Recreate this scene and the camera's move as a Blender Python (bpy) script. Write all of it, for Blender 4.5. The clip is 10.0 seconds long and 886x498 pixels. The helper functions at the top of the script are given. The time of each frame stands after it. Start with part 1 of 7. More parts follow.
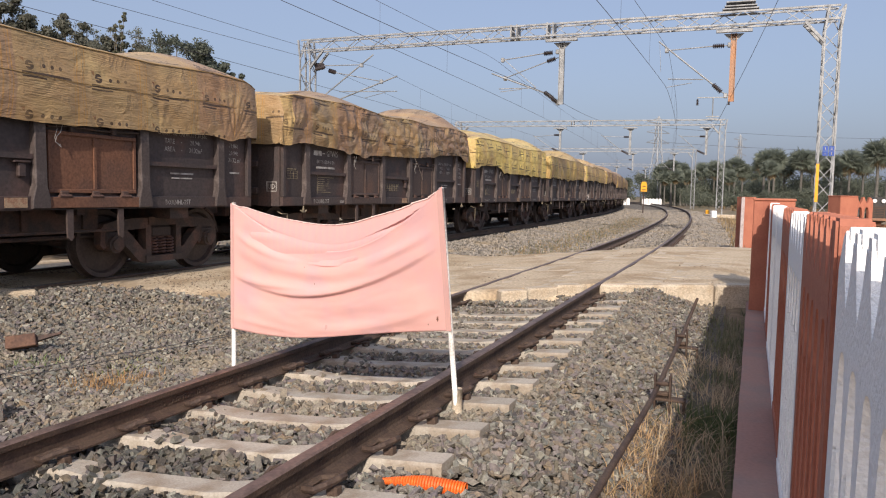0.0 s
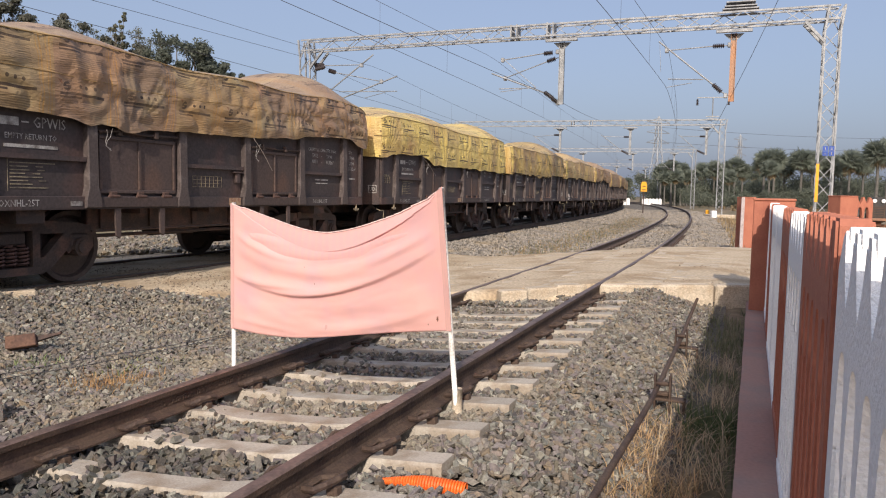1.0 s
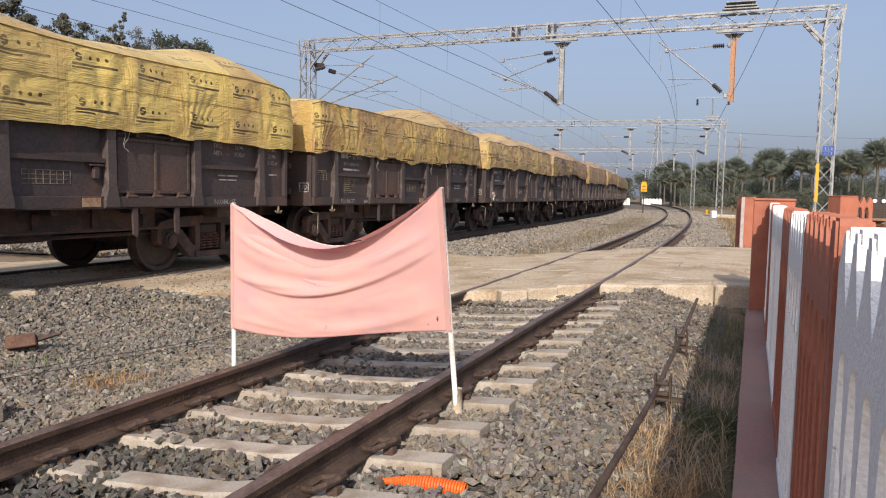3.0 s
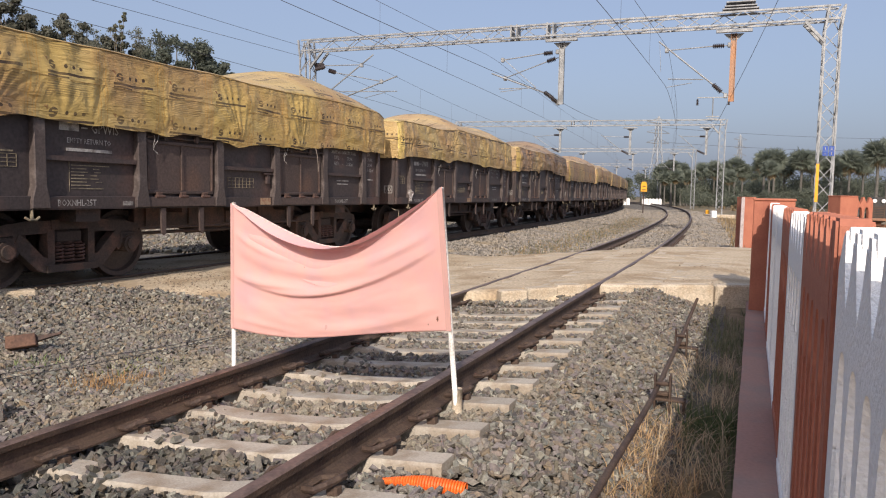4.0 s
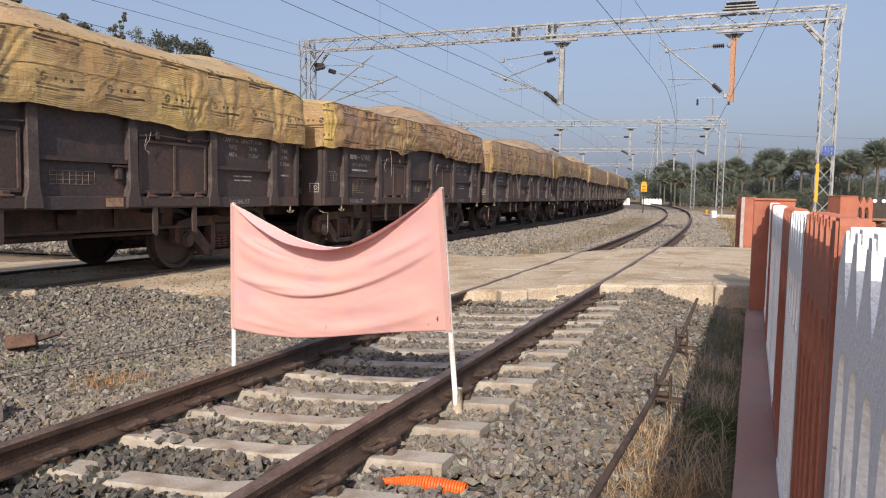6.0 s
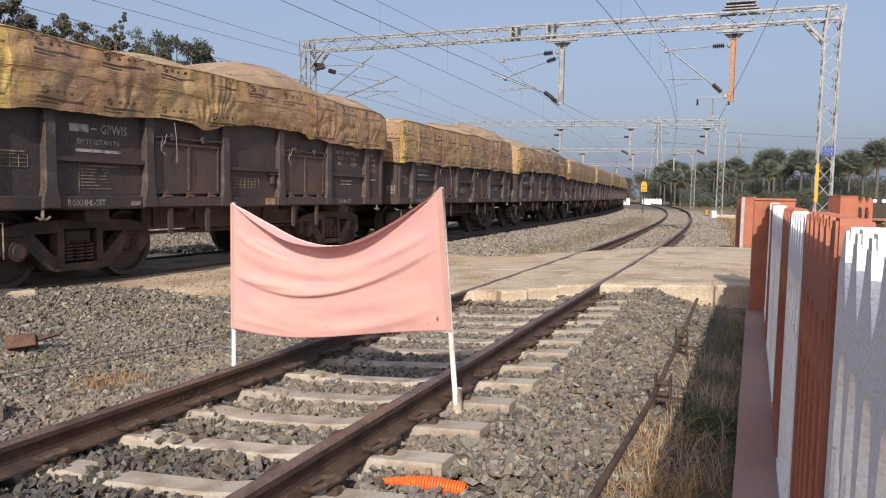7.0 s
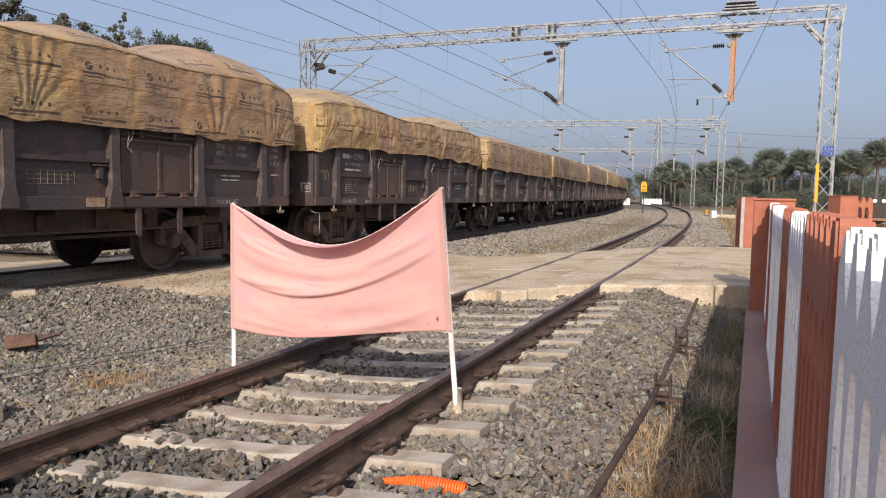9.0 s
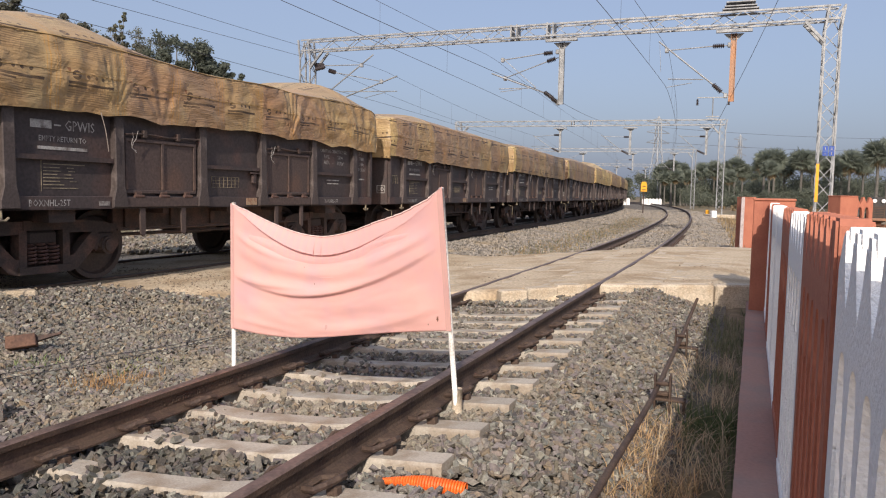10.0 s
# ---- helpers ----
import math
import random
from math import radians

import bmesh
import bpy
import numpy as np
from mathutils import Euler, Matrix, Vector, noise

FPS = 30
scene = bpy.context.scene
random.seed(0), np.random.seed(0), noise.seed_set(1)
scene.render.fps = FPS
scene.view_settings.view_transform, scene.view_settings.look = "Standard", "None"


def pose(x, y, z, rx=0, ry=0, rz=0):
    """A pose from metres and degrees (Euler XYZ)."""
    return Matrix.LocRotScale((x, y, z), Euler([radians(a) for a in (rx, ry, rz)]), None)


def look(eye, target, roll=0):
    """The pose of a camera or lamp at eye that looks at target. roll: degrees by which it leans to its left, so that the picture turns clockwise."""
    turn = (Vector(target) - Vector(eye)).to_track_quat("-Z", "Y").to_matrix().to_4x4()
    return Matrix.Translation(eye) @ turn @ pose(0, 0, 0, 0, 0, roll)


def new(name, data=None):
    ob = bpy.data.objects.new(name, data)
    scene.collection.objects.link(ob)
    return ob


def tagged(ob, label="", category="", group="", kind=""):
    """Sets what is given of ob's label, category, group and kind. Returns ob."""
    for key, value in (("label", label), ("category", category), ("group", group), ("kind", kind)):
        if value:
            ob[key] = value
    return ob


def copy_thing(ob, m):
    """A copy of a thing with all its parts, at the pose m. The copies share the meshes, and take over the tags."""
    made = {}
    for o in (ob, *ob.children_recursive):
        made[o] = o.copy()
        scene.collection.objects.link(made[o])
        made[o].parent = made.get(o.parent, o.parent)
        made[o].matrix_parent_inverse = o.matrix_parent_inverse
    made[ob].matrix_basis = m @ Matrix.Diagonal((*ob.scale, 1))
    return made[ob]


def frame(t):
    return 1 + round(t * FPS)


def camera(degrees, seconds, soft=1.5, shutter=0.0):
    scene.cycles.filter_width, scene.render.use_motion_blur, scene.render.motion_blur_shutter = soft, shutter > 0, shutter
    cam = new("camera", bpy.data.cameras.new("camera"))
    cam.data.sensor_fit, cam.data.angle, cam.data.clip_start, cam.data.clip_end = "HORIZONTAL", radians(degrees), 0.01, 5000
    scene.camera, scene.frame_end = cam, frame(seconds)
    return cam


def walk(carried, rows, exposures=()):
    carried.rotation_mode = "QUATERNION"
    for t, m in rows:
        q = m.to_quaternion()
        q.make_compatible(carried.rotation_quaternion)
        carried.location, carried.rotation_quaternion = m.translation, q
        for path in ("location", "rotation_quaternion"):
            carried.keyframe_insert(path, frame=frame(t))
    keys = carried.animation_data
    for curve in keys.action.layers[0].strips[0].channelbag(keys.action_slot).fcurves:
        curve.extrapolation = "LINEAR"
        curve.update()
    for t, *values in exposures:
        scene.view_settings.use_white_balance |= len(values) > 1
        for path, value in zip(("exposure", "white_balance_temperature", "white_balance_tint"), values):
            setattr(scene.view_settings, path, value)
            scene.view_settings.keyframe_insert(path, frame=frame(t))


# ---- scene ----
cam = camera(61.66, 10.0, soft=1.1)
EYE = (0.0, 0.0, 1.327)
VIEW = look(EYE, (0.0, math.cos(radians(4.34)), 1.327 - math.sin(radians(4.34))), 1.107)
walk(cam, [(0.0, VIEW), (10.0, VIEW)], exposures=[(0.0, 0.07, 6500, 14), (10.0, 0.07, 6500, 14)])

# ---- world, sun, exposure ----
SUN_EL, SUN_AZ = radians(31.3), radians(187.5)
world = bpy.data.worlds.new("sky")
scene.world = world
world.use_nodes = True
_n, _l = world.node_tree.nodes, world.node_tree.links
_sky = _n.new("ShaderNodeTexSky")
_sky.sky_type, _sky.sun_disc = 'NISHITA', False
_sky.sun_elevation, _sky.sun_rotation = SUN_EL, SUN_AZ
_sky.air_density, _sky.dust_density, _sky.ozone_density = 1.0, 5.0, 3.0
# even milky haze over the clear sky
_haze = _n.new("ShaderNodeMix")
_haze.data_type = 'RGBA'
_haze.inputs[0].default_value = 0.42
_haze.inputs[7].default_value = (3.5, 4.1, 5.4, 1)
_l.new(_sky.outputs[0], _haze.inputs[6])
_l.new(_haze.outputs[2], _n["Background"].inputs[0])
_n["Background"].inputs[1].default_value = 0.138
_sun = new("sun", bpy.data.lights.new("sun", 'SUN'))
_sun.data.energy, _sun.data.angle, _sun.data.color = 4.05, radians(0.6), (1.0, 0.90, 0.76)
_to = Vector((math.sin(SUN_AZ) * math.cos(SUN_EL), math.cos(SUN_AZ) * math.cos(SUN_EL), math.sin(SUN_EL)))
_sun.matrix_world = look((0, 0, 60), Vector((0, 0, 60)) - _to)


# ---- materials ----
def material(name, base, rough=0.8, metal=0.0, spots=None, scale=6.0, grain=60.0, bump=0.2, grain_mix=0.25,
             island_cols=None, coords='Object', bump_dist=0.02, spot_amount=(0.45, 0.65), obj_random=0.0):
    """Base colour with large stains (spots), fine grain and relief."""
    m = bpy.data.materials.new(name)
    m.use_nodes = True
    nt = m.node_tree
    N, L = nt.nodes, nt.links
    b = N["Principled BSDF"]
    b.inputs["Roughness"].default_value, b.inputs["Metallic"].default_value = rough, metal
    tc = N.new("ShaderNodeTexCoord")
    co = tc.outputs[coords]
    col = N.new("ShaderNodeRGB")
    col.outputs[0].default_value = (*base, 1)
    out = col.outputs[0]

    def mixed(fac, a, c, mode='MIX'):
        x = N.new("ShaderNodeMix")
        x.data_type, x.blend_type = 'RGBA', mode
        if isinstance(fac, (int, float)):
            x.inputs[0].default_value = fac
        else:
            L.new(fac, x.inputs[0])
        L.new(a, x.inputs[6])
        if isinstance(c, tuple):
            x.inputs[7].default_value = (*c, 1)
        else:
            L.new(c, x.inputs[7])
        return x.outputs[2]

    if island_cols:
        g = N.new("ShaderNodeNewGeometry")
        r = N.new("ShaderNodeValToRGB")
        r.color_ramp.interpolation = 'LINEAR'
        e = r.color_ramp.elements
        e[0].color, e[1].color = (*island_cols[0], 1), (*island_cols[-1], 1)
        for i, c in enumerate(island_cols[1:-1], 1):
            k = e.new(i / (len(island_cols) - 1))
            k.color = (*c, 1)
        L.new(g.outputs["Random Per Island"], r.inputs[0])
        out = r.outputs[0]
    if obj_random:
        oi = N.new("ShaderNodeObjectInfo")
        mr = N.new("ShaderNodeMapRange")
        mr.inputs[3].default_value, mr.inputs[4].default_value = 1 - obj_random, 1 + obj_random
        L.new(oi.outputs["Random"], mr.inputs[0])
        hs = N.new("ShaderNodeHueSaturation")
        L.new(mr.outputs[0], hs.inputs["Value"])
        L.new(out, hs.inputs["Color"])
        out = hs.outputs[0]
    big = N.new("ShaderNodeTexNoise")
    big.inputs["Scale"].default_value, big.inputs["Detail"].default_value = scale, 6
    L.new(co, big.inputs["Vector"])
    if spots:
        mr = N.new("ShaderNodeMapRange")
        mr.inputs[1].default_value, mr.inputs[2].default_value = spot_amount
        L.new(big.outputs[0], mr.inputs[0])
        out = mixed(mr.outputs[0], out, spots)
    fine = N.new("ShaderNodeTexNoise")
    fine.inputs["Scale"].default_value, fine.inputs["Detail"].default_value = grain, 4
    L.new(co, fine.inputs["Vector"])
    mr = N.new("ShaderNodeMapRange")
    mr.inputs[1].default_value, mr.inputs[2].default_value = 0.3, 0.7
    mr.inputs[3].default_value, mr.inputs[4].default_value = 1 - grain_mix, 1 + grain_mix
    L.new(fine.outputs[0], mr.inputs[0])
    hs = N.new("ShaderNodeHueSaturation")
    L.new(mr.outputs[0], hs.inputs["Value"])
    L.new(out, hs.inputs["Color"])
    L.new(hs.outputs[0], b.inputs["Base Color"])
    if bump:
        bp = N.new("ShaderNodeBump")
        bp.inputs["Strength"].default_value, bp.inputs["Distance"].default_value = bump, bump_dist
        L.new(fine.outputs[0], bp.inputs["Height"])
        L.new(bp.outputs[0], b.inputs["Normal"])
    return m


M_EARTH = material("dry_earth", (0.22, 0.16, 0.10), 0.95, spots=(0.13, 0.12, 0.06), scale=0.25, grain=9, bump=0.5, bump_dist=0.05)
M_BED = material("ballast_bed", (0.155, 0.14, 0.12), 0.95, spots=(0.19, 0.155, 0.11), scale=0.7, grain=26, bump=1.0, bump_dist=0.06, grain_mix=0.5, spot_amount=(0.5, 0.7))
M_STONE = material("crushed_stone", (0.2, 0.2, 0.2), 0.9, scale=1.6, grain=80, bump=0.3, grain_mix=0.25,
                   island_cols=[(0.07, 0.062, 0.057), (0.195, 0.174, 0.15), (0.115, 0.119, 0.107), (0.34, 0.325, 0.27), (0.09, 0.079, 0.070), (0.24, 0.187, 0.125), (0.168, 0.145, 0.148), (0.21, 0.19, 0.165), (0.15, 0.135, 0.10)],
                   spots=(0.29, 0.245, 0.175), spot_amount=(0.52, 0.78))


def shade_patch(m, centre, radius, colour):
    """A ragged dark patch multiplied into the colour, standing in for shade on the ballast."""
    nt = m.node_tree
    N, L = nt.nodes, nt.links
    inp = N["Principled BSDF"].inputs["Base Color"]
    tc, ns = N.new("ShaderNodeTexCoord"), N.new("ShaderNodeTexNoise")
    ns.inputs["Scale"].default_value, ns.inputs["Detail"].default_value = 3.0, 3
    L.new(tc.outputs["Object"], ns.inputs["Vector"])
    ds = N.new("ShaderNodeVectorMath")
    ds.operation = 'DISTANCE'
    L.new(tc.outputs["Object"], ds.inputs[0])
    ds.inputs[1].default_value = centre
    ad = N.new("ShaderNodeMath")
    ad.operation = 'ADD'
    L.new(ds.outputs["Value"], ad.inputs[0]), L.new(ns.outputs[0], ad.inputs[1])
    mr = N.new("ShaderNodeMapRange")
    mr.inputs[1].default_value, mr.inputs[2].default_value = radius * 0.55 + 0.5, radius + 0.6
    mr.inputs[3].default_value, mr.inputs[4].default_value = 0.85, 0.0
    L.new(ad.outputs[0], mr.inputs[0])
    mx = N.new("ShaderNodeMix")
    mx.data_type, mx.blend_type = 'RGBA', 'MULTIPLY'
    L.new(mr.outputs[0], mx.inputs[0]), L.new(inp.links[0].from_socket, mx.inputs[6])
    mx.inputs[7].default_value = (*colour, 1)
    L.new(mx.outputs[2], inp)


# shadow over the near-left ballast, put into the stones' colour
shade_patch(M_STONE, (-2.05, 3.9, -0.2), 1.15, (0.44, 0.46, 0.47))
M_ROAD = material("sandy_road", (0.50, 0.405, 0.285), 0.95, spots=(0.36, 0.265, 0.165), scale=1.1, grain=22, bump=0.6, bump_dist=0.03, grain_mix=0.28)
M_SLAB = material("worn_concrete", (0.51, 0.435, 0.335), 0.9, spots=(0.42, 0.335, 0.235), scale=4, grain=50, bump=0.3, obj_random=0.12)
M_SLEEPER = material("concrete_sleeper", (0.42, 0.378, 0.318), 0.9, spots=(0.29, 0.235, 0.175), scale=5, grain=70, bump=0.3, obj_random=0.1, grain_mix=0.14)
M_RUST = material("rusted_steel", (0.104, 0.070, 0.051), 0.75, 0.25, spots=(0.064, 0.042, 0.035), scale=5, grain=60, bump=0.3)
M_RAILTOP = material("rail_head", (0.21, 0.146, 0.118), 0.5, 0.45, spots=(0.12, 0.083, 0.068), scale=4, grain=40, bump=0.1)
M_SHINY = material("worn_rail_head", (0.13, 0.11, 0.10), 0.6, 0.4, scale=4, grain=40, bump=0.05)
M_WAGON = material("grimy_wagon_paint", (0.056, 0.043, 0.042), 0.65, 0.1, spots=(0.106, 0.060, 0.049), scale=1.6, grain=25, bump=0.15, obj_random=0.12, spot_amount=(0.5, 0.75))
M_WAGON_RUST = material("rusty_wagon_paint", (0.077, 0.054, 0.048), 0.75, 0.1, spots=(0.162, 0.086, 0.055), scale=1.1, spot_amount=(0.55, 0.85), grain=25, bump=0.2, obj_random=0.15)
M_UNDER = material("sooty_iron", (0.055, 0.040, 0.035), 0.8, 0.1, spots=(0.108, 0.060, 0.046), scale=4, grain=40, bump=0.2)
M_WHEEL = material("wheel_steel", (0.062, 0.044, 0.038), 0.6, 0.3, spots=(0.044, 0.034, 0.030), scale=4, grain=30, bump=0.1)
M_TAN_PLATE = material("rusty_tan_label", (0.36, 0.25, 0.16), 0.85, scale=12, grain=60, spots=(0.26, 0.13, 0.08), bump=0.1)
M_POST = material("worn_stanchion_paint", (0.073, 0.056, 0.052), 0.7, 0.1, spots=(0.165, 0.138, 0.127), scale=2.6, grain=30, bump=0.2, obj_random=0.15, spot_amount=(0.56, 0.78))
M_LETTER = material("white_lettering", (0.40, 0.385, 0.365), 0.8, scale=8, grain=60, spots=(0.15, 0.13, 0.12), bump=0)
M_DATA = material("faded_tan_lettering", (0.27, 0.225, 0.15), 0.8, scale=9, grain=60, spots=(0.09, 0.075, 0.06), bump=0)
M_SPRING = material("red_oxide_steel", (0.105, 0.056, 0.048), 0.7, 0.1, spots=(0.06, 0.036, 0.03), scale=6, grain=50, bump=0.1)
M_ZINC = material("galvanised_steel", (0.31, 0.32, 0.33), 0.6, 0.4, spots=(0.2, 0.21, 0.22), scale=3, grain=40, bump=0.1)
M_ORANGE_STEEL = material("primed_steel", (0.36, 0.21, 0.135), 0.65, 0.2, spots=(0.40, 0.2, 0.1), scale=3, grain=40, bump=0.1)
M_INSUL = material("brown_porcelain", (0.05, 0.04, 0.04), 0.3, scale=5, grain=40, bump=0)
M_WIRE = material("copper_wire", (0.12, 0.11, 0.11), 0.5, 0.6, scale=5, grain=40, bump=0)
M_BRICKRED = material("brick_red_paint", (0.41, 0.15, 0.092), 0.8, spots=(0.35, 0.12, 0.075), scale=3, grain=45, bump=0.2, grain_mix=0.08)
M_WHITE = material("whitewash", (0.90, 0.895, 0.88), 0.85, spots=(0.66, 0.65, 0.60), scale=22, grain=70, bump=0.5, grain_mix=0.05, spot_amount=(0.66, 0.76))
M_FLAG = material("faded_cloth", (0.70, 0.425, 0.385), 0.9, spots=(0.63, 0.395, 0.40), scale=3, grain=400, bump=0.1, grain_mix=0.04)
M_POLE = material("white_painted_pole", (0.78, 0.76, 0.72), 0.6, spots=(0.6, 0.55, 0.5), scale=9, grain=80, bump=0.1, spot_amount=(0.55, 0.75))

_n, _l = M_FLAG.node_tree.nodes, M_FLAG.node_tree.links
_tr, _ad = _n.new("ShaderNodeBsdfTranslucent"), _n.new("ShaderNodeAddShader")
_tr.inputs["Color"].default_value = (0.22, 0.10, 0.085, 1)
_l.new(_n["Principled BSDF"].outputs[0], _ad.inputs[0]), _l.new(_tr.outputs[0], _ad.inputs[1])
_l.new(_ad.outputs[0], _n["Material Output"].inputs["Surface"])


# ---- mesh helpers ----
def empty(name, m=None):
    ob = new(name)
    ob.empty_display_size = 0.2
    if m is not None:
        ob.matrix_world = m
    return ob


def to_mesh(name, bm, mat, smooth=False):
    me = bpy.data.meshes.new(name)
    bm.normal_update()
    bm.to_mesh(me)
    bm.free()
    for x in (mat if isinstance(mat, (list, tuple)) else [mat]):
        me.materials.append(x)
    if smooth:
        me.polygons.foreach_set("use_smooth", [True] * len(me.polygons))
    return me


def part(name, bm, mat, parent=None, label="", smooth=False, m=None):
    me = bm if isinstance(bm, bpy.types.Mesh) else to_mesh(name, bm, mat, smooth)
    ob = new(name, me)
    if parent is not None:
        ob.parent = parent
    if m is not None:
        ob.matrix_basis = m
    if label:
        tagged(ob, label)
    return ob


def again(ob, m, parent=None):
    """Another object on the same mesh."""
    o = new(ob.name.split(".")[0], ob.data)
    o.parent = parent if parent is not None else ob.parent
    o.matrix_basis = m
    for key in ("label", "kind"):
        if key in ob:
            o[key] = ob[key]
    return o


def box(bm, x0, x1, y0, y1, z0, z1, bevel=0.0, m=None):
    r = bmesh.ops.create_cube(bm, size=1)
    vs = r["verts"]
    for v in vs:
        v.co = Vector(((x0 + x1) / 2 + v.co.x * (x1 - x0), (y0 + y1) / 2 + v.co.y * (y1 - y0), (z0 + z1) / 2 + v.co.z * (z1 - z0)))
    if bevel:
        es = list({e for v in vs for e in v.link_edges})
        g = bmesh.ops.bevel(bm, geom=es, offset=bevel, segments=1, affect='EDGES')
        vs = list({v for f in g["faces"] for v in f.verts} | {v for v in vs if v.is_valid})
    if m is not None:
        bmesh.ops.transform(bm, matrix=m, verts=[v for v in vs if v.is_valid])
    return bm


def cyl(bm, a, b, r, r2=None, n=10, caps=True):
    a, b = Vector(a), Vector(b)
    d = b - a
    q = d.to_track_quat('Z', 'Y').to_matrix().to_4x4()
    bmesh.ops.create_cone(bm, cap_ends=caps, segments=n, radius1=r, radius2=r if r2 is None else r2, depth=d.length,
                          matrix=Matrix.Translation((a + b) / 2) @ q)
    return bm


def tube(bm, pts, r, n=6, rs=None):
    """A round bar along a line of points."""
    pts = [Vector(p) for p in pts]
    rings = []
    for i, p in enumerate(pts):
        d = (pts[min(i + 1, len(pts) - 1)] - pts[max(i - 1, 0)]).normalized()
        u = d.cross(Vector((0, 0, 1)) if abs(d.z) < 0.95 else Vector((1, 0, 0))).normalized()
        w = u.cross(d)
        rr = rs[i] if rs else r
        rings.append([bm.verts.new(p + (u * math.cos(k * math.tau / n) + w * math.sin(k * math.tau / n)) * rr) for k in range(n)])
    for A, B in zip(rings, rings[1:]):
        for k in range(n):
            bm.faces.new((A[k], A[(k + 1) % n], B[(k + 1) % n], B[k]))
    bm.faces.new(rings[0])
    bm.faces.new(rings[-1][::-1])
    return bm


def prism(bm, outline, y0, y1):
    """An outline (convex or not) in x and z, drawn out from y0 to y1."""
    A = [bm.verts.new((p[0], y0, p[1])) for p in outline]
    B = [bm.verts.new((p[0], y1, p[1])) for p in outline]
    n = len(outline)
    bm.faces.new(A)
    bm.faces.new(B[::-1])
    for i in range(n):
        bm.faces.new((A[i], B[i], B[(i + 1) % n], A[(i + 1) % n]))
    return bm


# ---- the line's plan: the near track's centre line, s metres along it, lat metres to its right ----
TH, S1, CURVE, LR, X0, CANT, GAP = 0.3831, 10.26, -0.0016, 4.9, -2.98, 0.127, 6.80
_s = np.arange(-40, 420, 0.25)
_h = TH + np.cumsum(np.where(_s < S1, 0, np.clip((_s - S1) / LR, 0, 1) * CURVE)) * 0.25
_x, _y = np.cumsum(np.sin(_h)) * 0.25, np.cumsum(np.cos(_h)) * 0.25
_i0 = int(np.argmin(abs(_s)))
_x, _y = _x - _x[_i0] + X0, _y - _y[_i0]


def on_line(s, lat=0.0, z=0.0):
    t = np.interp(s, _s, _h)
    return Vector((np.interp(s, _s, _x) + lat * math.cos(t), np.interp(s, _s, _y) - lat * math.sin(t), z))


def heading(s):
    return float(np.interp(s, _s, _h))


def cant(lat):
    return CANT * lat / 1.74


def s_lat(x, y):
    """s and lat of a place, for arrays."""
    x, y = np.asarray(x, float), np.asarray(y, float)
    t0 = (x - X0) * math.sin(TH) + y * math.cos(TH)
    s = t0
    for _ in range(4):
        px, py, hh = np.interp(s, _s, _x), np.interp(s, _s, _y), np.interp(s, _s, _h)
        s = s + (x - px) * np.sin(hh) + (y - py) * np.cos(hh)
        s = np.clip(s, -38, 415)
    px, py, hh = np.interp(s, _s, _x), np.interp(s, _s, _y), np.interp(s, _s, _h)
    return s, (x - px) * np.cos(hh) - (y - py) * np.sin(hh)


# the road over the line: between two slanting edges
def road_near(x):
    return np.interp(x, [-40, -20, -8, -5.7, -5.48, -5.2, -4.55, -3.75, -2.9, -1.5, 0, 40], [5.5, 6.5, 8.0, 9.0, 9.3, 9.75, 10.05, 10.15, 10.1, 10.2, 10.35, 15.15])


def road_far(x):
    return np.interp(x, [-40, -20, -8.5, -7.4, -6.4, -5, 0, 40], [9.0, 12.0, 14.7, 15.5, 16.7, 17.35, 18.2, 25.0])


LATS = [-40, -16, -13, -9.0, -8.2, -5.2, -4.4, -3.0, -2.3, -1.6, 1.6, 2.25, 3.2, 6, 12, 40]
ZS = [-0.5, -0.42, -0.36, -0.30, -0.20, -0.20, -0.30, -0.36, -0.38, -0.335, -0.118, -0.33, -0.36, -0.4, -0.45, -0.5]
ZS_BANK = [-0.5, -0.1, 0.30, -0.22, -0.20, -0.20, -0.30, -0.36, -0.38, -0.335, -0.10, -0.33, -0.36, -0.4, -0.45, -0.5]


def bed_z(s, lat):
    """Height of the bed; past the road a bank of stone lies beyond the train's track."""
    s = np.asarray(s, float)
    k = np.clip((s - 17.0) / 4.0, 0, 1)
    rise = np.where(s < 13.4, np.clip((s - 10.7) / 1.9, 0, 1), 0) * np.interp(lat, [0.9, 1.7, 3.4, 4.4], [0, 0.10, 0.13, 0])
    return np.interp(lat, LATS, ZS) * (1 - k) + np.interp(lat, LATS, ZS_BANK) * k + rise


def grid_sheet(name, xs, ys, zfun, mat, keep=None):
    X, Y = np.meshgrid(xs, ys)
    Z = zfun(X, Y)
    nx, ny = len(xs), len(ys)
    verts = np.stack([X.ravel(), Y.ravel(), Z.ravel()], 1)
    idx = np.arange(nx * ny).reshape(ny, nx)
    faces = np.stack([idx[:-1, :-1].ravel(), idx[:-1, 1:].ravel(), idx[1:, 1:].ravel(), idx[1:, :-1].ravel()], 1)
    if keep is not None:
        c = verts[faces].mean(1)
        faces = faces[keep(c[:, 0], c[:, 1])]
    me = bpy.data.meshes.new(name)
    me.from_pydata(verts.tolist(), [], faces.tolist())
    me.materials.append(mat)
    me.polygons.foreach_set("use_smooth", [True] * len(me.polygons))
    return new(name, me)


def wobble(X, Y, k, a):
    return a * (np.sin(X * k + 1.3 * np.sin(Y * k * 0.7)) * np.cos(Y * k * 1.1 + 0.8 * np.sin(X * k * 0.6)))


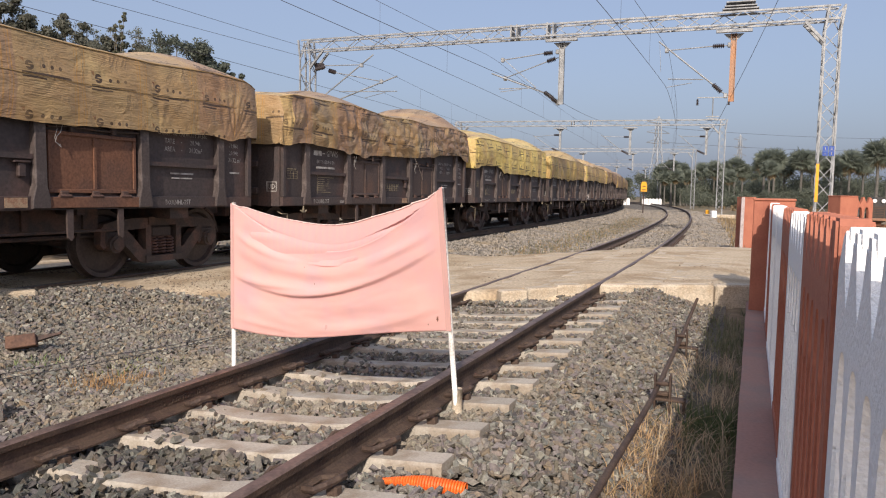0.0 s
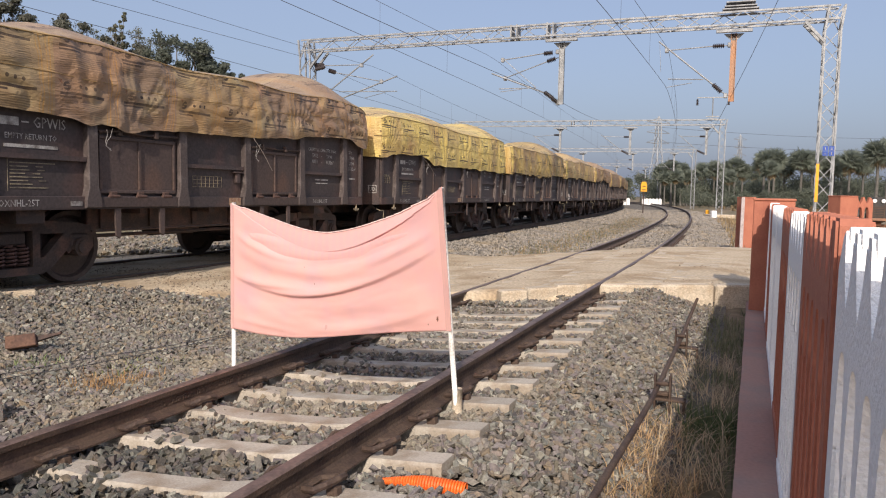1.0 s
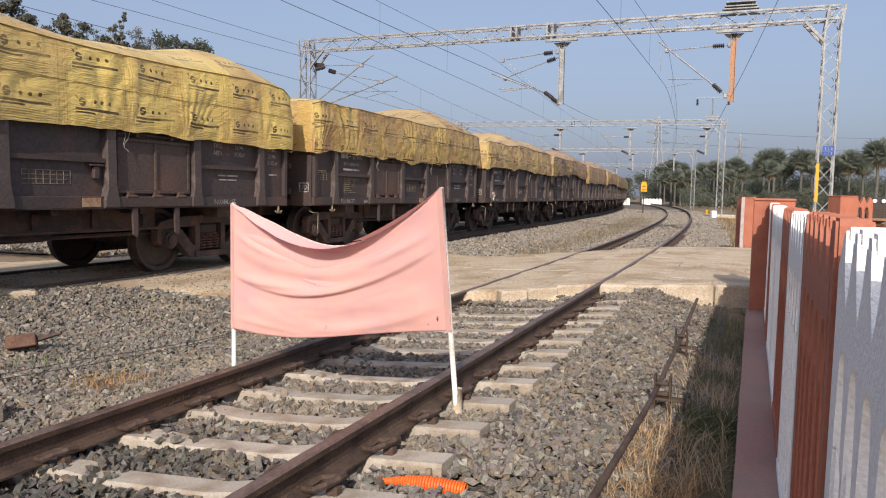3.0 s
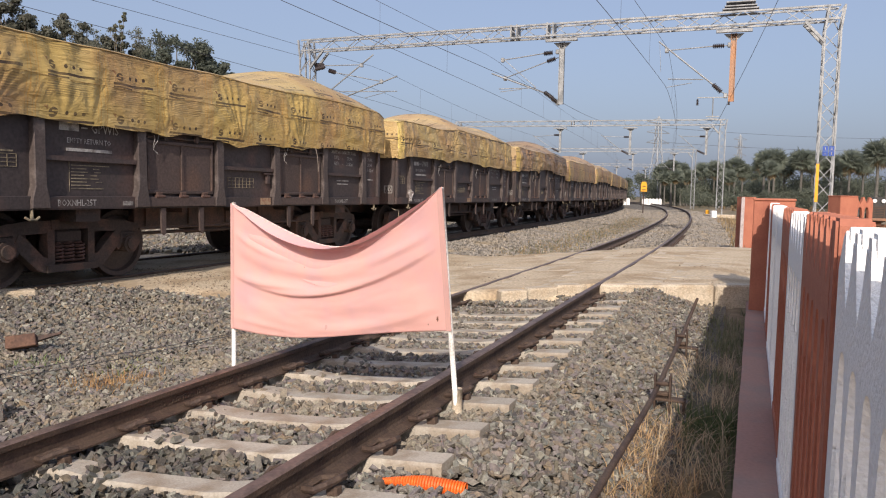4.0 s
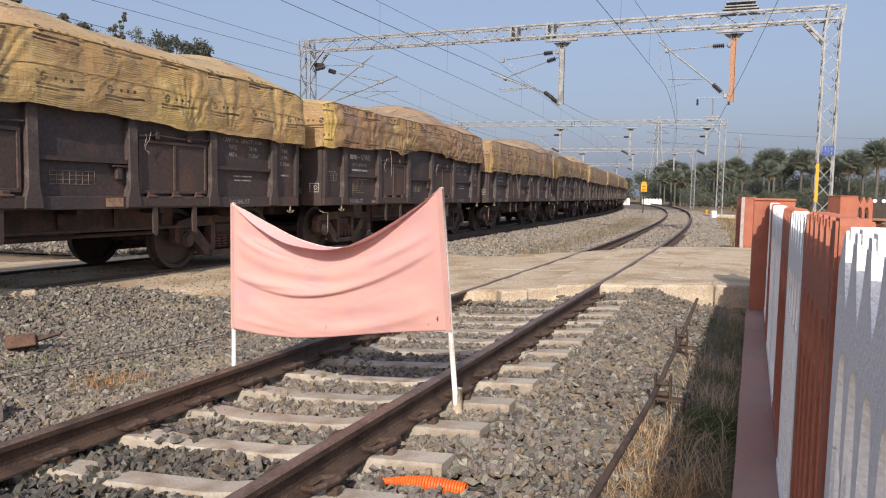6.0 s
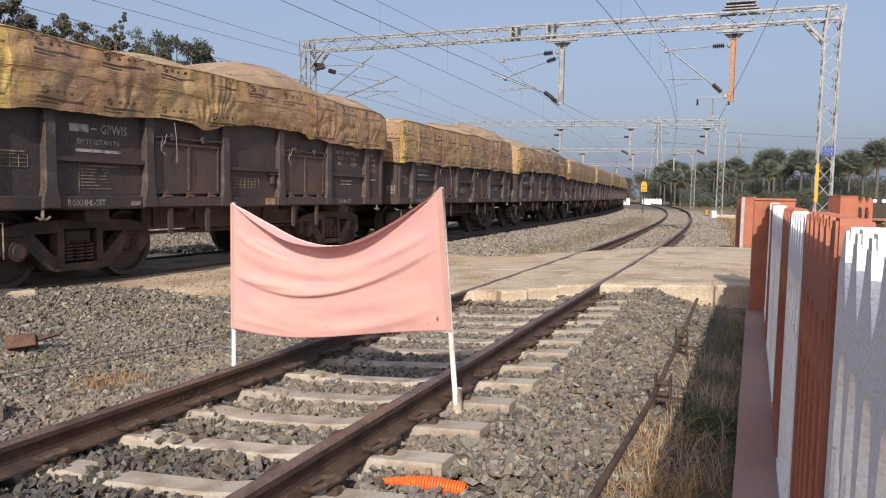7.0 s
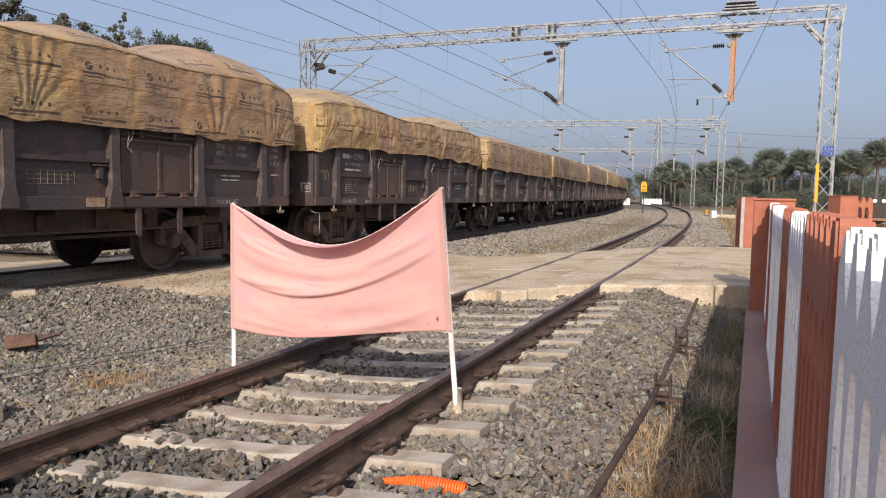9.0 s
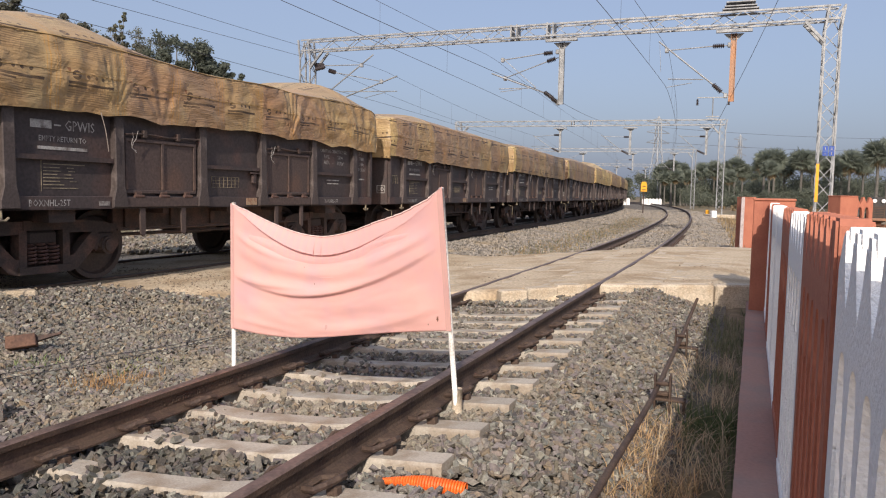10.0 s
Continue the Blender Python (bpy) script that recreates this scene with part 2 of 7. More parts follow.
def ground_z(X, Y):
    s, lat = s_lat(X, Y)
    far = np.hypot(X, Y) > 400
    under = ((lat > -9.0) & (lat < 2.45) & (s > -5.5) & (s < 198)) | ((lat > -15.6) & (lat < -8.8) & (s > 15) & (s < 149))
    return np.where(far, -0.55, bed_z(s, lat) - np.where(under, 0.2, 0.05) + wobble(X, Y, 1.7, 0.012))


_steps = np.concatenate([-np.geomspace(2500, 46, 14), np.arange(-45, 60, 0.5), np.geomspace(62, 2500, 16)])
_stepy = np.concatenate([[-2500, -600, -200, -60, -20, -8], np.arange(-4, 60, 0.5), np.geomspace(61, 3500, 22)])
tagged(grid_sheet("ground", _steps, _stepy, ground_z, M_EARTH), "dry brown earth with sparse grass beside the railway", "ground", kind="structure")


def strip(name, s0, s1, ds, lats, zfun, mat):
    """A sheet laid along the line."""
    ss = np.arange(s0, s1 + ds / 2, ds)
    vs, fs = [], []
    for s in ss:
        for la in lats:
            vs.append(on_line(s, la, zfun(s, la)))
    n = len(lats)
    for i in range(len(ss) - 1):
        for j in range(n - 1):
            fs.append((i * n + j, i * n + j + 1, (i + 1) * n + j + 1, (i + 1) * n + j))
    me = bpy.data.meshes.new(name)
    me.from_pydata(vs, [], fs)
    me.materials.append(mat)
    me.polygons.foreach_set("use_smooth", [True] * len(me.polygons))
    return new(name, me)


BED_LATS = [-9.2, -8.6, -8, -7.4, -6.8, -6.2, -5.6, -5.2, -4.8, -4.4, -3.8, -3.2, -2.6, -2.1, -1.6, -1.2, -0.8, -0.4, 0, 0.4, 0.8, 1.2, 1.6, 1.9, 2.25, 2.6]
BANK_LATS = [-16, -15, -14, -13.4, -13, -12.5, -12, -11.4, -10.8, -10.2, -9.6, -9.2]
tagged(strip("stone_bank", 14.5, 150, 0.5, BANK_LATS, lambda s, la: float(bed_z(s, la)) - 0.015 + 0.03 * noise.noise((s * 2, la * 2, 0)), M_BED),
       "low bank of grey crushed stone behind the train", "ballast", kind="stuff")
tagged(strip("ballast_bed", -6, 200, 0.5, BED_LATS, lambda s, la: float(bed_z(s, la)) - (0.065 if abs(la) < 1.7 and s < 12 else 0.03) + 0.015 * noise.noise((s * 2, la * 2, 0)), M_BED),
       "bed of grey crushed stone under both tracks", "ballast", kind="stuff")


def road_z(X, Y):
    s, lat = s_lat(X, Y)
    z = np.interp(lat, [-40, -9, -7.8, -5.8, -4.5, -3, -1.0, 1.0, 2.5, 6, 40], [-0.42, -0.2, -0.055, -0.055, -0.09, -0.2, -0.085, 0.055, 0.06, -0.1, -0.2])
    e = np.clip(np.minimum(Y - road_near(X), road_far(X) - Y) / np.where(lat < -1.2, 0.4, 0.12), 0, 1)
    e = e * e * (3 - 2 * e)
    z = z * e + (bed_z(s, lat) + np.where(lat < -1.2, 0.12, -0.06)) * (1 - e)
    return z + wobble(X, Y, 2.3, 0.008) + wobble(X, Y, 7.1, 0.004)


road = tagged(grid_sheet("road", np.arange(-34, 40, 0.125), np.arange(6.5, 27, 0.125), road_z, M_ROAD,
                         lambda x, y: (y > road_near(x)) & (y < road_far(x))), "sandy level-crossing road over the tracks", "road", kind="structure")

# unseen pale ground added outside the fence, to bounce light onto its bars
_yx, _yy = np.arange(-2.5, 14.1, 0.125), np.arange(-6, 12.1, 0.125)
tagged(grid_sheet("pavement", _yx, _yy, lambda X, Y: -0.175 + wobble(X, Y, 1.3, 0.01), M_ROAD,
                  lambda x, y: (x * 0.9232 - y * 0.3843 > 0.38) & (y < road_near(x) - 0.3)), "unseen pale sandy ground added outside the fence to bounce light", "yard", kind="structure")

# crumbs of stone and bark trodden into the road
def road_crumbs():
    rg = np.random.default_rng(31)
    X = np.concatenate([rg.uniform(-7.5, 7, 5000), rg.uniform(-8, -0.5, 6000)])
    Y = np.concatenate([rg.uniform(9.5, 20, 5000), rg.uniform(8, 12.5, 6000)])
    k = (Y > road_near(X) + 0.1) & (Y < road_far(X) - 0.1) & (np.sin(X * 1.7 + np.sin(Y * 1.3)) + np.sin(Y * 2.1 + X) > np.where(X > 0, 1.3, -0.5))
    X, Y = X[k], Y[k]
    return np.stack([X, Y, road_z(X, Y) + 0.004], 1), rg.uniform(0.006, 0.014, len(X)) * rg.uniform(0.6, 1.5, len(X))


# worn paving slabs between and beside the rails, sunk in the sand
_rs = random.Random(5)
bm = bmesh.new()
box(bm, -0.35, 0.35, -0.235, 0.235, -0.08, 0.0, 0.02)
_slab = to_mesh("paving_slab", bm, M_SLAB)
for lat0, n in ((-2.05, 1), (-1.33, 1), (-0.36, 1), (0.36, 1), (1.36, 1), (2.08, 1)):
    for k in range(17):
        s = 11.9 + 0.49 * k + 0.12 * _rs.random() + 0.10 * lat0
        pt = on_line(s, lat0)
        if not (road_near(pt.x) + 0.25 < pt.y < road_far(pt.x) - 0.3):
            continue
        pt.z = float(road_z(np.array([pt.x]), np.array([pt.y]))[0]) - 0.006 + 0.005 * _rs.random()
        o = new("paving_slab", _slab)
        o.parent = road
        o.matrix_basis = Matrix.Translation(pt) @ Matrix.Rotation(math.pi / 2 - heading(s) - math.pi / 2 + radians(_rs.uniform(-2, 2)), 4, 'Z') @ Matrix.Rotation((-0.06 if lat0 < 1 else 0.0) + radians(_rs.uniform(-0.25, 0.25)), 4, 'Y')

# kerb blocks along the near edge of the road
_kerbs = [(2.25, 10.72, 1.02, 5, 0.05), (3.2, 10.80, 0.78, 3, 0.06), (3.98, 10.86, 0.62, 4, 0.06), (4.6, 10.92, 0.5, 3, 0.05), (0.78, 10.34, 0.42, 12, -0.02), (1.16, 10.62, 0.5, 14, -0.01), (1.62, 10.72, 0.42, 8, 0.03)]
for x, y, w, a, zt in _kerbs:
    bm = bmesh.new()
    box(bm, -w / 2 + 0.01, w / 2 - 0.01, -0.13, 0.13, -0.5, 0, 0.025)
    for v in bm.verts:
        v.co += Vector((noise.noise((v.co.x * 4 + x, v.co.y * 9, v.co.z * 7)), noise.noise((x, v.co.x * 5, v.co.z * 6)), noise.noise((v.co.y * 8, x, v.co.x * 3)))) * 0.02
    part("kerb_block", bm, M_SLAB, road, m=pose(x + w / 2, y + 0.06, zt, 0, 0, a))
for x, y, w, d, a, zt in ((-5.40, 9.30, 0.5, 0.26, 30, 0.0), (-4.98, 9.95, 0.34, 0.2, 45, -0.05), (-4.6, 10.1, 0.4, 0.22, 8, -0.1)):
    bm = bmesh.new()
    box(bm, -w / 2, w / 2, -d / 2, d / 2, -0.2, 0, 0.03)
    for v in bm.verts:
        v.co += Vector((noise.noise((v.co.x * 4 + x, v.co.y * 9, v.co.z * 7)), noise.noise((x, v.co.x * 5, v.co.z * 6)), noise.noise((v.co.y * 8, x, v.co.x * 3)))) * 0.03
    part("kerb_block", bm, M_SLAB, road, m=pose(x, y, zt, 0, 0, a))


# ---- rails and sleepers ----
RAIL = [(-0.075, -0.172), (0.075, -0.172), (0.075, -0.160), (0.02, -0.142), (0.009, -0.125), (0.009, -0.052), (0.034, -0.040), (0.036, -0.008), (0.026, 0.0),
        (-0.026, 0.0), (-0.036, -0.008), (-0.034, -0.040), (-0.009, -0.052), (-0.009, -0.125), (-0.02, -0.142), (-0.075, -0.160)]


def rail(lat0, s0, s1, zf, mats, ds=1.0):
    bm = bmesh.new()
    rings = []
    for s in np.arange(s0, s1 + 0.01, ds):
        rings.append([bm.verts.new(on_line(s, lat0 + p[0], zf(lat0) + p[1])) for p in RAIL])
    for A, B in zip(rings, rings[1:]):
        for k in range(len(RAIL)):
            f = bm.faces.new((A[k], A[(k + 1) % len(RAIL)], B[(k + 1) % len(RAIL)], B[k]))
            if k in (7, 8, 9):
                f.material_index = 1
    bm.faces.new(rings[0])
    bm.faces.new(rings[-1])
    bmesh.ops.recalc_face_normals(bm, faces=bm.faces)
    return part("rail", bm, mats)


for la in (-0.871, 0.871):
    tagged(rail(la, -6, 210, cant, [M_RUST, M_RAILTOP]), "rusty brown flat-bottom rail on concrete sleepers", "rail", "rails of the empty track", "structure")
_rm = random.Random(9)
bm = bmesh.new()
_sm = 5.05
for k in range(24):
    w = _rm.uniform(0.012, 0.03)
    a = on_line(_sm, -0.871 + 0.0095, cant(-0.871) - 0.09)
    box(bm, -w / 2, w / 2, -0.004, 0.004, -0.019, 0.019, 0.002, m=Matrix.Translation(a) @ Matrix.Rotation(math.pi / 2 - heading(_sm), 4, 'Z'))
    _sm += w + (0.014 if k % 6 else 0.06)
tagged(part("rolling_marks", bm, M_RUST), "raised rolling marks on the web of a rusty rail", "rail marks", kind="stuff")
for la in (-GAP - 0.871, -GAP + 0.871):
    tagged(rail(la, -12, 230, lambda x: -0.01, [M_RUST, M_SHINY]), "steel rail with a worn bright head under the train", "rail", "rails of the train's track", "structure")


def sleeper_mesh():
    bm = bmesh.new()
    secs = [(-1.375, 0.085, 0.12, 0.0), (-1.1, 0.085, 0.125, 0.0), (-0.6, 0.085, 0.125, 0.0), (-0.35, 0.08, 0.11, -0.03), (0.35, 0.08, 0.11, -0.03), (0.6, 0.085, 0.125, 0.0), (1.1, 0.085, 0.125, 0.0), (1.375, 0.085, 0.12, 0.0)]
    rings = [[bm.verts.new(p) for p in ((x, -b, -0.2), (x, b, -0.2), (x, a + 0.012, z - 0.015), (x, a, z), (x, -a, z), (x, -a - 0.012, z - 0.015))] for x, a, b, z in secs]
    for A, B in zip(rings, rings[1:]):
        for k in range(6):
            bm.faces.new((A[k], A[(k + 1) % 6], B[(k + 1) % 6], B[k]))
    bm.faces.new(rings[0]), bm.faces.new(rings[-1])
    bmesh.ops.recalc_face_normals(bm, faces=bm.faces)
    return to_mesh("sleeper", bm, M_SLEEPER)


def clip_mesh():
    """A bent spring clip and the cast shoulder that holds it."""
    bm = bmesh.new()
    tube(bm, [(-0.03, -0.055, 0.03), (-0.02, 0.03, 0.035), (0.02, 0.07, 0.03), (0.07, 0.05, 0.045), (0.08, -0.01, 0.055), (0.06, -0.06, 0.05), (0.02, -0.075, 0.035), (-0.035, -0.06, 0.03)], 0.0125, 6)
    box(bm, 0.03, 0.075, -0.022, 0.022, -0.01, 0.03, 0.006)
    return to_mesh("clip", bm, M_RUST, False)


SLEEPER, CLIP = sleeper_mesh(), clip_mesh()


def sleeper_at(s, lat, tilt, clips, group):
    m = Matrix.Translation(on_line(s, lat, -0.182 if s < 15 else -0.225)) @ Matrix.Rotation(-heading(s), 4, 'Z') @ Matrix.Rotation(-tilt, 4, 'Y')
    ob = new("sleeper", SLEEPER)
    ob.matrix_world = m
    tagged(ob, "weathered concrete sleeper bedded in stone ballast", "sleeper", group)
    if clips:
        for x in (-0.871, 0.871):
            for sgn in (-1, 1):
                part("clip", CLIP, None, ob, "rusty spring clip", m=Matrix.Translation((x + sgn * 0.09, 0, 0.0)) @ Matrix.Rotation(0 if sgn > 0 else math.pi, 4, 'Z') @ Matrix.Diagonal((1.35, 1.35, 1.5, 1)))
    return ob


TILT = math.atan(CANT / 1.74)
for k in range(-11, 125):
    s = 4.70 + 0.6 * k
    if 11.3 < s < 20.9:
        continue
    sleeper_at(s, 0.0, TILT, s < 30, "sleepers of the empty track")
for k in range(0, 70):
    s = 1 + 0.62 * k
    if 8.6 < s + 0.3 < 18:
        continue
    sleeper_at(s, -GAP, 0.0, False, "sleepers of the train's track")


# ---- loose stones on the bed ----
def rubble(name, pts, rads, seed, faces8=False):
    """Broken stones, each a jittered lump, as one mesh."""
    rg = np.random.default_rng(seed)
    if faces8:
        bv = np.array([(1, 0, 0), (-1, 0, 0), (0, 1, 0), (0, -1, 0), (0, 0, 1), (0, 0, -1)], float)
        bf = np.array([(0, 2, 4), (2, 1, 4), (1, 3, 4), (3, 0, 4), (2, 0, 5), (1, 2, 5), (3, 1, 5), (0, 3, 5)])
    else:
        bv = np.array([(-1, -1, -1), (1, -1, -1), (1, 1, -1), (-1, 1, -1), (-1, -1, 1), (1, -1, 1), (1, 1, 1), (-1, 1, 1)]) * 0.72
        bf = np.array([(0, 2, 1), (0, 3, 2), (4, 5, 6), (4, 6, 7), (0, 1, 5), (0, 5, 4), (1, 2, 6), (1, 6, 5), (2, 3, 7), (2, 7, 6), (3, 0, 4), (3, 4, 7)])
    n, nv = len(pts), len(bv)
    sc = rg.uniform([0.85, 0.6, 0.3], [1.6, 1.15, 0.85], (n, 3)) * np.asarray(rads)[:, None]
    q = rg.normal(size=(n, 4)) * np.array([1, 0.42, 0.42, 1])
    q /= np.linalg.norm(q, axis=1)[:, None]
    w, x, y, z = q.T
    R = np.stack([np.stack([1 - 2 * (y * y + z * z), 2 * (x * y - z * w), 2 * (x * z + y * w)], 1), np.stack([2 * (x * y + z * w), 1 - 2 * (x * x + z * z), 2 * (y * z - x * w)], 1),
                  np.stack([2 * (x * z - y * w), 2 * (y * z + x * w), 1 - 2 * (x * x + y * y)], 1)], 1)
    loc = (bv[None] + rg.uniform(-0.4, 0.4, (n, nv, 3))) * sc[:, None, :]
    V = np.einsum('nij,nvj->nvi', R, loc) + np.asarray(pts)[:, None, :]
    F = (bf[None] + (np.arange(n) * nv)[:, None, None]).reshape(-1, 3)
    me = bpy.data.meshes.new(name)
    me.vertices.add(n * nv)
    me.vertices.foreach_set("co", V.astype(np.float32).ravel())
    me.loops.add(F.size)
    me.loops.foreach_set("vertex_index", F.astype(np.int32).ravel())
    me.polygons.add(len(F))
    me.polygons.foreach_set("loop_start", np.arange(0, F.size, 3, dtype=np.int32))
    me.polygons.foreach_set("loop_total", np.full(len(F), 3, dtype=np.int32))
    me.update(calc_edges=True)
    me.shade_flat()
    me.materials.append(M_STONE)
    return new(name, me)


def scatter(s0, s1, l0, l1, density, r0, r1, seed, layer=0.0, around=False):
    rg = np.random.default_rng(seed)
    n = int((s1 - s0) * (l1 - l0) * density)
    s, la = rg.uniform(s0, s1, n), rg.uniform(l0, l1, n)
    hh = np.interp(s, _s, _h)
    X, Y = np.interp(s, _s, _x) + la * np.cos(hh), np.interp(s, _s, _y) - la * np.sin(hh)
    r = rg.uniform(r0, r1, n) * rg.uniform(0.75, 1.1, n)
    keep = (Y > 3.1) & (np.abs(X / np.maximum(Y, 0.1)) < 0.66)
    if around:
        keep = ~keep
    keep &= ~((Y > road_near(X) - 0.12 + 0.1 * rg.random(n)) & (Y < road_far(X) + 0.05))
    for c in (-0.871, 0.871, -GAP - 0.871, -GAP + 0.871):
        keep &= np.abs(la - c) > 0.082 + 0.3 * r
    ph = (s - 4.70 + 0.3) % 0.6 - 0.3
    onsl = (np.abs(la) < 1.36 + r * 0.5) & (np.abs(ph) < 0.10 + 0.6 * r)
    spill = (np.abs(ph) < 0.14) & (la < -0.30) & (rg.random(n) < np.where(s < 4.6, 0.7, 0.25))
    keep &= ~onsl | (spill & (rg.random(n) < 0.5)) | (onsl & (np.abs(np.abs(la) - 0.871) < 0.2) & (rg.random(n) < 0.15))
    z = bed_z(s, la) + layer + rg.uniform(-0.03, 0.018, n) + 0.02 * np.sin(X * 3.1 + 1.7 * np.sin(Y * 2.3)) * np.cos(Y * 2.9)
    z = z + np.where(onsl, 0.03, np.where(np.abs(la) < 1.5, np.where(la > 0.8, 0.0, -0.016), 0.0)) - np.where(np.abs(la) < 1.5, 0.6, 0.0) * 0.02 * np.sin(X * 3.1 + 1.7 * np.sin(Y * 2.3)) * np.cos(Y * 2.9)
    # heaped against the road's edge
    z = z + np.where((la > -0.8) & (s < 15), 0.10 * np.clip(1 - (road_near(X) - Y) / 1.0, 0, 1) ** 1.5 * np.clip((1.9 - la) / 0.6, 0, 1), 0)
    z = z + np.where((la < -1.2) & (s < 16), 0.19 * np.clip(1 - (road_near(X) - Y) / 1.6, 0, 1) ** 1.5, 0)
    # none on the conduit lying by the rail
    ca, cd = np.array([-0.25, 3.71]), np.array([0.421, -0.120])
    ct = np.clip(((X - ca[0]) * cd[0] + (Y - ca[1]) * cd[1]) / (cd @ cd), 0, 1)
    keep &= np.hypot(X - ca[0] - ct * cd[0], Y - ca[1] - ct * cd[1]) > 0.035 + 0.05 * ct + r
    k = keep
    return np.stack([X[k], Y[k], z[k]], 1), r[k]


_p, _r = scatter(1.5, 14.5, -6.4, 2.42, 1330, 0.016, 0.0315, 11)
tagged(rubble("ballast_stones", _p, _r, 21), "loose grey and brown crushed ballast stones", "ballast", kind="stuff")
_p, _r = scatter(-5, 13.5, -8.4, 2.3, 130, 0.03, 0.05, 14, around=True)
tagged(rubble("ballast_stones", _p, _r, 24, True), "loose grey ballast stones farther along the track", "ballast", kind="stuff")
_p, _r = road_crumbs()
_cr = tagged(rubble("road_crumbs", _p, _r, 25, True), "small stone and bark crumbs scattered on the road", "gravel", kind="stuff")
_cr.data.materials[0] = material("sandy_grit", (0.3, 0.25, 0.18), 0.95, scale=2, grain=50, bump=0.2, island_cols=[(0.20, 0.155, 0.11), (0.33, 0.27, 0.2), (0.10, 0.075, 0.055), (0.26, 0.2, 0.13), (0.42, 0.35, 0.26), (0.14, 0.10, 0.07)])
_p, _r = scatter(19.5, 52, -5.6, 3.4, 150, 0.035, 0.055, 12)
M_CRUSHED = M_STONE
M_STONE = material("dusty_stone", (0.2, 0.2, 0.2), 0.95, scale=1.2, grain=50, bump=0.3, island_cols=[(0.17, 0.155, 0.135), (0.29, 0.26, 0.22), (0.22, 0.205, 0.19), (0.34, 0.30, 0.25)], spots=(0.32, 0.26, 0.18), spot_amount=(0.5, 0.75))
tagged(rubble("ballast_stones", _p, _r, 22, True), "loose grey ballast stones past the road", "ballast", kind="stuff")
_p, _r = scatter(13.6, 40, -15.5, -8.6, 110, 0.05, 0.085, 13)
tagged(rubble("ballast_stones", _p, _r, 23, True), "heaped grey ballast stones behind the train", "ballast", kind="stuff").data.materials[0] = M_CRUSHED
_p, _r = scatter(52, 95, -5.4, 3.2, 45, 0.05, 0.085, 15)
tagged(rubble("ballast_stones", _p, _r, 26, True), "loose grey ballast stones at the bend", "ballast", kind="stuff")

# ---- the goods wagon: x along the train, y to its left, z up from the rail ----
POSTS = (-4.18, -2.51, -0.80, 0.80, 2.51, 4.18)
HALF = 5.02


def lettering(text, size, parent, m, name="lettering", label=""):
    cu = bpy.data.curves.new("text", 'FONT')
    cu.body, cu.size, cu.extrude, cu.align_x, cu.resolution_u = text, size * 1.12, 0.0, 'CENTER', 1
    cu.offset = size * 0.006
    tmp = bpy.data.objects.new("text", cu)
    scene.collection.objects.link(tmp)
    bpy.context.view_layer.update()
    me = bpy.data.meshes.new_from_object(tmp)
    bpy.data.objects.remove(tmp)
    me.materials.clear()
    me.materials.append(M_LETTER)
    return part(name, me, None, parent, label or "white stencilled lettering", m=m @ Matrix.Diagonal((0.86, 1, 1, 1)))


def bars_mesh(rows):
    """Plain bars for writing that cannot be read: rows of (x, z, width, height)."""
    bm = bmesh.new()
    for x, z, w, h in rows:
        box(bm, x - w / 2, x + w / 2, -0.003, 0.003, z - h / 2, z + h / 2)
    return bm


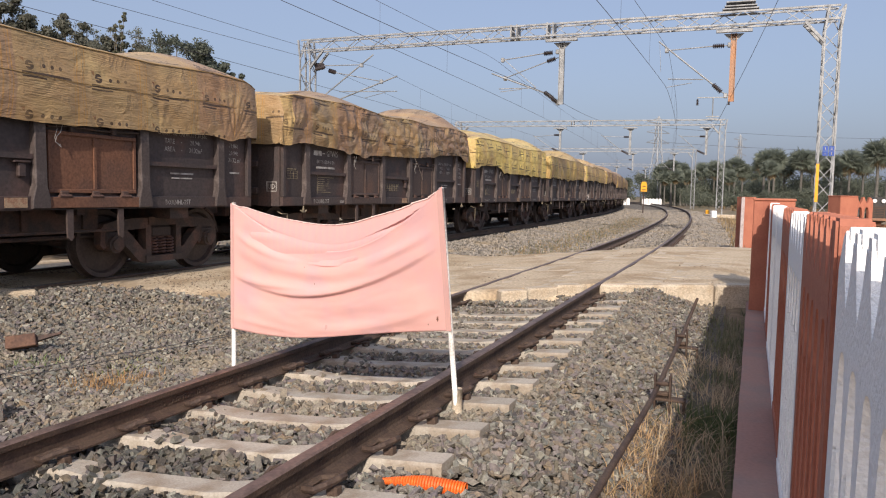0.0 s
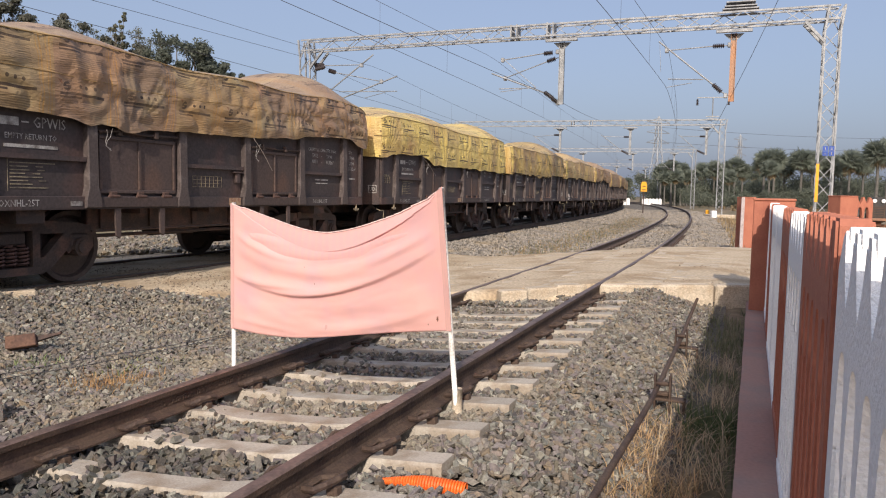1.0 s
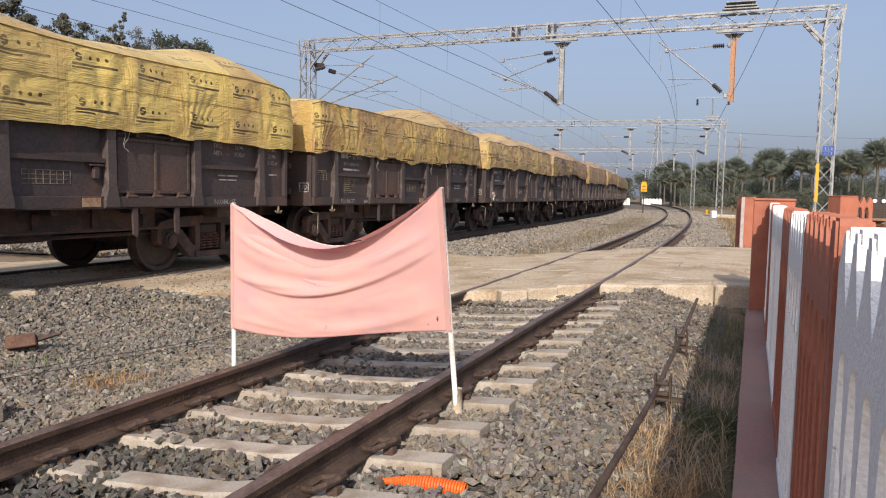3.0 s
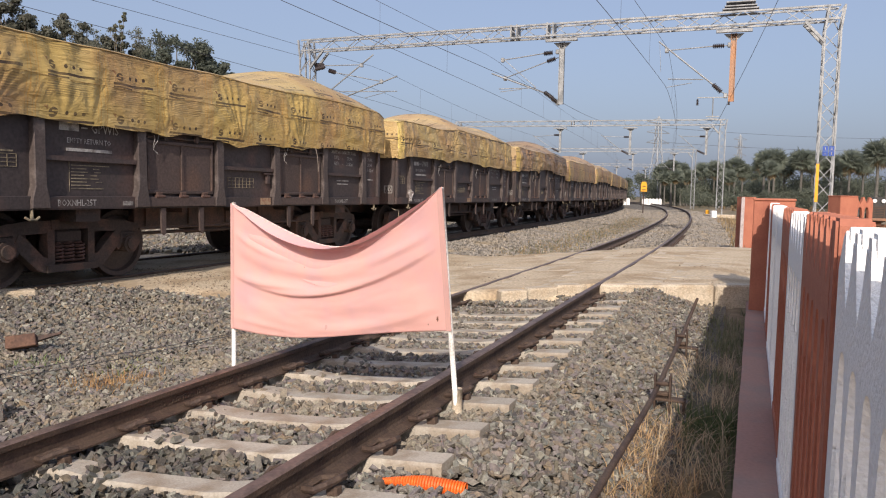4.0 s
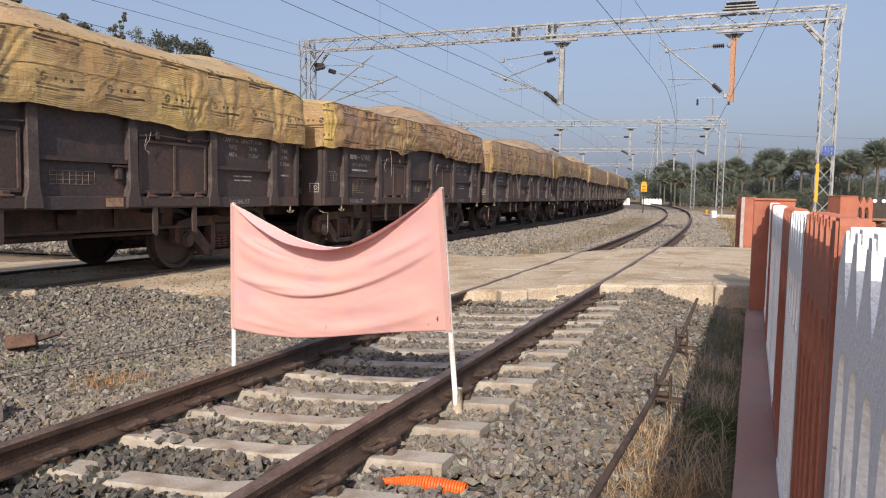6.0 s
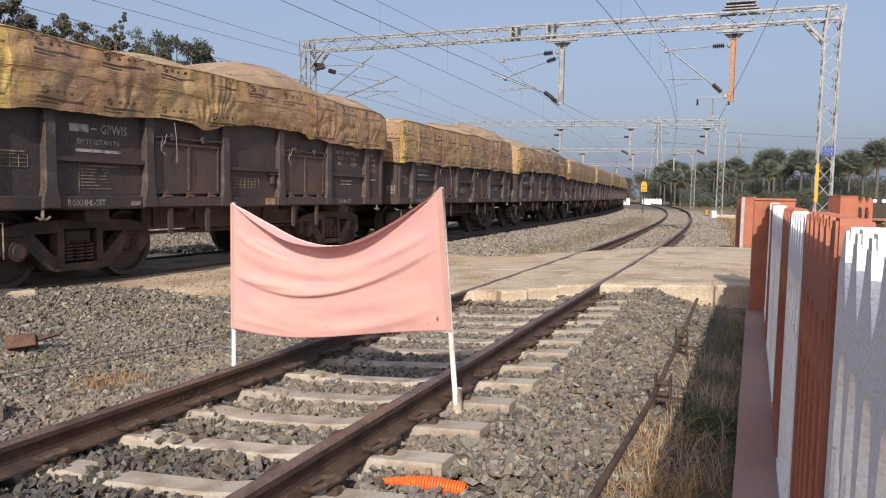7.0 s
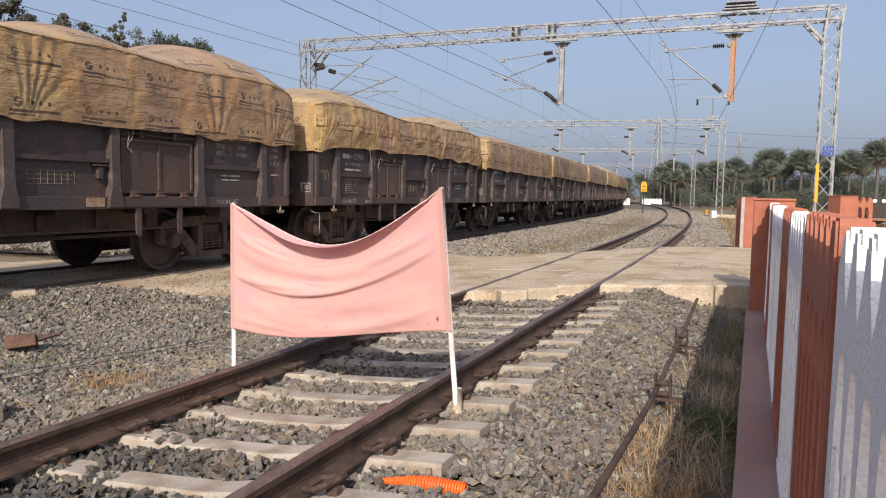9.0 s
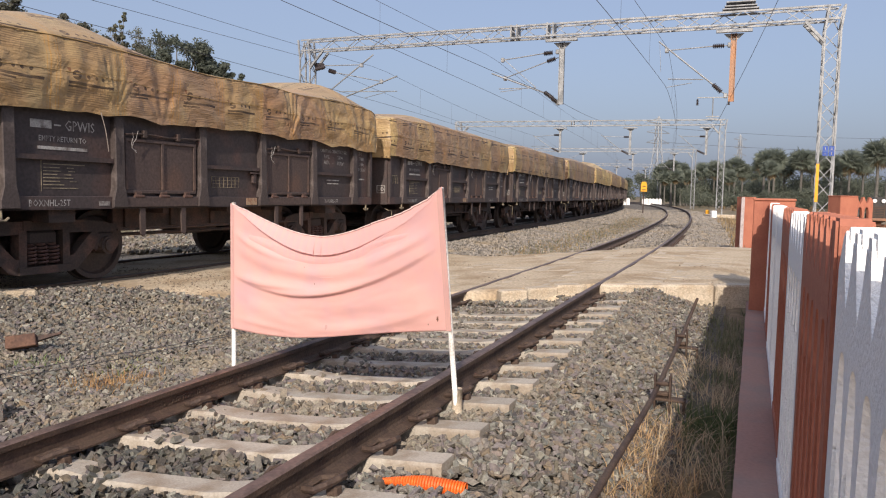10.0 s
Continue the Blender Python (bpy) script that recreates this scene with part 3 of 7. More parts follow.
def build_wagon():
    W = empty("goods_wagon")
    tagged(W, "grimy dark grey open goods wagon with rusty doors", "wagon", "wagons of the train")
    bm = bmesh.new()
    box(bm, -HALF, HALF, -1.48, 1.48, 1.14, 1.22)
    box(bm, -HALF, HALF, -0.25, 0.25, 0.80, 1.14)
    for x in (-3.35, 3.35):
        box(bm, x - 0.2, x + 0.2, -1.45, 1.45, 0.86, 1.14)
    for x in (-1.5, 0, 1.5):
        box(bm, x - 0.06, x + 0.06, -1.45, 1.45, 0.95, 1.14)
    part("underframe", bm, M_UNDER, W)
    side_parts = []
    # side wall
    bm = bmesh.new()
    box(bm, -HALF, HALF, -1.50, -1.485, 1.20, 2.95)
    side_parts.append(part("side_wall", bm, M_WAGON, W))
    bm = bmesh.new()
    box(bm, -HALF, HALF, -1.56, -1.50, 1.03, 1.20, 0.008)
    box(bm, -HALF, HALF, -1.56, -1.44, 1.03, 1.045)
    side_parts.append(part("sole_bar", bm, M_WAGON, W))
    bm = bmesh.new()
    box(bm, -HALF, HALF, -1.58, -1.48, 2.90, 3.02, 0.01)
    side_parts.append(part("coping", bm, M_WAGON, W))
    # stanchions
    bm = bmesh.new()
    prism_pts = [(-0.13, 1.045), (-0.13, 1.15), (-0.085, 1.32), (-0.08, 2.90), (0.08, 2.90), (0.085, 1.32), (0.13, 1.15), (0.13, 1.045)]
    prism(bm, prism_pts, -1.60, -1.50)
    for v in bm.verts:
        if v.co.z > 2 and v.co.y < -1.55:
            v.co.y = -1.575
    bmesh.ops.recalc_face_normals(bm, faces=bm.faces)
    bmesh.ops.bevel(bm, geom=[e for e in bm.edges if abs(e.verts[0].co.y - e.verts[1].co.y) < 0.03 and e.verts[0].co.y < -1.55], offset=0.012, segments=1, affect='EDGES')
    st = part("stanchion", bm, M_POST, W)
    st.matrix_basis = pose(POSTS[0], 0, 0)
    side_parts.append(st)
    for x in POSTS[1:]:
        side_parts.append(again(st, pose(x, 0, 0)))
    bm = bmesh.new()
    box(bm, -0.05, 0.05, -1.57, -1.50, 1.2, 2.9, 0.008)
    es = part("corner_post", bm, M_WAGON, W, m=pose(-HALF + 0.06, 0, 0))
    side_parts += [es, again(es, pose(HALF - 0.06, 0, 0))]
    # ribs on the fixed panels
    bm = bmesh.new()
    prism(bm, [(0, 1.65), (0, 1.71), (1.50, 1.71), (1.50, 1.65)], -1.565, -1.50)
    rb = part("rib", bm, M_WAGON, W, m=pose(-4.09, 0, 0))
    side_parts += [rb, again(rb, pose(-0.75, 0, 0)), again(rb, pose(2.59, 0, 0))]
    # doors
    for x in (-1.655, 1.655):
        bm = bmesh.new()
        box(bm, -0.72, 0.72, -1.525, -1.502, 1.24, 2.02)
        d = part("door", bm, M_WAGON_RUST, W, "rusty hinged side door", m=pose(x, 0, 0))
        bm = bmesh.new()
        box(bm, -0.72, 0.72, -1.55, -1.525, 0, 0.05, 0.006)
        fb = part("frame_bar", bm, M_WAGON_RUST, d, m=pose(0, 0, 1.24))
        again(fb, pose(0, 0, 1.97), d)
        bm = bmesh.new()
        box(bm, 0, 0.05, -1.548, -1.525, 1.29, 1.97, 0.006)
        fb = part("mullion", bm, M_WAGON_RUST, d, m=pose(-0.72, 0, 0))
        again(fb, pose(-0.02, 0, 0), d), again(fb, pose(0.67, 0, 0), d)
        bm = bmesh.new()
        box(bm, -0.06, 0.06, -1.575, -1.53, 1.17, 1.27, 0.01)
        cyl(bm, (-0.09, -1.575, 1.20), (0.09, -1.575, 1.20), 0.022, n=8)
        hg = part("hinge", bm, M_UNDER, d, m=pose(-0.5, 0, 0))
        again(hg, pose(0, 0, 0), d), again(hg, pose(0.5, 0, 0), d)
        bm = bmesh.new()
        tube(bm, [(-0.74, -1.56, 2.06), (-0.4, -1.57, 2.09), (0.1, -1.56, 2.07), (0.74, -1.57, 2.09)], 0.016)
        box(bm, -0.42, -0.34, -1.59, -1.53, 2.03, 2.14, 0.01)
        box(bm, 0.26, 0.34, -1.59, -1.53, 2.03, 2.14, 0.01)
        part("latch_bar", bm, M_UNDER, d)
        bm = bmesh.new()
        rw = random.Random(int(x * 10))
        for _k in range(2):
            tube(bm, [Vector((-0.62 + rw.uniform(-0.08, 0.08), -1.60 + rw.uniform(-0.02, 0.02), 2.10 - 0.07 * j + rw.uniform(-0.03, 0.03))) for j in range(5)], 0.0045, 4)
        tagged(part("tie_wire", bm, M_LETTER, d, "loose twisted tie wire"), kind="stuff")
        side_parts.append(d)
        bm = bmesh.new()
        box(bm, -0.74, 0.74, -1.585, -1.562, 1.05, 1.19, 0.006)
        side_parts.append(part("door_sill", bm, M_WAGON_RUST, W, "rust-red sill plate", m=pose(x, 0, 0)))
        for dx in (-0.42, 0.42):
            bm = bmesh.new()
            prism(bm, [(-0.05, 1.05), (-0.035, 0.66), (0.02, 0.62), (0.05, 0.66), (0.05, 1.05)], -1.56, -1.53)
            side_parts.append(part("strap", bm, M_WAGON_RUST, W, m=pose(x + dx, 0, 0)))
    # small fittings on the mid panel and the sole bar
    bm = bmesh.new()
    box(bm, 0.32, 0.62, -1.568, -1.562, 1.06, 1.18)
    side_parts.append(part("label_plate", bm, M_TAN_PLATE, W, "rust-stained tan label plate"))
    bm = bmesh.new()
    box(bm, 0.52, 0.62, -1.56, -1.50, 1.43, 1.60, 0.012)
    box(bm, 0.45, 0.68, -1.575, -1.50, 1.60, 1.625, 0.006)
    side_parts.append(part("bracket", bm, M_WAGON, W))
    bm = bmesh.new()
    box(bm, -2.86, -2.68, -1.568, -1.562, 1.075, 1.135)
    side_parts.append(part("label_plate", bm, M_LETTER, W, "small white label plate"))
    # writing on the side
    face = Matrix.Rotation(math.pi / 2, 4, 'X')
    side_parts.append(lettering("GPWIS", 0.165, W, Matrix.Translation((-3.10, -1.504, 2.035)) @ face))
    bm = bars_mesh([(-3.68, 2.09, 0.30, 0.10), (-3.44, 2.09, 0.10, 0.018), (-3.36, 1.80, 0.74, 0.04)])
    side_parts.append(tagged(part("marking", bm, M_LETTER, W, m=pose(0, -1.504, 0)), kind="stuff"))
    side_parts.append(lettering("EMPTY RETURN TO", 0.085, W, Matrix.Translation((-3.36, -1.504, 1.885)) @ face))
    side_parts.append(lettering("BOXNHL-25T", 0.105, W, Matrix.Translation((-3.62, -1.564, 1.075)) @ face))
    bm = bars_mesh([(-3.66 + w / 2, 1.60 - 0.043 * i, w, 0.013) for i, w in enumerate((0.62, 0.24, 0.26, 0.20, 0.44, 0.24, 0.30, 0.52))]
                   + [(-3.66 + a, 1.60 - 0.043 * i, 0.10, 0.013) for i, a in ((1, 0.40), (2, 0.42), (3, 0.36), (5, 0.44))]
                   + [(-3.69, 1.45, 0.006, 0.38)])
    side_parts.append(tagged(part("marking", bm, M_DATA, W, "small pale data block", m=pose(0, -1.504, 0)), kind="stuff"))
    bm = bars_mesh([(-0.51 + 0.1 * k, 1.44, 0.005, 0.17) for k in range(8)] + [(-0.16, z, 0.708, 0.006) for z in (1.525, 1.468, 1.412, 1.355)])
    side_parts.append(tagged(part("marking", bm, M_DATA, W, "small pale data block", m=pose(0, -1.504, 0)), kind="stuff"))
    bm = bars_mesh([(3.35, 1.55, 0.5, 0.025), (3.35, 1.48, 0.45, 0.02),
                    (4.62, 1.60, 0.25, 0.03)])
    side_parts.append(tagged(part("marking", bm, M_LETTER, W, "faded white figures", m=pose(0, -1.506, 0)), kind="stuff"))
    bm = bars_mesh([(-4.62, z, 0.36, 0.006) for z in (1.70, 1.65, 1.60, 1.55)] + [(x, 1.625, 0.006, 0.15) for x in (-4.80, -4.68, -4.56, -4.44)] + [(-4.64, 1.735, 0.32, 0.02)])
    side_parts.append(tagged(part("marking", bm, M_DATA, W, "small pale data table", m=pose(0, -1.506, 0)), kind="stuff"))
    for words, size, lx, lz in (("CARRYING CAPACITY 70.66t", 0.088, 3.38, 2.12), ("TARE     -       20.94t", 0.095, 3.38, 2.0), ("AREA     -      30.32m\u00b2", 0.095, 3.40, 1.88), ("25 t", 0.09, 4.54, 2.14), ("79.86t", 0.095, 4.60, 2.02), ("20.94t", 0.095, 4.60, 1.90), ("30.32 m\u00b2", 0.095, 4.63, 1.78)):
        side_parts.append(lettering(words, size, W, Matrix.Translation((lx, -1.504, lz)) @ face))
    side_parts.append(lettering("BOXNHL-25T", 0.095, W, Matrix.Translation((3.2, -1.564, 1.08)) @ face))
    bm = bmesh.new()
    tube(bm, [(-0.10, -1.55, 0.94), (-0.05, -1.56, 0.91), (0.05, -1.56, 0.91), (0.10, -1.55, 0.94)], 0.016, 6)
    tube(bm, [(0, -1.55, 0.90), (0, -1.54, 1.04)], 0.022, 6)
    hd = part("handle", bm, M_DATA, W, "pale release handle", m=pose(-4.28, 0, 0))
    side_parts += [hd, again(hd, pose(4.75, 0, 0))]
    bm = bmesh.new()
    tube(bm, [(-4.95, -1.40, 0.92), (-4.95, -1.50, 0.88), (-4.80, -1.52, 0.88), (-4.78, -1.50, 0.45)], 0.010, 6)
    side_parts.append(part("lever", bm, M_DATA, W, "pale bent lever"))
    for o in list(side_parts):
        a = again(o, Matrix.Rotation(math.pi, 4, 'Z') @ o.matrix_basis)
        for c in o.children:
            again(c, c.matrix_basis, a)
    # ends
    bm = bmesh.new()
    box(bm, HALF - 0.015, HALF, -1.5, 1.5, 1.03, 2.95)
    ew = part("end_wall", bm, M_WAGON, W)
    ew2 = again(ew, Matrix.Rotation(math.pi, 4, 'Z'))
    bm = bmesh.new()
    box(bm, HALF, HALF + 0.06, -1.03, 1.03, 0, 0.12, 0.015)
    er = part("rib", bm, M_WAGON, ew, m=pose(0, 0, 1.25))
    bm = bmesh.new()
    box(bm, HALF, HALF + 0.08, -0.06, 0.06, 1.03, 2.9, 0.01)
    ep = part("post", bm, M_WAGON, ew, m=pose(0, -0.55, 0))
    again(ep, pose(0, 0.55, 0), ew), again(ep, pose(0, 0.55, 0), ew2), again(ep, pose(0, -0.55, 0), ew2)
    for zz in (1.75, 2.25, 2.75):
        again(er, pose(0, 0, zz), ew)
    for zz in (1.25, 1.75, 2.25, 2.75):
        again(er, pose(0, 0, zz), ew2)
    on_end = Matrix.Translation((-HALF - 0.012, -1.33, 1.39)) @ Matrix.Rotation(-math.pi / 2, 4, 'Z')
    bm = bmesh.new()
    box(bm, -0.30, 0.17, -0.004, 0.006, -0.37, 1.38, 0.003)
    part("corner_plate", bm, M_WAGON, W, m=on_end)
    bm = bars_mesh([(-0.105, 0, 0.018, 0.19), (0.105, 0, 0.018, 0.19), (0, 0.086, 0.22, 0.018), (0, -0.086, 0.22, 0.018)])
    side_mark = part("marking", bm, M_LETTER, W, "white framed letters", m=on_end @ pose(0, -0.007, 0))
    tagged(side_mark, kind="stuff")
    lettering("UD", 0.125, W, on_end @ Matrix.Translation((0, -0.008, -0.045)) @ face)
    # coupler and brake gear
    bm = bmesh.new()
    box(bm, HALF, HALF + 0.32, -0.09, 0.09, 0.85, 1.05, 0.02)
    box(bm, HALF + 0.25, HALF + 0.50, -0.16, 0.12, 0.80, 1.12, 0.05)
    cp = part("coupler", bm, M_UNDER, W)
    again(cp, Matrix.Rotation(math.pi, 4, 'Z'))
    bm = bmesh.new()
    tube(bm, [(HALF, -0.55, 0.98), (HALF + 0.2, -0.55, 0.85), (HALF + 0.38, -0.5, 0.55), (HALF + 0.46, -0.35, 0.48)], 0.03, 6)
    hs = part("brake_hose", bm, M_UNDER, W)
    again(hs, Matrix.Rotation(math.pi, 4, 'Z'))
    bm = bmesh.new()
    cyl(bm, (-0.5, -0.6, 0.75), (0.5, -0.6, 0.75), 0.2, n=14)
    tube(bm, [(-2.3, -0.9, 0.62), (2.3, -0.9, 0.62)], 0.03)
    tube(bm, [(-2.3, -1.3, 0.72), (2.3, -1.3, 0.72)], 0.02)
    part("brake_gear", bm, M_UNDER, W)
    bm = bmesh.new()
    box(bm, -2.15, 2.15, -0.06, 0.06, 0.72, 1.10, 0.01)
    for k in range(-2, 3):
        box(bm, k * 0.95 - 0.05, k * 0.95 + 0.05, -0.10, -0.055, 0.74, 1.10)
    tr = part("side_girder", bm, M_UNDER, W, m=pose(0, -1.0, 0))
    again(tr, Matrix.Translation((0, 1.0, 0)) @ Matrix.Rotation(math.pi, 4, 'Z'))
    # bogies
    frame_mesh = bmesh.new()
    half = ([(-1.22, 0.74), (-1.24, 0.50), (-1.18, 0.43), (-1.13, 0.46), (-1.13, 0.72)], [(-0.87, 0.72), (-0.87, 0.46), (-0.82, 0.42), (-0.76, 0.50), (-0.76, 0.74)],
            [(-1.24, 0.68), (-0.3, 0.71), (-0.3, 0.87), (-0.62, 0.87), (-0.95, 0.84), (-1.18, 0.79)],
            [(-0.79, 0.72), (-0.86, 0.58), (-0.78, 0.46), (-0.52, 0.22), (-0.38, 0.18), (-0.28, 0.20), (-0.28, 0.36), (-0.44, 0.40), (-0.66, 0.62)],
            [(-0.38, 0.28), (-0.27, 0.28), (-0.27, 0.76), (-0.38, 0.76)])
    for k, seg in enumerate(half):
        prism(frame_mesh, seg, -1.13 - 0.003 * k, -1.00 + 0.003 * k)
        prism(frame_mesh, [(-x, z) for x, z in seg], -1.13 - 0.003 * k, -1.00 + 0.003 * k)
    prism(frame_mesh, [(-0.32, 0.75), (0.32, 0.75), (0.32, 0.88), (-0.32, 0.88)], -1.15, -0.99)
    prism(frame_mesh, [(-0.40, 0.19), (0.40, 0.19), (0.40, 0.285), (-0.40, 0.285)], -1.17, -0.985)
    prism(frame_mesh, [(-0.29, 0.27), (0.29, 0.27), (0.29, 0.77), (-0.29, 0.77)], -0.985, -0.95)
    bmesh.ops.recalc_face_normals(frame_mesh, faces=frame_mesh.faces)
    for bx in (-3.35, 3.35):
        B = None
        bm = bmesh.new()
        box(bm, -0.22, 0.22, -1.10, 1.10, 0.56, 0.74, 0.03)
        cyl(bm, (0, 0, 0.74), (0, 0, 0.86), 0.2, n=12)
        B = part("bogie", bm, M_UNDER, W, m=pose(bx, 0, 0))
        for sx in (-1, 1):
            bm = bmesh.new()
            prism(bm, [(sx * 0.26, 0.30), (sx * 0.46, 0.36), (sx * 0.46, 0.60), (sx * 0.26, 0.68)], -0.80, 0.80)
            bmesh.ops.recalc_face_normals(bm, faces=bm.faces)
            part("brake_beam", bm, M_UNDER, B)
        if bx < 0:
            first = part("side_frame", frame_mesh, M_UNDER, B)
            bm = bmesh.new()
            tube(bm, [(0.072 * math.cos(a * 0.6), -1.07 + 0.072 * math.sin(a * 0.6), 0.30 + 0.0045 * a) for a in range(61)], 0.015, 5)
            sp = part("spring", bm, M_SPRING, B, "rusty coil spring", m=pose(-0.17, 0, 0))
            again(sp, pose(0, 0, 0), B), again(sp, pose(0.17, 0, 0), B)
            bm = bmesh.new()
            cyl(bm, (0, -1.0, 0.5), (0, -1.20, 0.5), 0.13, n=14)
            cyl(bm, (0, -1.20, 0.5), (0, -1.23, 0.5), 0.09, n=14)
            box(bm, -0.15, 0.15, -1.15, -1.02, 0.50, 0.68, 0.02)
            ab = part("axle_box", bm, M_UNDER, B, m=pose(-1, 0, 0))
            again(ab, pose(1, 0, 0), B)
        else:
            again(first, pose(0, 0, 0), B), again(sp, pose(-0.17, 0, 0), B), again(sp, pose(0, 0, 0), B), again(sp, pose(0.17, 0, 0), B), again(ab, pose(-1, 0, 0), B), again(ab, pose(1, 0, 0), B)
        again(first, Matrix.Rotation(math.pi, 4, 'Z'), B)
        for x in (-1, 1):
            again(ab, Matrix.Rotation(math.pi, 4, 'Z') @ pose(x, 0, 0), B)
    # wheelsets
    bm = bmesh.new()
    cyl(bm, (0, -1.1, 0), (0, 1.1, 0), 0.075, n=12)
    ax = to_mesh("wheelset", bm, M_UNDER)
    bm = bmesh.new()
    prof = [(0.0, -0.07), (0.12, -0.09), (0.13, -0.03), (0.40, -0.01), (0.43, -0.06), (0.492, -0.065), (0.50, 0.05), (0.525, 0.055), (0.525, 0.085), (0.43, 0.085), (0.40, 0.03), (0.13, 0.03), (0.12, 0.07), (0.0, 0.07)]
    vs = [bm.verts.new((p[0], p[1], 0)) for p in prof]
    bmesh.ops.spin(bm, geom=vs + [bm.edges.new((vs[i], vs[i + 1])) for i in range(len(vs) - 1)], cent=(0, 0, 0), axis=(0, 1, 0), angle=math.tau, steps=36, use_merge=True)
    bmesh.ops.recalc_face_normals(bm, faces=bm.faces)
    wh = to_mesh("wheel", bm, M_WHEEL)
    for bx in (-4.35, -2.35, 2.35, 4.35):
        A = part("wheelset", ax, None, W, m=pose(bx, 0, 0.5))
        part("wheel", wh, None, A, m=pose(0, -0.88, 0))
        part("wheel", wh, None, A, m=Matrix.Translation((0, 0.88, 0)) @ Matrix.Rotation(math.pi, 4, 'Z'))
    return W


# ---- tarpaulin over the load ----
def tarp_material():
    """Woven sheeting in the object's own colour, with a printed pattern of plain dark bars and dots, seams and stains."""
    m = bpy.data.materials.new("printed_sheeting")
    m.use_nodes = True
    N, L = m.node_tree.nodes, m.node_tree.links
    b = N["Principled BSDF"]
    b.inputs["Roughness"].default_value = 0.48

    def op(kind, a, c=None, d=None):
        n = N.new("ShaderNodeMath")
        n.operation = kind
        for i, x in enumerate((a, c, d)):
            if x is None:
                continue
            if isinstance(x, (int, float)):
                n.inputs[i].default_value = x
            else:
                L.new(x, n.inputs[i])
        return n.outputs[0]

    uv = N.new("ShaderNodeUVMap")
    uv.uv_map = "UVMap"
    nz = N.new("ShaderNodeTexNoise")
    nz.inputs["Scale"].default_value = 1.3
    L.new(uv.outputs[0], nz.inputs["Vector"])
    sep = N.new("ShaderNodeSeparateXYZ")
    L.new(uv.outputs[0], sep.inputs[0])
    u0 = op('ADD', sep.outputs[0], op('MULTIPLY', op('SUBTRACT', nz.outputs[0], 0.5), 0.12))
    v0 = op('ADD', sep.outputs[1], op('MULTIPLY', op('SUBTRACT', nz.outputs[0], 0.5), 0.10))
    u = op('MODULO', op('ADD', u0, 50 * 1.05), 1.05)
    v = op('MODULO', op('ADD', v0, 50 * 0.58), 0.58)

    def within(x, a, c):
        return op('MULTIPLY', op('GREATER_THAN', x, a), op('LESS_THAN', x, c))

    def bar(u1, u2, v1, v2):
        return op('MULTIPLY', within(u, u1, u2), within(v, v1, v2))

    def dot(uc, vc, r):
        return op('LESS_THAN', op('ADD', op('POWER', op('ABSOLUTE', op('SUBTRACT', u, uc)), 2.0), op('POWER', op('ABSOLUTE', op('SUBTRACT', v, vc)), 2.0)), r * r)

    ring = op('MULTIPLY', dot(0.18, 0.43, 0.058), op('SUBTRACT', 1.0, op('MAXIMUM', bar(0.165, 0.25, 0.440, 0.455), bar(0.11, 0.19, 0.408, 0.422))))
    marks = ring
    for x in (dot(0.37, 0.435, 0.025), dot(0.49, 0.435, 0.025), dot(0.61, 0.435, 0.025), bar(0.07, 0.78, 0.318, 0.352), bar(0.07, 0.40, 0.278, 0.302)):
        marks = op('MAXIMUM', marks, x)
    wedge = op('MULTIPLY', bar(0.035, 0.11, 0.44, 0.51), op('GREATER_THAN', v, op('SUBTRACT', 0.56, u)))
    small = op('MULTIPLY', bar(0.07, 0.74, 0.05, 0.25), op('GREATER_THAN', op('FRACT', op('MULTIPLY', v, 36.0)), 0.55))
    seam = op('MAXIMUM', op('MAXIMUM', within(u, 0.835, 0.845), within(u, 0.875, 0.895)), op('MAXIMUM', within(u, 0.955, 0.965), within(u, 0.995, 1.01)))
    fade = N.new("ShaderNodeTexNoise")
    fade.inputs["Scale"].default_value, fade.inputs["Detail"].default_value = 2.2, 5
    L.new(uv.outputs[0], fade.inputs["Vector"])
    fm = N.new("ShaderNodeMapRange")
    fm.inputs[1].default_value, fm.inputs[2].default_value, fm.inputs[3].default_value, fm.inputs[4].default_value = 0.34, 0.6, 0.55, 1.0
    L.new(fade.outputs[0], fm.inputs[0])
    oi = N.new("ShaderNodeObjectInfo")

    def mixed(fac, a, c, mode='MIX'):
        x = N.new("ShaderNodeMix")
        x.data_type, x.blend_type = 'RGBA', mode
        if isinstance(fac, (int, float)):
            x.inputs[0].default_value = fac
        else:
            L.new(fac, x.inputs[0])
        L.new(a, x.inputs[6])
        if isinstance(c, tuple):
            x.inputs[7].default_value = (*c, 1)
        else:
            L.new(c, x.inputs[7])
        return x.outputs[2]

    dirt = N.new("ShaderNodeTexNoise")
    dirt.inputs["Scale"].default_value, dirt.inputs["Detail"].default_value = 0.9, 7
    L.new(uv.outputs[0], dirt.inputs["Vector"])
    dm = N.new("ShaderNodeMapRange")
    dm.inputs[1].default_value, dm.inputs[2].default_value, dm.inputs[4].default_value = 0.42, 0.7, 0.75
    L.new(dirt.outputs[0], dm.inputs[0])
    out = mixed(dm.outputs[0], oi.outputs["Color"], (0.36, 0.20, 0.10))
    d2 = N.new("ShaderNodeTexNoise")
    d2.inputs["Scale"].default_value, d2.inputs["Detail"].default_value = 1.7, 4
    L.new(uv.outputs[0], d2.inputs["Vector"])
    dm2 = N.new("ShaderNodeMapRange")
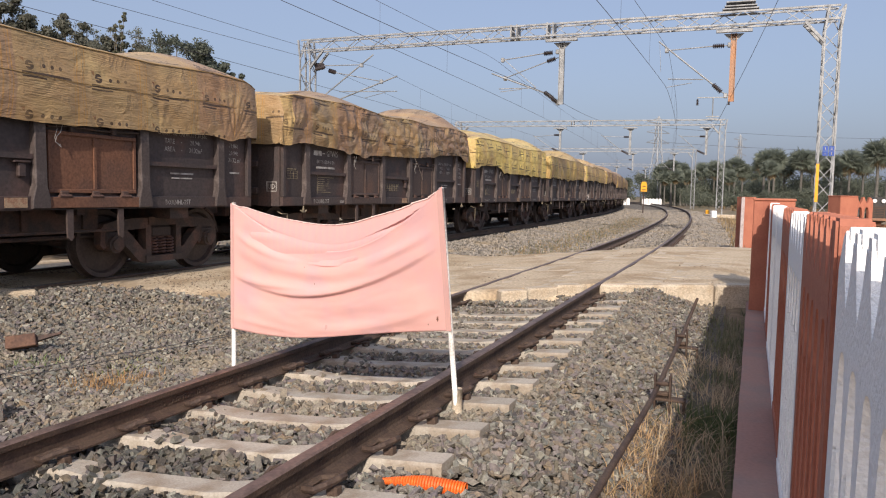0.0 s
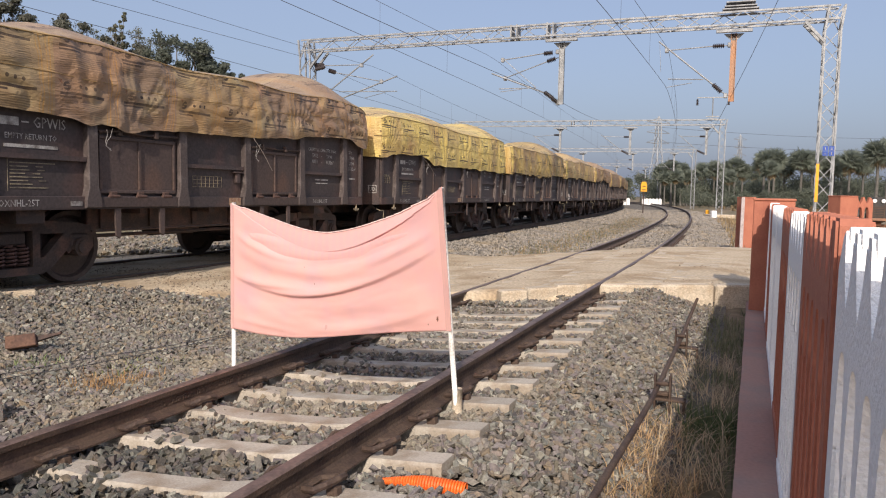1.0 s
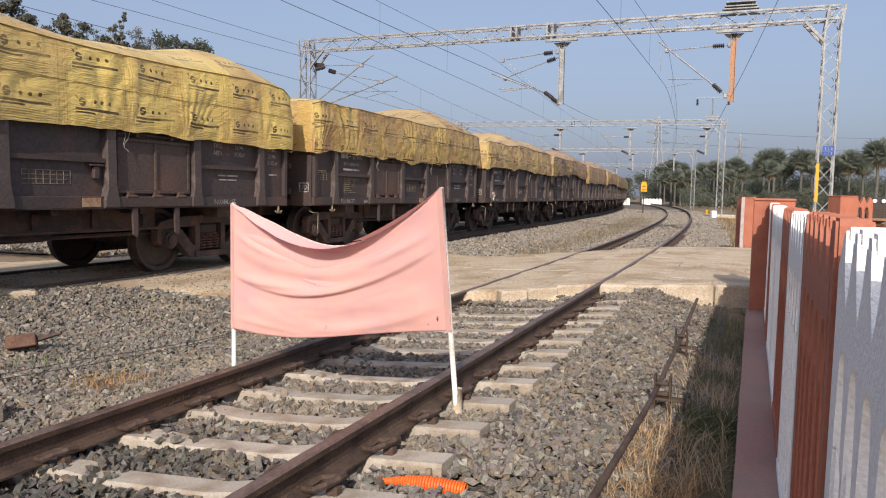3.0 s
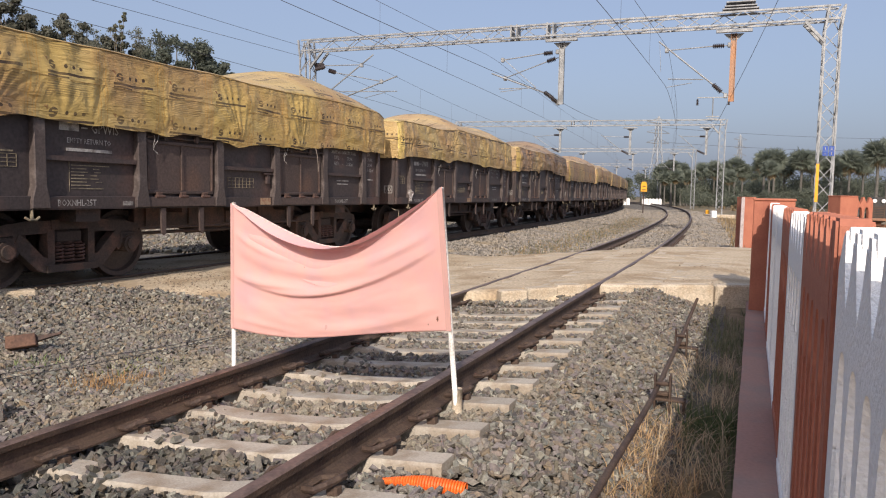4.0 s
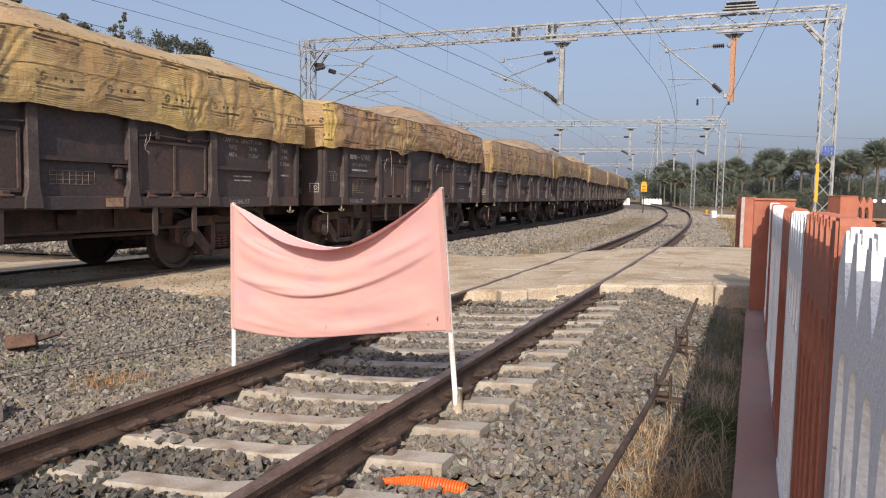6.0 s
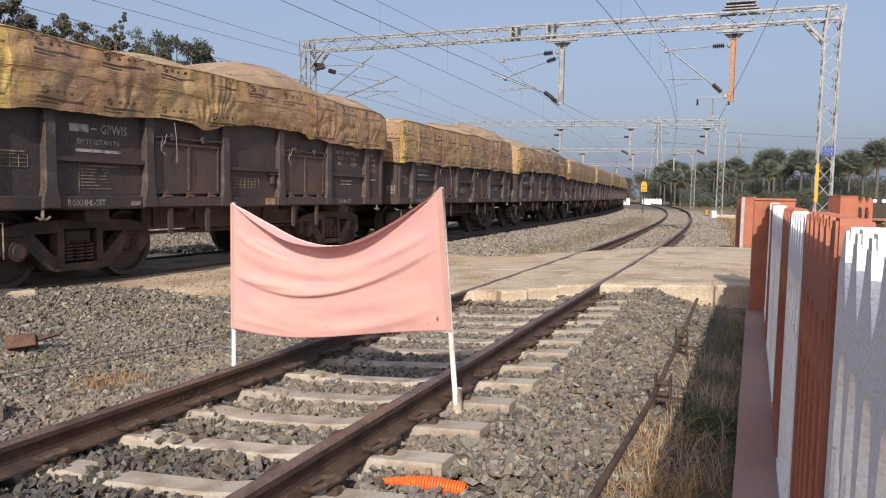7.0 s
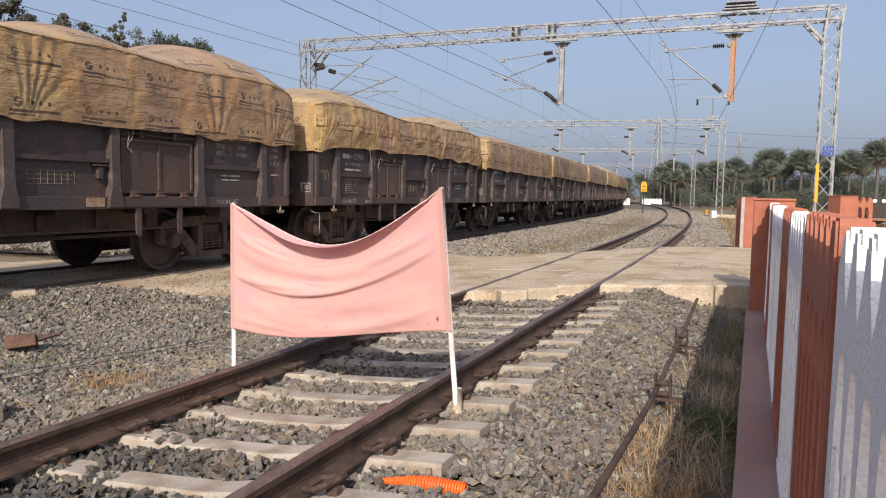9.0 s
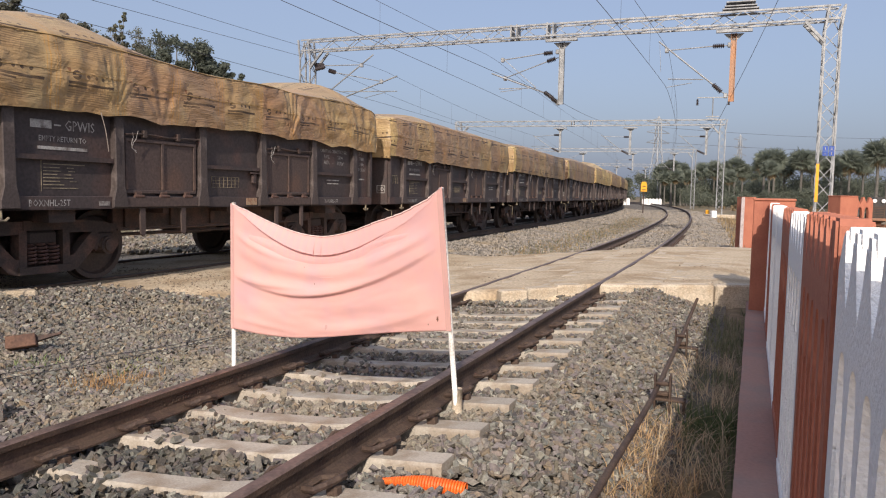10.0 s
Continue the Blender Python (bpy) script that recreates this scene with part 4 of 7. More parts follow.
    dm2.inputs[1].default_value, dm2.inputs[2].default_value, dm2.inputs[4].default_value = 0.5, 0.72, 0.4
    L.new(d2.outputs[0], dm2.inputs[0])
    out = mixed(dm2.outputs[0], out, (0.52, 0.42, 0.21))
    # every breadth of the sheet has aged on its own
    wn = N.new("ShaderNodeTexWhiteNoise")
    wn.noise_dimensions = '1D'
    L.new(op('FLOOR', op('DIVIDE', op('ADD', u0, 50 * 1.05), 1.05)), wn.inputs["W"])
    out = mixed(op('MULTIPLY', op('GREATER_THAN', wn.outputs["Value"], 0.6), 0.16), out, (0.66, 0.48, 0.15))
    out = mixed(op('MULTIPLY', op('LESS_THAN', wn.outputs["Value"], 0.35), 0.22), out, (0.36, 0.22, 0.13))
    # paler colour on upward faces, for settled dust and for sun on the tops
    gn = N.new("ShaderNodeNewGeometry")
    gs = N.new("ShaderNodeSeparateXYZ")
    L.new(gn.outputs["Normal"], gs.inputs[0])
    pale_top = N.new("ShaderNodeMapRange")
    pale_top.inputs[1].default_value, pale_top.inputs[2].default_value, pale_top.inputs[4].default_value = 0.6, 0.95, 0.25
    L.new(gs.outputs[2], pale_top.inputs[0])
    out = mixed(pale_top.outputs[0], out, (0.54, 0.43, 0.29))
    out = mixed(op('MULTIPLY', seam, 0.42), out, (0.50, 0.24, 0.03))
    out = mixed(op('MULTIPLY', small, op('MULTIPLY', fm.outputs[0], 0.45)), out, (0.06, 0.035, 0.02))
    out = mixed(op('MULTIPLY', wedge, op('MULTIPLY', fm.outputs[0], 0.8)), out, (0.20, 0.075, 0.03))
    out = mixed(op('MULTIPLY', marks, op('MULTIPLY', fm.outputs[0], 0.95)), out, (0.045, 0.027, 0.018))
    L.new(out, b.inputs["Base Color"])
    wr = N.new("ShaderNodeTexNoise")
    wr.inputs["Scale"].default_value, wr.inputs["Detail"].default_value, wr.inputs["Distortion"].default_value = 5.0, 6, 1.5
    mp = N.new("ShaderNodeMapping")
    mp.inputs["Scale"].default_value, mp.inputs["Rotation"].default_value = (0.55, 3.2, 1), (0, 0, radians(24))
    L.new(uv.outputs[0], mp.inputs[0])
    L.new(mp.outputs[0], wr.inputs["Vector"])
    bp = N.new("ShaderNodeBump")
    bp.inputs["Strength"].default_value, bp.inputs["Distance"].default_value = 0.45, 0.045
    L.new(wr.outputs[0], bp.inputs["Height"])
    cr = N.new("ShaderNodeTexNoise")
    cr.inputs["Scale"].default_value, cr.inputs["Detail"].default_value, cr.inputs["Distortion"].default_value = 2.6, 7, 0.8
    L.new(uv.outputs[0], cr.inputs["Vector"])
    ridge = op('ABSOLUTE', op('SUBTRACT', cr.outputs[0], 0.5))
    b2 = N.new("ShaderNodeBump")
    b2.inputs["Strength"].default_value, b2.inputs["Distance"].default_value = 0.42, 0.12
    L.new(ridge, b2.inputs["Height"])
    L.new(bp.outputs[0], b2.inputs["Normal"])
    L.new(b2.outputs[0], b.inputs["Normal"])
    return m


M_TARP = tarp_material()
# where a sheet is lashed down and its folds spread upwards: place along the wagon, size
FANS = {0: [(-1.5, 0.8), (4.4, 0.8)], 1: [(-4.95, 0.9), (-1.9, 1.0), (2.1, 1.2), (4.75, 1.1)], 2: [(-4.95, 1.0), (-1.84, 1.0), (2.2, 0.9)], 3: [(-5.0, 1.1), (-2.05, 0.7), (-0.38, 1.3), (1.5, 1.3)],
        4: [(-4.95, 0.9), (-1.6, 1.3), (1.75, 0.8)], 5: [(-4.9, 1.0), (-1.24, 1.3), (1.65, 1.0), (3.6, 0.7)], 6: [(-4.95, 1.1), (-2.2, 1.1), (-0.63, 1.1), (4.4, 0.8)], 7: [(-4.95, 0.9), (-2.7, 0.9), (1.5, 1.3), (3.1, 0.8)]}


def build_tarp(i, colour, hem, humps, messy):
    """A sheet over the heaped load, hanging down the sides in folds with a wavy hem; end flaps and ropes are parts of it."""
    rnd = random.Random(100 + i)
    T = empty("tarpaulin")
    nx, nv = (400, 88) if i < 8 else (110, 40)
    half = HALF + 0.10
    seeds = [rnd.uniform(0, 50) for _ in range(5)]
    ties = [rnd.uniform(-4.6, 4.6) for _ in range(2 + int(messy * 2))] + [4.2]
    fans = FANS[i] if i in FANS else []

    def cross(x):
        endf = max(0.0, 1 - (half - abs(x)) / 0.30)
        hz = float(np.interp(x, [p[0] for p in hem], [p[1] for p in hem])) + 0.018 * noise.noise((x * 1.7, seeds[0], 0)) + 0.012 * noise.noise((x * 6, seeds[0], 3))
        for t in ties:
            hz -= 0.02 * math.exp(-((x - t) / 0.18) ** 2)
        for t, size in fans:
            hz -= 0.05 * math.exp(-((x - t) / 0.25) ** 2)
        hump = sum(h * math.exp(-((x - c) / w) ** 2) for c, h, w in humps) * max(0.0, 1 - (abs(x) / half) ** 16)
        sh = 3.15 + 0.05 * noise.noise((x * 0.6, seeds[2], 0)) - 0.08 * endf + 0.10 * hump
        return endf, hz, hump, sh

    def point(x, q):
        endf, hz, hump, sh = cross(x)
        sg = -1 if q < 0 else 1
        q = abs(q)
        if q > 0.42:
            f = (1 - q) / 0.58
            z = hz + (sh - hz) * f
            y = 1.635 - 0.03 * f
            fold = 0.022 * noise.noise((x * 1.6 + 0.5 * f, z * 0.8, seeds[3])) + 0.045 * messy * noise.noise((x * 1.1 + z * 1.4, z * 1.5 - x * 0.4, seeds[1]))
            fold += 0.055 * messy * abs(noise.noise((x * 2.3 + z * 2.4, z * 3.2 - x * 1.5, seeds[4])))
            for t, size in fans:
                an, dist = math.atan2(x - t, z - hz + 0.04), math.hypot(x - t, z - hz + 0.04)
                an = an * (1 if math.sin(t * 9 + i) > 0 else -1) - 0.3
                if -0.75 < an < 0.85 and dist < 1.25 * size:
                    ph = an * 4.6 + 0.9 * noise.noise((an * 2.2, t, 0)) + 0.25 * noise.noise((dist * 2.5, t, 1))
                    ridge = abs(ph % 1.0 * 2 - 1)
                    deep = 0.5 + 0.9 * abs(noise.noise((math.floor(ph) * 3.7, t, 2)))
                    fold += 0.024 * deep * (1 - 2 * ridge) * min(1, dist / 0.3) * (1 - dist / (1.25 * size)) ** 0.7 * min(1, 4 * (0.85 - an), 4 * (an + 0.75))
            for t in ties:
                fold += 0.012 * (0.4 + 0.6 * min(messy, 1.0)) * math.exp(-((x - t) / (0.2 + 0.45 * f)) ** 2) * math.sin(14 * math.atan2(x - t, z - hz + 0.08)) * min(1, f * 3)
            y += fold + 0.035 * math.sin(f * math.pi)
            vv = z
        else:
            f = q / 0.42
            z = sh + (0.07 + hump) * (1 - f ** 2.6) + 0.035 * noise.noise((x * 1.3, f * 2 * sg, seeds[0])) * (1 - f * f)
            y = 1.605 * f
            vv = sh + (1 - f) * 1.6
        return (x + 0.02 * noise.noise((z * 3, x * 2, seeds[2])), sg * y * (1 - 0.03 * endf ** 2), z), vv

    def mesh_of(name, verts, faces, uvs, tint=None):
        me = bpy.data.meshes.new(name)
        me.from_pydata(verts, [], faces)
        me.materials.append(M_TARP)
        lay = me.uv_layers.new(name="UVMap")
        idx = np.empty(len(me.loops), dtype=np.int32)
        me.loops.foreach_get("vertex_index", idx)
        lay.data.foreach_set("uv", np.array(uvs, dtype=np.float32)[idx].ravel())
        me.polygons.foreach_set("use_smooth", [True] * len(me.polygons))
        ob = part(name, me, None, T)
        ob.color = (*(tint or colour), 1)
        return ob

    verts, uvs = [], []
    for a in range(nx + 1):
        x = -half + 2 * half * a / nx
        for k in range(nv + 1):
            v, vv = point(x, k / nv * 2 - 1)
            verts.append(v)
            uvs.append((x + seeds[3], vv + i * 0.17))
    n = nv + 1
    cut = int((4 + i % 3) * nx / 170)
    mesh_of("end_sheet", verts[:(cut + 1) * n], [(a * n + k, a * n + k + 1, (a + 1) * n + k + 1, (a + 1) * n + k) for a in range(cut) for k in range(nv)], uvs[:(cut + 1) * n], (None, TANY, YEL, YEL, YEL, GOLD, GOLD, TANY)[min(i, 7)])
    mesh_of("cover", verts[cut * n:], [(a * n + k, a * n + k + 1, (a + 1) * n + k + 1, (a + 1) * n + k) for a in range(nx - cut) for k in range(nv)], uvs[cut * n:])
    for a, sg in ((0, -1), (nx, 1)):
        ev, eu = [], []
        for k in range(n):
            x, y, z = verts[a * n + k]
            ze = min(z, hem[0 if a == 0 else -1][1] - 0.03 + 0.06 * noise.noise((y * 2, seeds[0], 5)))
            for j in range(5):
                f = j / 4
                ev.append((x + sg * (0.05 * f * (1 - f) * 4 * (0.5 + noise.noise((y * 3, f * 2, seeds[1])))), y * (1 - 0.012 * f), z + (ze - z) * f))
                eu.append((y + seeds[2], z + (ze - z) * f))
        mesh_of("end_flap", ev, [(k * 5 + j, (k + 1) * 5 + j, (k + 1) * 5 + j + 1, k * 5 + j + 1) for k in range(n - 1) for j in range(4)], eu)
    for q in (-0.435, 0.435, -0.70):
        bm = bmesh.new()
        tube(bm, [Vector(point(-half + 2 * half * k / 60, q)[0]) + Vector((0, 0.006 * np.sign(q), 0.004)) for k in range(61)], 0.004 if q == -0.70 else 0.007, 5)
        part("rope", bm, M_ROPE, T, "thin lashing rope")
    return T


M_ROPE = material("hemp_rope", (0.30, 0.20, 0.08), 0.9, scale=8, grain=200, bump=0.2)
GOLD = (0.66, 0.46, 0.14)
YEL, TANY, TAN, BRN, PALE = (0.76, 0.585, 0.175), (0.54, 0.39, 0.16), (0.31, 0.205, 0.118), (0.235, 0.163, 0.108), (0.47, 0.33, 0.11)
# colour, hem (place along the wagon, height), humps of the load (place, height, spread), how crumpled
LOADS = [(TAN, [(-5.1, 2.16), (0.2, 2.10), (0.8, 2.08), (2.4, 2.13), (4.9, 2.21)], [(4.0, 0.28, 1.3), (-1, 0.06, 3)], 0.35),
         (BRN, [(-5.1, 2.21), (-4.2, 2.24), (-2.6, 2.17), (-1.9, 2.14), (-0.7, 2.18), (1.1, 2.23), (2.4, 2.36), (4.2, 2.46), (4.9, 2.31)], [(3.9, 0.56, 1.15), (-2.4, 0.26, 0.9), (0.5, 0.08, 1.5)], 1.4),
         (YEL, [(-5.1, 2.18), (-4.6, 2.25), (-2.7, 2.31), (-1.84, 2.12), (-0.5, 2.08), (1.0, 2.11), (4.7, 2.08)], [(-3.4, 0.26, 1.3), (-1.0, 0.34, 1.5), (1.6, 0.18, 1.2), (3.9, 0.48, 1.5)], 0.5),
         (PALE, [(-5.1, 2.12), (-4.4, 2.16), (-2.7, 2.11), (-1.8, 2.15), (-0.4, 2.08), (0.7, 2.12), (1.55, 2.15), (3.0, 2.22), (4.8, 2.23)], [(2.8, 0.55, 1.7), (4.6, 0.22, 0.8)], 0.7),
         (TANY, [(-5.1, 2.20), (-4.5, 2.25), (-2.9, 2.26), (-1.6, 2.25), (-0.84, 2.31), (1.1, 2.27), (4.8, 2.20)], [(-0.5, 0.40, 1.1), (1.5, 0.30, 1.4), (3.8, 0.40, 1.3)], 0.8),
         (TAN, [(-5.1, 2.25), (-3.4, 2.27), (-2.4, 2.34), (-1.24, 2.32), (0.0, 2.45), (1.45, 2.44), (1.65, 2.38), (2.84, 2.30), (4.9, 2.32)], [(-1.9, 0.22, 0.6), (1.3, 0.52, 1.5), (4.4, 0.38, 0.8)], 1.1),
         (TAN, [(-5.1, 2.11), (-3.7, 2.12), (-2.2, 2.11), (-0.63, 2.13), (1.1, 2.14), (4.8, 2.17)], [(0.6, 0.30, 0.9), (3.5, 0.52, 1.4), (4.6, 0.2, 0.6)], 0.6),
         (TAN, [(-5.1, 2.15), (-4.2, 2.24), (-2.6, 2.33), (-1.7, 2.25), (0.45, 2.33), (2.2, 2.32), (4.8, 2.23)], [(-2.8, 0.40, 1.0), (-4.2, 0.15, 0.8), (4.0, 0.46, 1.2)], 0.9),
         (TAN, [(-5.1, 2.2), (0.0, 2.13), (4.9, 2.1)], [(2.0, 0.2, 2), (-2, 0.25, 2)], 0.9)]
for k in range(11):
    LOADS.append(((TAN, BRN, TANY)[k % 3], [(-5.1, 2.2), (0.0, 2.13), (4.9, 2.1)], [(2.0 - k % 4, 0.2 + 0.1 * (k % 3), 1.6), (-2, 0.2, 2)], 0.8))
WORDS = {YEL: "bright yellow printed", TANY: "dusty yellow printed", TAN: "brown-stained tan printed", BRN: "crumpled dark brown printed", PALE: "pale yellow printed"}
PITCH = 10.963
wagon0 = build_wagon()
WAGONS, TARPS = [], []
for i, (c, hem, humps, messy) in enumerate(LOADS):
    w = wagon0 if i == 0 else copy_thing(wagon0, Matrix())
    WAGONS.append(w)
    tp = build_tarp(i, c, hem, humps, messy)
    tagged(tp, WORDS[c] + " plastic sheet tied over a wagon's load", "tarpaulin", "sheets over the wagons' loads")
    TARPS.append(tp)

# loose ends of cord hanging from the sheets
M_CORD = material("pale_cord", (0.27, 0.23, 0.20), 0.9, scale=8, grain=120, bump=0.1)
for i, x, z, dx, drop in ((1, 0.85, 2.22, 0.55, 0.55), (2, -2.75, 2.28, 0.95, 0.48), (3, 2.0, 2.16, 0.10, 0.45), (5, -2.1, 2.3, 0.05, 0.6), (6, -1.75, 2.1, 0.2, 0.62), (7, -2.9, 2.3, 0.12, 0.5)):
    bm = bmesh.new()
    tube(bm, [(x + dx * f ** 1.4, -1.66 - 0.02 * math.sin(f * 3), z - drop * (f - 0.12 * math.sin(math.pi * f))) for f in (0, 0.15, 0.3, 0.45, 0.6, 0.75, 0.9, 1.0)], 0.006, 5)
    part("cord", bm, M_CORD, TARPS[i], "loose pale cord end")

# one wagon's doors and sills have rusted right through their paint
M_DEEP_RUST = material("flaking_orange_rust", (0.17, 0.078, 0.045), 0.85, 0.05, spots=(0.095, 0.055, 0.043), scale=1.4, grain=30, bump=0.3, spot_amount=(0.45, 0.7))
for ob in list(wagon0.children):
    if ob.name.split(".")[0] in ("door", "door_sill"):
        for o in [ob] + list(ob.children):
            o.data = o.data.copy()
            for k, m in enumerate(o.data.materials):
                if m == M_WAGON_RUST:
                    o.data.materials[k] = M_DEEP_RUST

# a torn rag caught on one wagon
bm = bmesh.new()
_rr = random.Random(17)
for k in range(13):
    # crumpled folded flaps of cloth
    c = Vector((_rr.uniform(-0.055, 0.055), _rr.uniform(-0.04, 0.01), _rr.uniform(-0.05, 0.05)))
    w, h, a = _rr.uniform(0.07, 0.13), _rr.uniform(0.07, 0.12), _rr.uniform(-1.4, 1.4)
    grid = [[bm.verts.new(c + Matrix.Rotation(a, 3, 'Y') @ Vector((w * (i / 5 - 0.5), 0.05 * noise.noise((i * 0.5, j * 0.5, k * 3.1)) - 0.01 * k / 9, h * (j / 5 - 0.5) * (1 + 0.5 * noise.noise((i * 0.9, k, 2)))))) for j in range(6)] for i in range(6)]
    for i in range(5):
        for j in range(5):
            bm.faces.new((grid[i][j], grid[i + 1][j], grid[i + 1][j + 1], grid[i][j + 1]))
bmesh.ops.solidify(bm, geom=list(bm.faces), thickness=0.004)
M_RAG = material("dirty_rag", (0.78, 0.73, 0.71), 0.95, spots=(0.24, 0.18, 0.16), scale=13, grain=60, bump=0.4, spot_amount=(0.52, 0.62))
_rag = part("rag", bm, M_RAG, WAGONS[4], "torn dirty white rag", m=pose(-4.43, -1.66, 1.30))
for k in range(4):
    bm = bmesh.new()
    tube(bm, [(0.04 * k - 0.08, -0.02, -0.05), (0.045 * k - 0.07, -0.03, -0.11), (0.05 * k - 0.09, -0.02, -0.15 - 0.02 * (k % 3)), (0.05 * k - 0.08, -0.02, -0.19 - 0.015 * (k % 2))], 0.004, 4)
    part("thread", bm, M_RAG, _rag)

# the train's own centre line by its length
_tp = [on_line(s, -GAP, 0) for s in _s]
_tx, _ty = np.array([p.x for p in _tp]), np.array([p.y for p in _tp])
_ta = np.concatenate([[0], np.cumsum(np.hypot(np.diff(_tx), np.diff(_ty)))]) + _s[0]


def on_train_line(a):
    return Vector((np.interp(a, _ta, _tx), np.interp(a, _ta, _ty), -0.01))


def wagon_pose(i, t):
    a = 11.943 - 6.8215 * t - 0.0397 * t * t + PITCH * i - HALF
    p, q = on_train_line(a - 3.35), on_train_line(a + 3.35)
    d = q - p
    c = (p + q) / 2
    return Matrix.Translation(c) @ Matrix.Rotation(math.atan2(d.y, d.x), 4, 'Z')

# ---- the cloth stretched between two poles over the track ----
FL, FR = Vector((-1.74, 6.15, 0.0)), Vector((0.045, 4.76, 0.0))
FLAG_N = Vector((FR.y - FL.y, -(FR.x - FL.x), 0)).normalized()  # towards the camera
SAG_X = [0.0, 0.12, 0.25, 0.38, 0.5, 0.62, 0.75, 0.88, 1.0]
SAG_Z = [1.205, 1.09, 0.985, 0.915, 0.885, 0.91, 1.005, 1.16, 1.345]


# hanging creases: places across, heights, depth, softness above and below, centre and spread
CREASES = [((0.10, 0.17, 0.38, 0.6, 0.75, 0.9), (0.57, 0.545, 0.53, 0.615, 0.725, 0.88), 0.034, 0.075, 0.010, 0.54, 0.36),
           ((0.0, 0.1, 0.3, 0.6), (0.62, 0.585, 0.578, 0.62), 0.015, 0.05, 0.014, 0.18, 0.16),
           ((0.0, 0.3, 0.6, 1.0), (0.86, 0.72, 0.74, 1.05), 0.022, 0.09, 0.05, 0.55, 0.5),
           ((0.0, 0.3, 0.6, 1.0), (0.32, 0.27, 0.33, 0.62), 0.012, 0.06, 0.03, 0.70, 0.3),
           ((0.0, 0.3, 0.6, 1.0), (0.26, 0.24, 0.26, 0.5), 0.009, 0.03, 0.02, 0.15, 0.2),
           ((0.6, 0.8, 1.0), (0.75, 0.90, 1.12), 0.018, 0.05, 0.03, 0.85, 0.15),
           ((0.0, 0.5, 1.0), (0.98, 0.80, 1.18), 0.014, 0.04, 0.03, 0.2, 0.25)]


CREASES = [(us, np.polyfit(us, zs, min(3, len(us) - 1)), *rest) for us, zs, *rest in CREASES]
SAG_FIT = np.polyfit(SAG_X, SAG_Z, 4)


def flag_point(u, v, out=0.0):
    """u from pole to pole, v from the bottom hem (0) to the slack top (1)."""
    lean = Vector((0.015 - 0.078 * v, 0.03 - 0.21 * v, 0)) * (u * u)
    b = 0.165 + (0.43 - 0.165) * u - 0.055 * math.sin(math.pi * min(1.0, max(0.0, u))) - 0.02 * math.sin(2 * math.pi * u)
    t = float(np.polyval(SAG_FIT, u))
    z = b + (t - b) * v
    p = FL.lerp(FR, u) + lean
    belly = math.sin(math.pi * min(1.0, max(0.0, u)))
    # slack folds that hang between the poles
    f = 0.03 * belly * math.sin(3.0 * v + 0.4)
    for us, zs, amp, up, low, c, w in CREASES:
        d = z - float(np.polyval(zs, u))
        e = math.exp(-(d / (up if d > 0 else low)) ** 2)
        f += amp * e * math.exp(-((u - c) / w) ** 2)
    f += 0.018 * belly * max(0.0, (v - 0.86) / 0.14)
    f += 0.006 * noise.noise((u * 6, v * 3, 0.0)) + 0.012 * noise.noise((u * 2.5, v * 5, 4.0)) + 0.0025 * noise.noise((u * 14, v * 14, 2.0))
    f *= max(0.0, min(1.0, 10 * u, 10 * (1 - u)))
    return p + FLAG_N * (f + out + 0.02) + Vector((0, 0, z))


def sheet(bm, nu, nv, fun):
    g = [[bm.verts.new(fun(i / nu, j / nv)) for j in range(nv + 1)] for i in range(nu + 1)]
    for i in range(nu):
        for j in range(nv):
            bm.faces.new((g[i][j], g[i + 1][j], g[i + 1][j + 1], g[i][j + 1]))
    return bm


M_HEM = material("doubled_cloth", (0.67, 0.39, 0.35), 0.9, spots=(0.61, 0.36, 0.34), scale=5, grain=300, bump=0.1, grain_mix=0.05)
# lighter pink carries the sunlit rim of the cloth in its colour
M_LIT_RIM = material("pale_hem", (0.82, 0.60, 0.55), 0.9, spots=(0.7, 0.5, 0.46), scale=20, grain=300, bump=0.1, grain_mix=0.05)
M_STAIN = material("brown_stain", (0.16, 0.07, 0.05), 0.9, spots=(0.3, 0.14, 0.1), scale=30, grain=200, bump=0.1)


